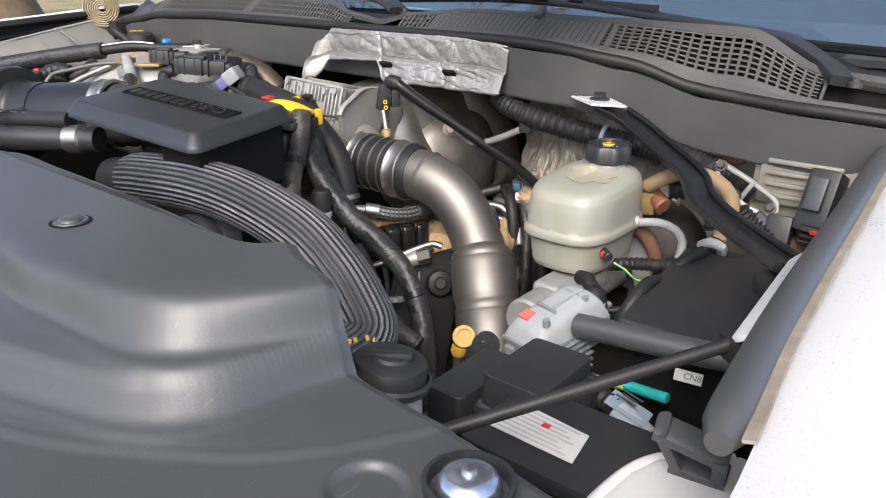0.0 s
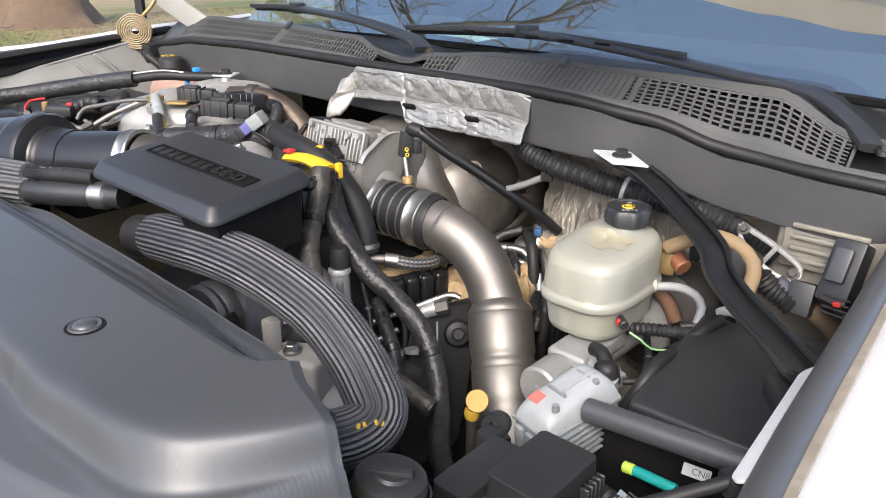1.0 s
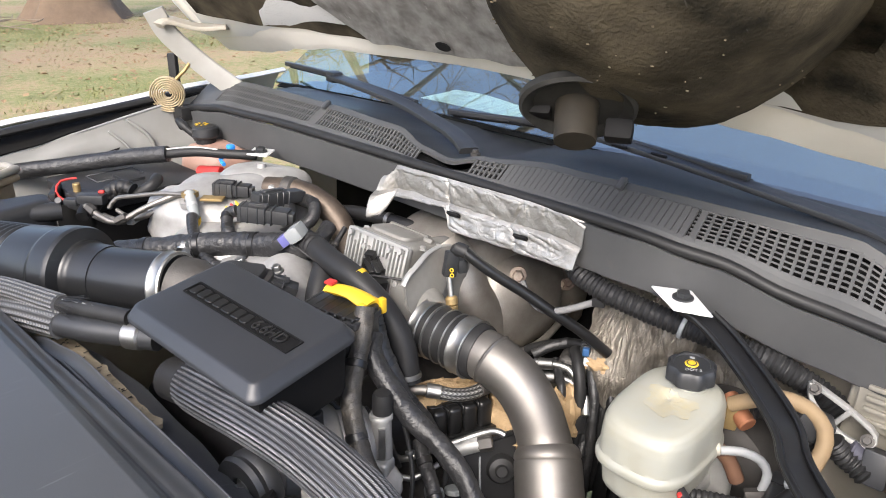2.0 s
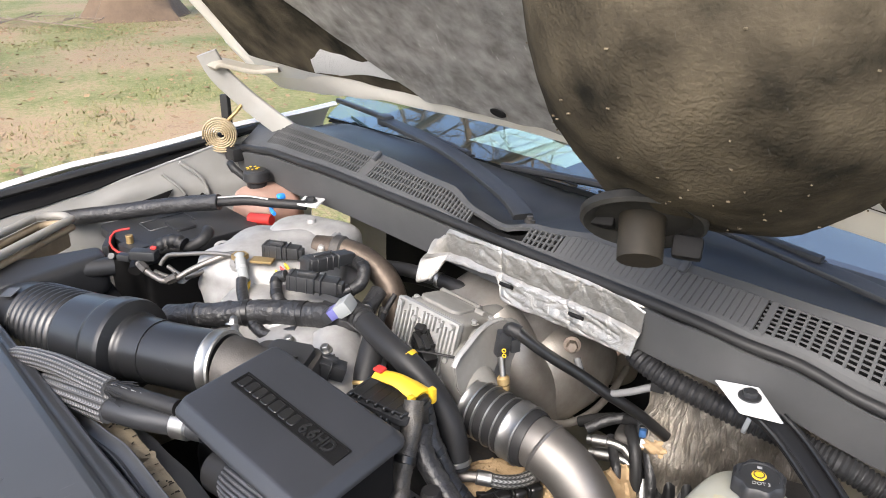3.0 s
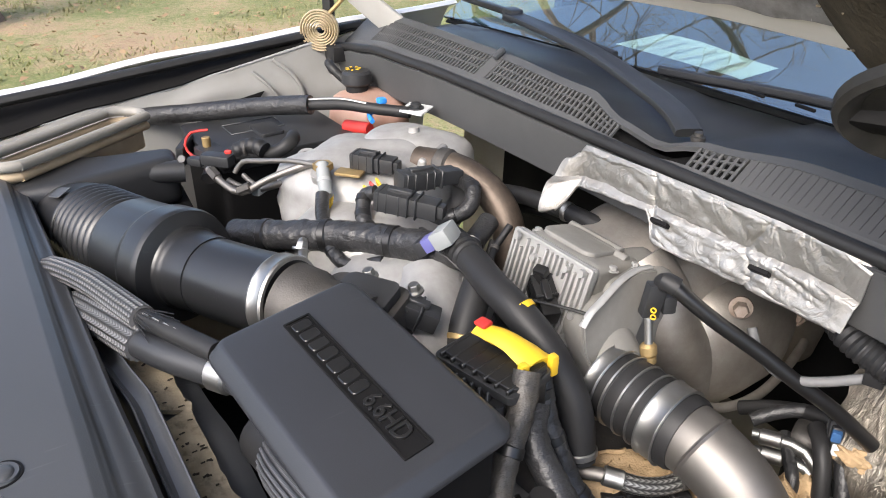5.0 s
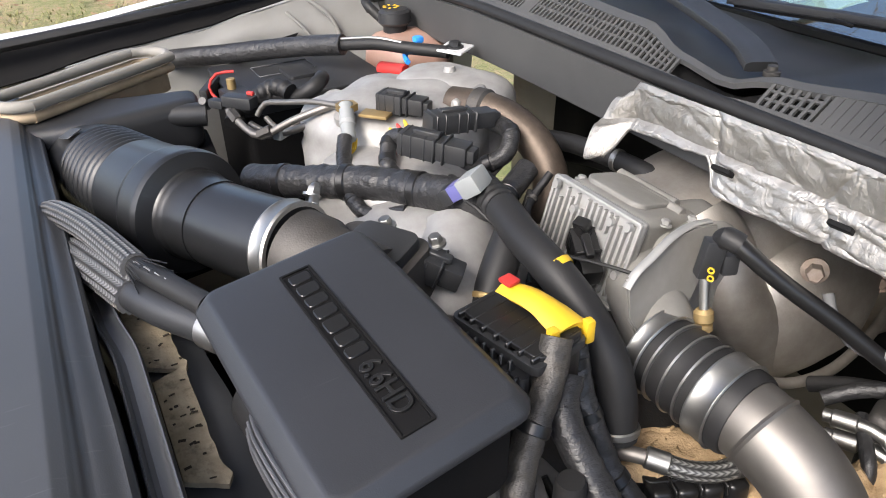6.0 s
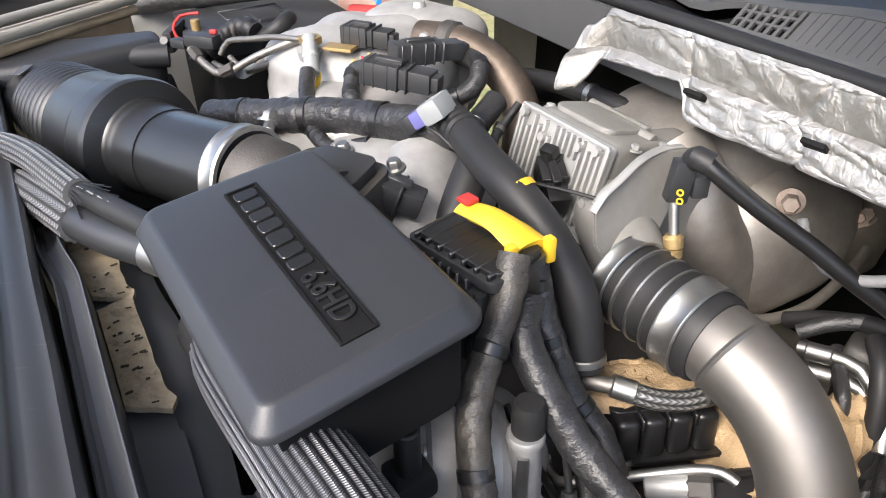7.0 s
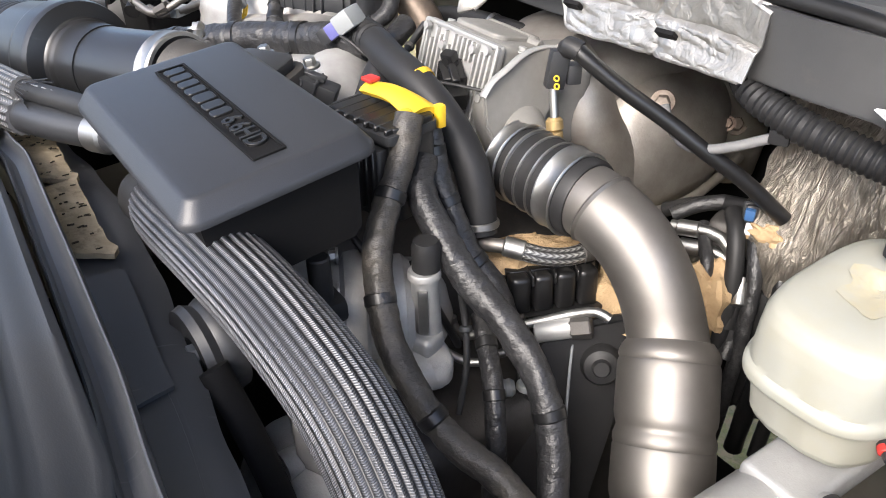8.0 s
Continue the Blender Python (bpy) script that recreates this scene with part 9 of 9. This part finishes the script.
# ---- front of the bay: fan shroud and foam strip ----
def build_shroud():
    t = thing("fan_shroud", "black fan shroud with a stepped lip and torn foam strip", "fan shroud", (-0.9, 0.38, 0.9))
    def shift(x):
        return along([(-1.10, -0.012), (-0.96, -0.006), (-0.87, 0.002), (-0.70, 0.001), (-0.58, 0.0), (-0.465, -0.005), (-0.40, -0.010)], x)

    def height(x):
        return along([(-1.10, 1.205), (-1.00, 1.232), (-0.94, 1.247), (-0.85, 1.252), (-0.78, 1.250), (-0.45, 1.243)], x)

    def ledge(x):
        return along([(-1.10, 1.215), (-0.95, 1.218), (-0.88, 1.214), (-0.755, 1.203), (-0.60, 1.200), (-0.40, 1.196)], x)

    def lip(x):
        return along([(-1.10, 0.402), (-0.92, 0.405), (-0.735, 0.4065), (-0.59, 0.4005), (-0.40, 0.387)], x)

    def outer(x):
        return along([(-1.10, 0.405), (-1.0, 0.419), (-0.93, 0.428), (-0.85, 0.434), (-0.74, 0.433), (-0.638, 0.4235), (-0.53, 0.4125), (-0.40, 0.400)], x)

    rail = [(0.3535, -0.04), (0.3545, -0.006), (0.3555, -0.001), (0.3568, 0.0), (0.358, -0.002), (0.3595, -0.006), (0.363, -0.008), (0.368, -0.0065), (0.3715, -0.003), (0.3728, 0.0006), (0.3740, 0.0012), (0.3752, -0.0004), (0.376, -0.006), (0.3768, -0.05)]
    part("upper_rail", sheet(70, 13, lambda u, v: Vector(((x := lerp(-1.05, -0.40, u)), (r := rail[round(13 * v)])[0] + shift(x), height(x) + r[1])), 0.003), COVER, t, "raised rail with a rolled edge")
    part("ledge", sheet(60, 4, lambda u, v: Vector(((x := lerp(-1.08, -0.40, u)), lerp(0.375 + shift(x), lip(x), v), ledge(x) - 0.003 - 0.004 * v)), 0.004), COVER, t, "narrow grey ledge")
    part("ledge_step", sheet(24, 3, lambda u, v: Vector(((x := lerp(-0.738, -0.582, u)) - 0.010 * v * u, lerp(0.377, lip(x) + 0.0015, v), ledge(x) + 0.001 - 0.004 * v)), 0.003), COVER, t, "raised step on the ledge")

    def foam(x0, x1):
        def f(u, v):
            x = lerp(x0, x1, u)
            e = 0.0022 * noise.noise(Vector((x * 60, 3, 0))) + 0.004 * max(0, 1 - abs(u - 0.93) / 0.07)
            return Vector((x + 0.014 * (v - 0.5) * (2 * u - 1), lerp(0.3775 + shift(x), lip(x) + 0.0005 + e, v), ledge(x) + 0.006 - 0.004 * v + 0.0014 * noise.noise(Vector((x * 90, v * 5, 1)))))
        return f

    part("foam_strip", sheet(40, 6, foam(-1.02, -0.888), 0.005), FOAM, t, "dirty torn cream foam strip")
    part("foam_strip", sheet(40, 6, foam(-0.880, -0.762), 0.005), FOAM, t, "dirty torn cream foam strip")

    rng = random.Random(23)
    for a, b in ((-1.02, -0.888), (-0.880, -0.762)):
        g, bits = foam(a, b), []
        for k in range(20):
            u, v = rng.random(), rng.random() ** 0.7 * 0.9
            q = g(u, v) + Vector((0, 0, 0.0028))
            bits.append(rbox(*q, 0.0011 * rng.uniform(0.7, 2.0), 0.003 * rng.uniform(0.5, 1.9), 0.0007, 0, 0, 0, 0, rng.uniform(-30, 45)))
        tagged(part("tear_mark", join(*bits), mat("foam_tear", (0.035, 0.030, 0.024), (0.07, 0.058, 0.04), rough=0.9, size=0.01, bump=0, spec=0.1), t, "small dark tears in the foam"), "small dark tears in the foam", kind="stuff")

    def flange(u, v):
        x = lerp(-1.08, -0.40, u)
        return Vector((x, lerp(lip(x) - 0.004, outer(x), v), ledge(x) - 0.010 - 0.006 * v - 0.004 * v ** 4))

    part("flange", sheet(60, 5, flange, 0.004), COVER, t, "black sloping flange")
    part("flange_panel", sheet(30, 4, lambda u, v: flange(0.66 + 0.34 * u, 0.02 + 0.98 * v) + Vector((0, 0.0015 * v, 0.004)), 0.003), COVER, t, "raised flange panel")
    part("rim", sheet(60, 5, lambda u, v: flange(u, 1.0) + Vector((0, 0.003 * v, -0.003 - 0.16 * v)), 0.005), PLASTIC, t)


build_shroud()


# ---- wipers ----
def build_wiper(label, blade, arm, at):
    t = thing("wiper", label, "wiper", at, group="windscreen wipers")
    part("blade_frame", bar(blade, 0.011, 0.010, None), PLASTIC, t)
    part("rubber", tube([Vector(p) + Vector((0, 0.012, -0.008)) for p in blade], 0.004, 8, 0.03), RUBBER, t)
    part("arm", bar(arm, 0.032, 0.011, None), PLASTIC, t)
    c = spline(arm, 0.02)
    part("joint", rbox(*c[0], 0.035, 0.024, 0.022, 0.004, 2, rz=-12), PLASTIC, t)
    k = len(c) * 2 // 3
    part("pivot_nut", join(lathe([(0, 0), (0.008, 0), (0.008, 0.005), (0.005, 0.006), (0.005, 0.010), (0, 0.010)], pose(*(Vector(arm[-1]) + Vector((0.012, 0.002, -0.006)))), 18)), IRON, t, "bare steel nut")
    for j in range(5):
        p = Vector(blade[0]).lerp(Vector(blade[-1]), 0.28 + 0.12 * j)
        part("frame_slot", rbox(p.x, p.y - 0.006, p.z + 0.0055, 0.028, 0.004, 0.004, 0.001, 1, rz=-8), DARK, t)


build_wiper("black wiper resting on the passenger half of the windscreen", [(-1.610, 1.190, 1.400), (-1.345, 1.128, 1.412), (-1.085, 1.105, 1.400)], [(-1.340, 1.117, 1.413), (-1.10, 1.070, 1.407), (-0.925, 1.008, 1.400), (-0.865, 0.985, 1.394), (-0.832, 0.970, 1.384)], (-1.2, 1.08, 1.36))
build_wiper("black wiper resting on the driver half of the windscreen", [(-1.00, 1.105, 1.398), (-0.74, 1.138, 1.405), (-0.457, 1.116, 1.396)], [(-0.745, 1.130, 1.407), (-0.58, 1.122, 1.396), (-0.40, 1.108, 1.381), (-0.275, 1.090, 1.369), (-0.205, 1.040, 1.348), (-0.172, 1.003, 1.332)], (-0.5, 1.1, 1.35))


# ---- litter on the lawn ----
def build_lawn_litter():
    rng = random.Random(21)
    m = mat("grass_blades", (0.15, 0.165, 0.05), (0.27, 0.22, 0.115), rough=0.9, size=0.6, grain=0.05, bump=0.0, mix=1.0)
    verts, faces = [], []
    for k in range(16000):
        x, y = -4.6 - 13 * rng.random() ** 1.3, rng.uniform(-1.5, 12)
        if noise.noise(Vector((x * 0.5, y * 0.5, 4))) < -0.08 + 0.25 * rng.random():
            continue
        for q in range(4):
            a, h, w = rng.uniform(0, 6.28), rng.uniform(0.008, 0.026), rng.uniform(0.004, 0.009)
            bx, by = x + rng.uniform(-0.12, 0.12), y + rng.uniform(-0.12, 0.12)
            n = len(verts)
            verts += [(bx - w * math.sin(a), by + w * math.cos(a), -0.02), (bx + w * math.sin(a), by - w * math.cos(a), -0.02), (bx + 0.04 * math.cos(a), by + 0.04 * math.sin(a), h)]
            faces.append((n, n + 1, n + 2))
    me = bpy.data.meshes.new("grass")
    me.from_pydata(verts, [], faces)
    me.materials.append(m)
    tagged(new("grass", me), "short patchy grass tufts on the lawn", "grass", kind="stuff")
    leaf = mat("dead_leaves", (0.17, 0.105, 0.055), (0.30, 0.20, 0.11), rough=0.9, size=0.3, grain=0.02, bump=0.0, mix=1.0)
    verts, faces = [], []
    for k in range(2600):
        x, y = -5 - 12 * rng.random(), rng.uniform(-1, 11)
        a, r = rng.uniform(0, 6.28), rng.uniform(0.02, 0.05)
        n = len(verts)
        verts += [(x + r * math.cos(a + b), y + r * c * math.sin(a + b), 0.012 + rng.uniform(0, 0.03)) for b, c in ((0, 1), (1.57, 0.6), (3.14, 1), (4.71, 0.6))]
        faces.append((n, n + 1, n + 2, n + 3))
    me = bpy.data.meshes.new("leaf_litter")
    me.from_pydata(verts, [], faces)
    me.materials.append(leaf)
    tagged(new("leaf_litter", me), "scattered dead leaves and bark on the lawn", "leaves", kind="stuff")
    bark = mat("grey_twig", (0.20, 0.16, 0.12), (0.12, 0.09, 0.065), rough=0.9, size=0.1)
    for label, pts in (("long fallen branch lying on the lawn", BRANCH_A), ("forked fallen branch lying on the grass", BRANCH_B)):
        t = thing("fallen_branch", label, "branch", (pts[0][0], pts[0][1], 0), group="fallen branches")
        part("stem", tube(pts, 0.022, 8, 0.1, shape=lambda s, a: 1 - 0.18 * s), bark, t)
        for k in range(4):
            p, q = Vector(pts[1]), Vector(pts[-1])
            c = p.lerp(q, 0.2 * k)
            part("twig", tube([c, c + Vector((rng.uniform(-0.5, 0.1), rng.uniform(0.1, 0.5), 0.06)), c + Vector((rng.uniform(-0.9, 0), rng.uniform(0.3, 0.8), 0.05))], 0.009, 6, 0.1), bark, t)


BRANCH_A = [(-14.66, 2.78, 0.04), (-15.62, 3.55, 0.06), (-17.8, 4.98, 0.04)]
BRANCH_B = [(-17.3, 4.1, 0.04), (-15.9, 4.5, 0.06), (-14.5, 5.0, 0.04)]
build_lawn_litter()


# ---- trees by the lawn: bare crowns, one thick trunk ----
BARK = mat("bark", (0.15, 0.105, 0.07), (0.07, 0.05, 0.035), rough=0.95, size=0.25, grain=0.02, bump=0.9)


def build_tree(x, y, r, h, seed, label, levels=4):
    rng = random.Random(seed)
    t = thing("tree", label, "tree", (x, y, 0), group="bare trees")
    bm = bmesh.new()
    trunk = [Vector((x, y, -0.05)), Vector((x + 0.1, y, h * 0.2)), Vector((x + rng.uniform(-0.3, 0.3), y + 0.2, h * 0.45))]
    part("trunk", tube(trunk, r, 16, 0.4, shape=lambda s, a: (1 - 0.5 * s / (h * 0.5)) * (1 + 0.7 * math.exp(-s * 2.2) * (1 + 0.4 * math.cos(5 * a))) * (1 + 0.06 * math.sin(7 * a + 3 * s)), up=(1, 0, 0)), BARK, t)
    limbs = []

    def grow(p, d, length, rad, depth):
        pts = [p]
        for _ in range(3):
            d = (d + Vector((rng.uniform(-0.3, 0.3), rng.uniform(-0.3, 0.3), rng.uniform(-0.12, 0.2)))).normalized()
            pts.append(pts[-1] + d * length / 3)
        limbs.append(tube(pts, rad, 5 if depth else 8, 9, shape=lambda s, a: 1 - 0.6 * s / length))
        if depth < levels:
            for k in range(3 if depth < 2 else 4):
                q = pts[1 + (k % 3)]
                side = Vector((rng.uniform(-1, 1), rng.uniform(-1, 1), rng.uniform(-0.3, 0.7))).normalized()
                grow(q, (d * 0.6 + side * 0.9).normalized(), length * rng.uniform(0.5, 0.72), rad * 0.5, depth + 1)

    for k in range(5):
        a = 2 * math.pi * (k + rng.random() * 0.5) / 5
        grow(trunk[-1] + Vector((0, 0, -0.4 * rng.random())), Vector((math.cos(a) * 0.9, math.sin(a) * 0.9, 0.8)).normalized(), h * 0.38, r * 0.42, 0)
    part("crown", join(*limbs), BARK, t, "bare branches")


build_tree(-16.2, 6.45, 0.62, 16, 3, "thick bare tree at the lawn's edge")
build_tree(-10.0, 0.3, 0.32, 14.5, 5, "bare tree spreading beside the truck", 5)
build_tree(-15.0, -3.5, 0.34, 15, 9, "slender bare tree further along the lawn")
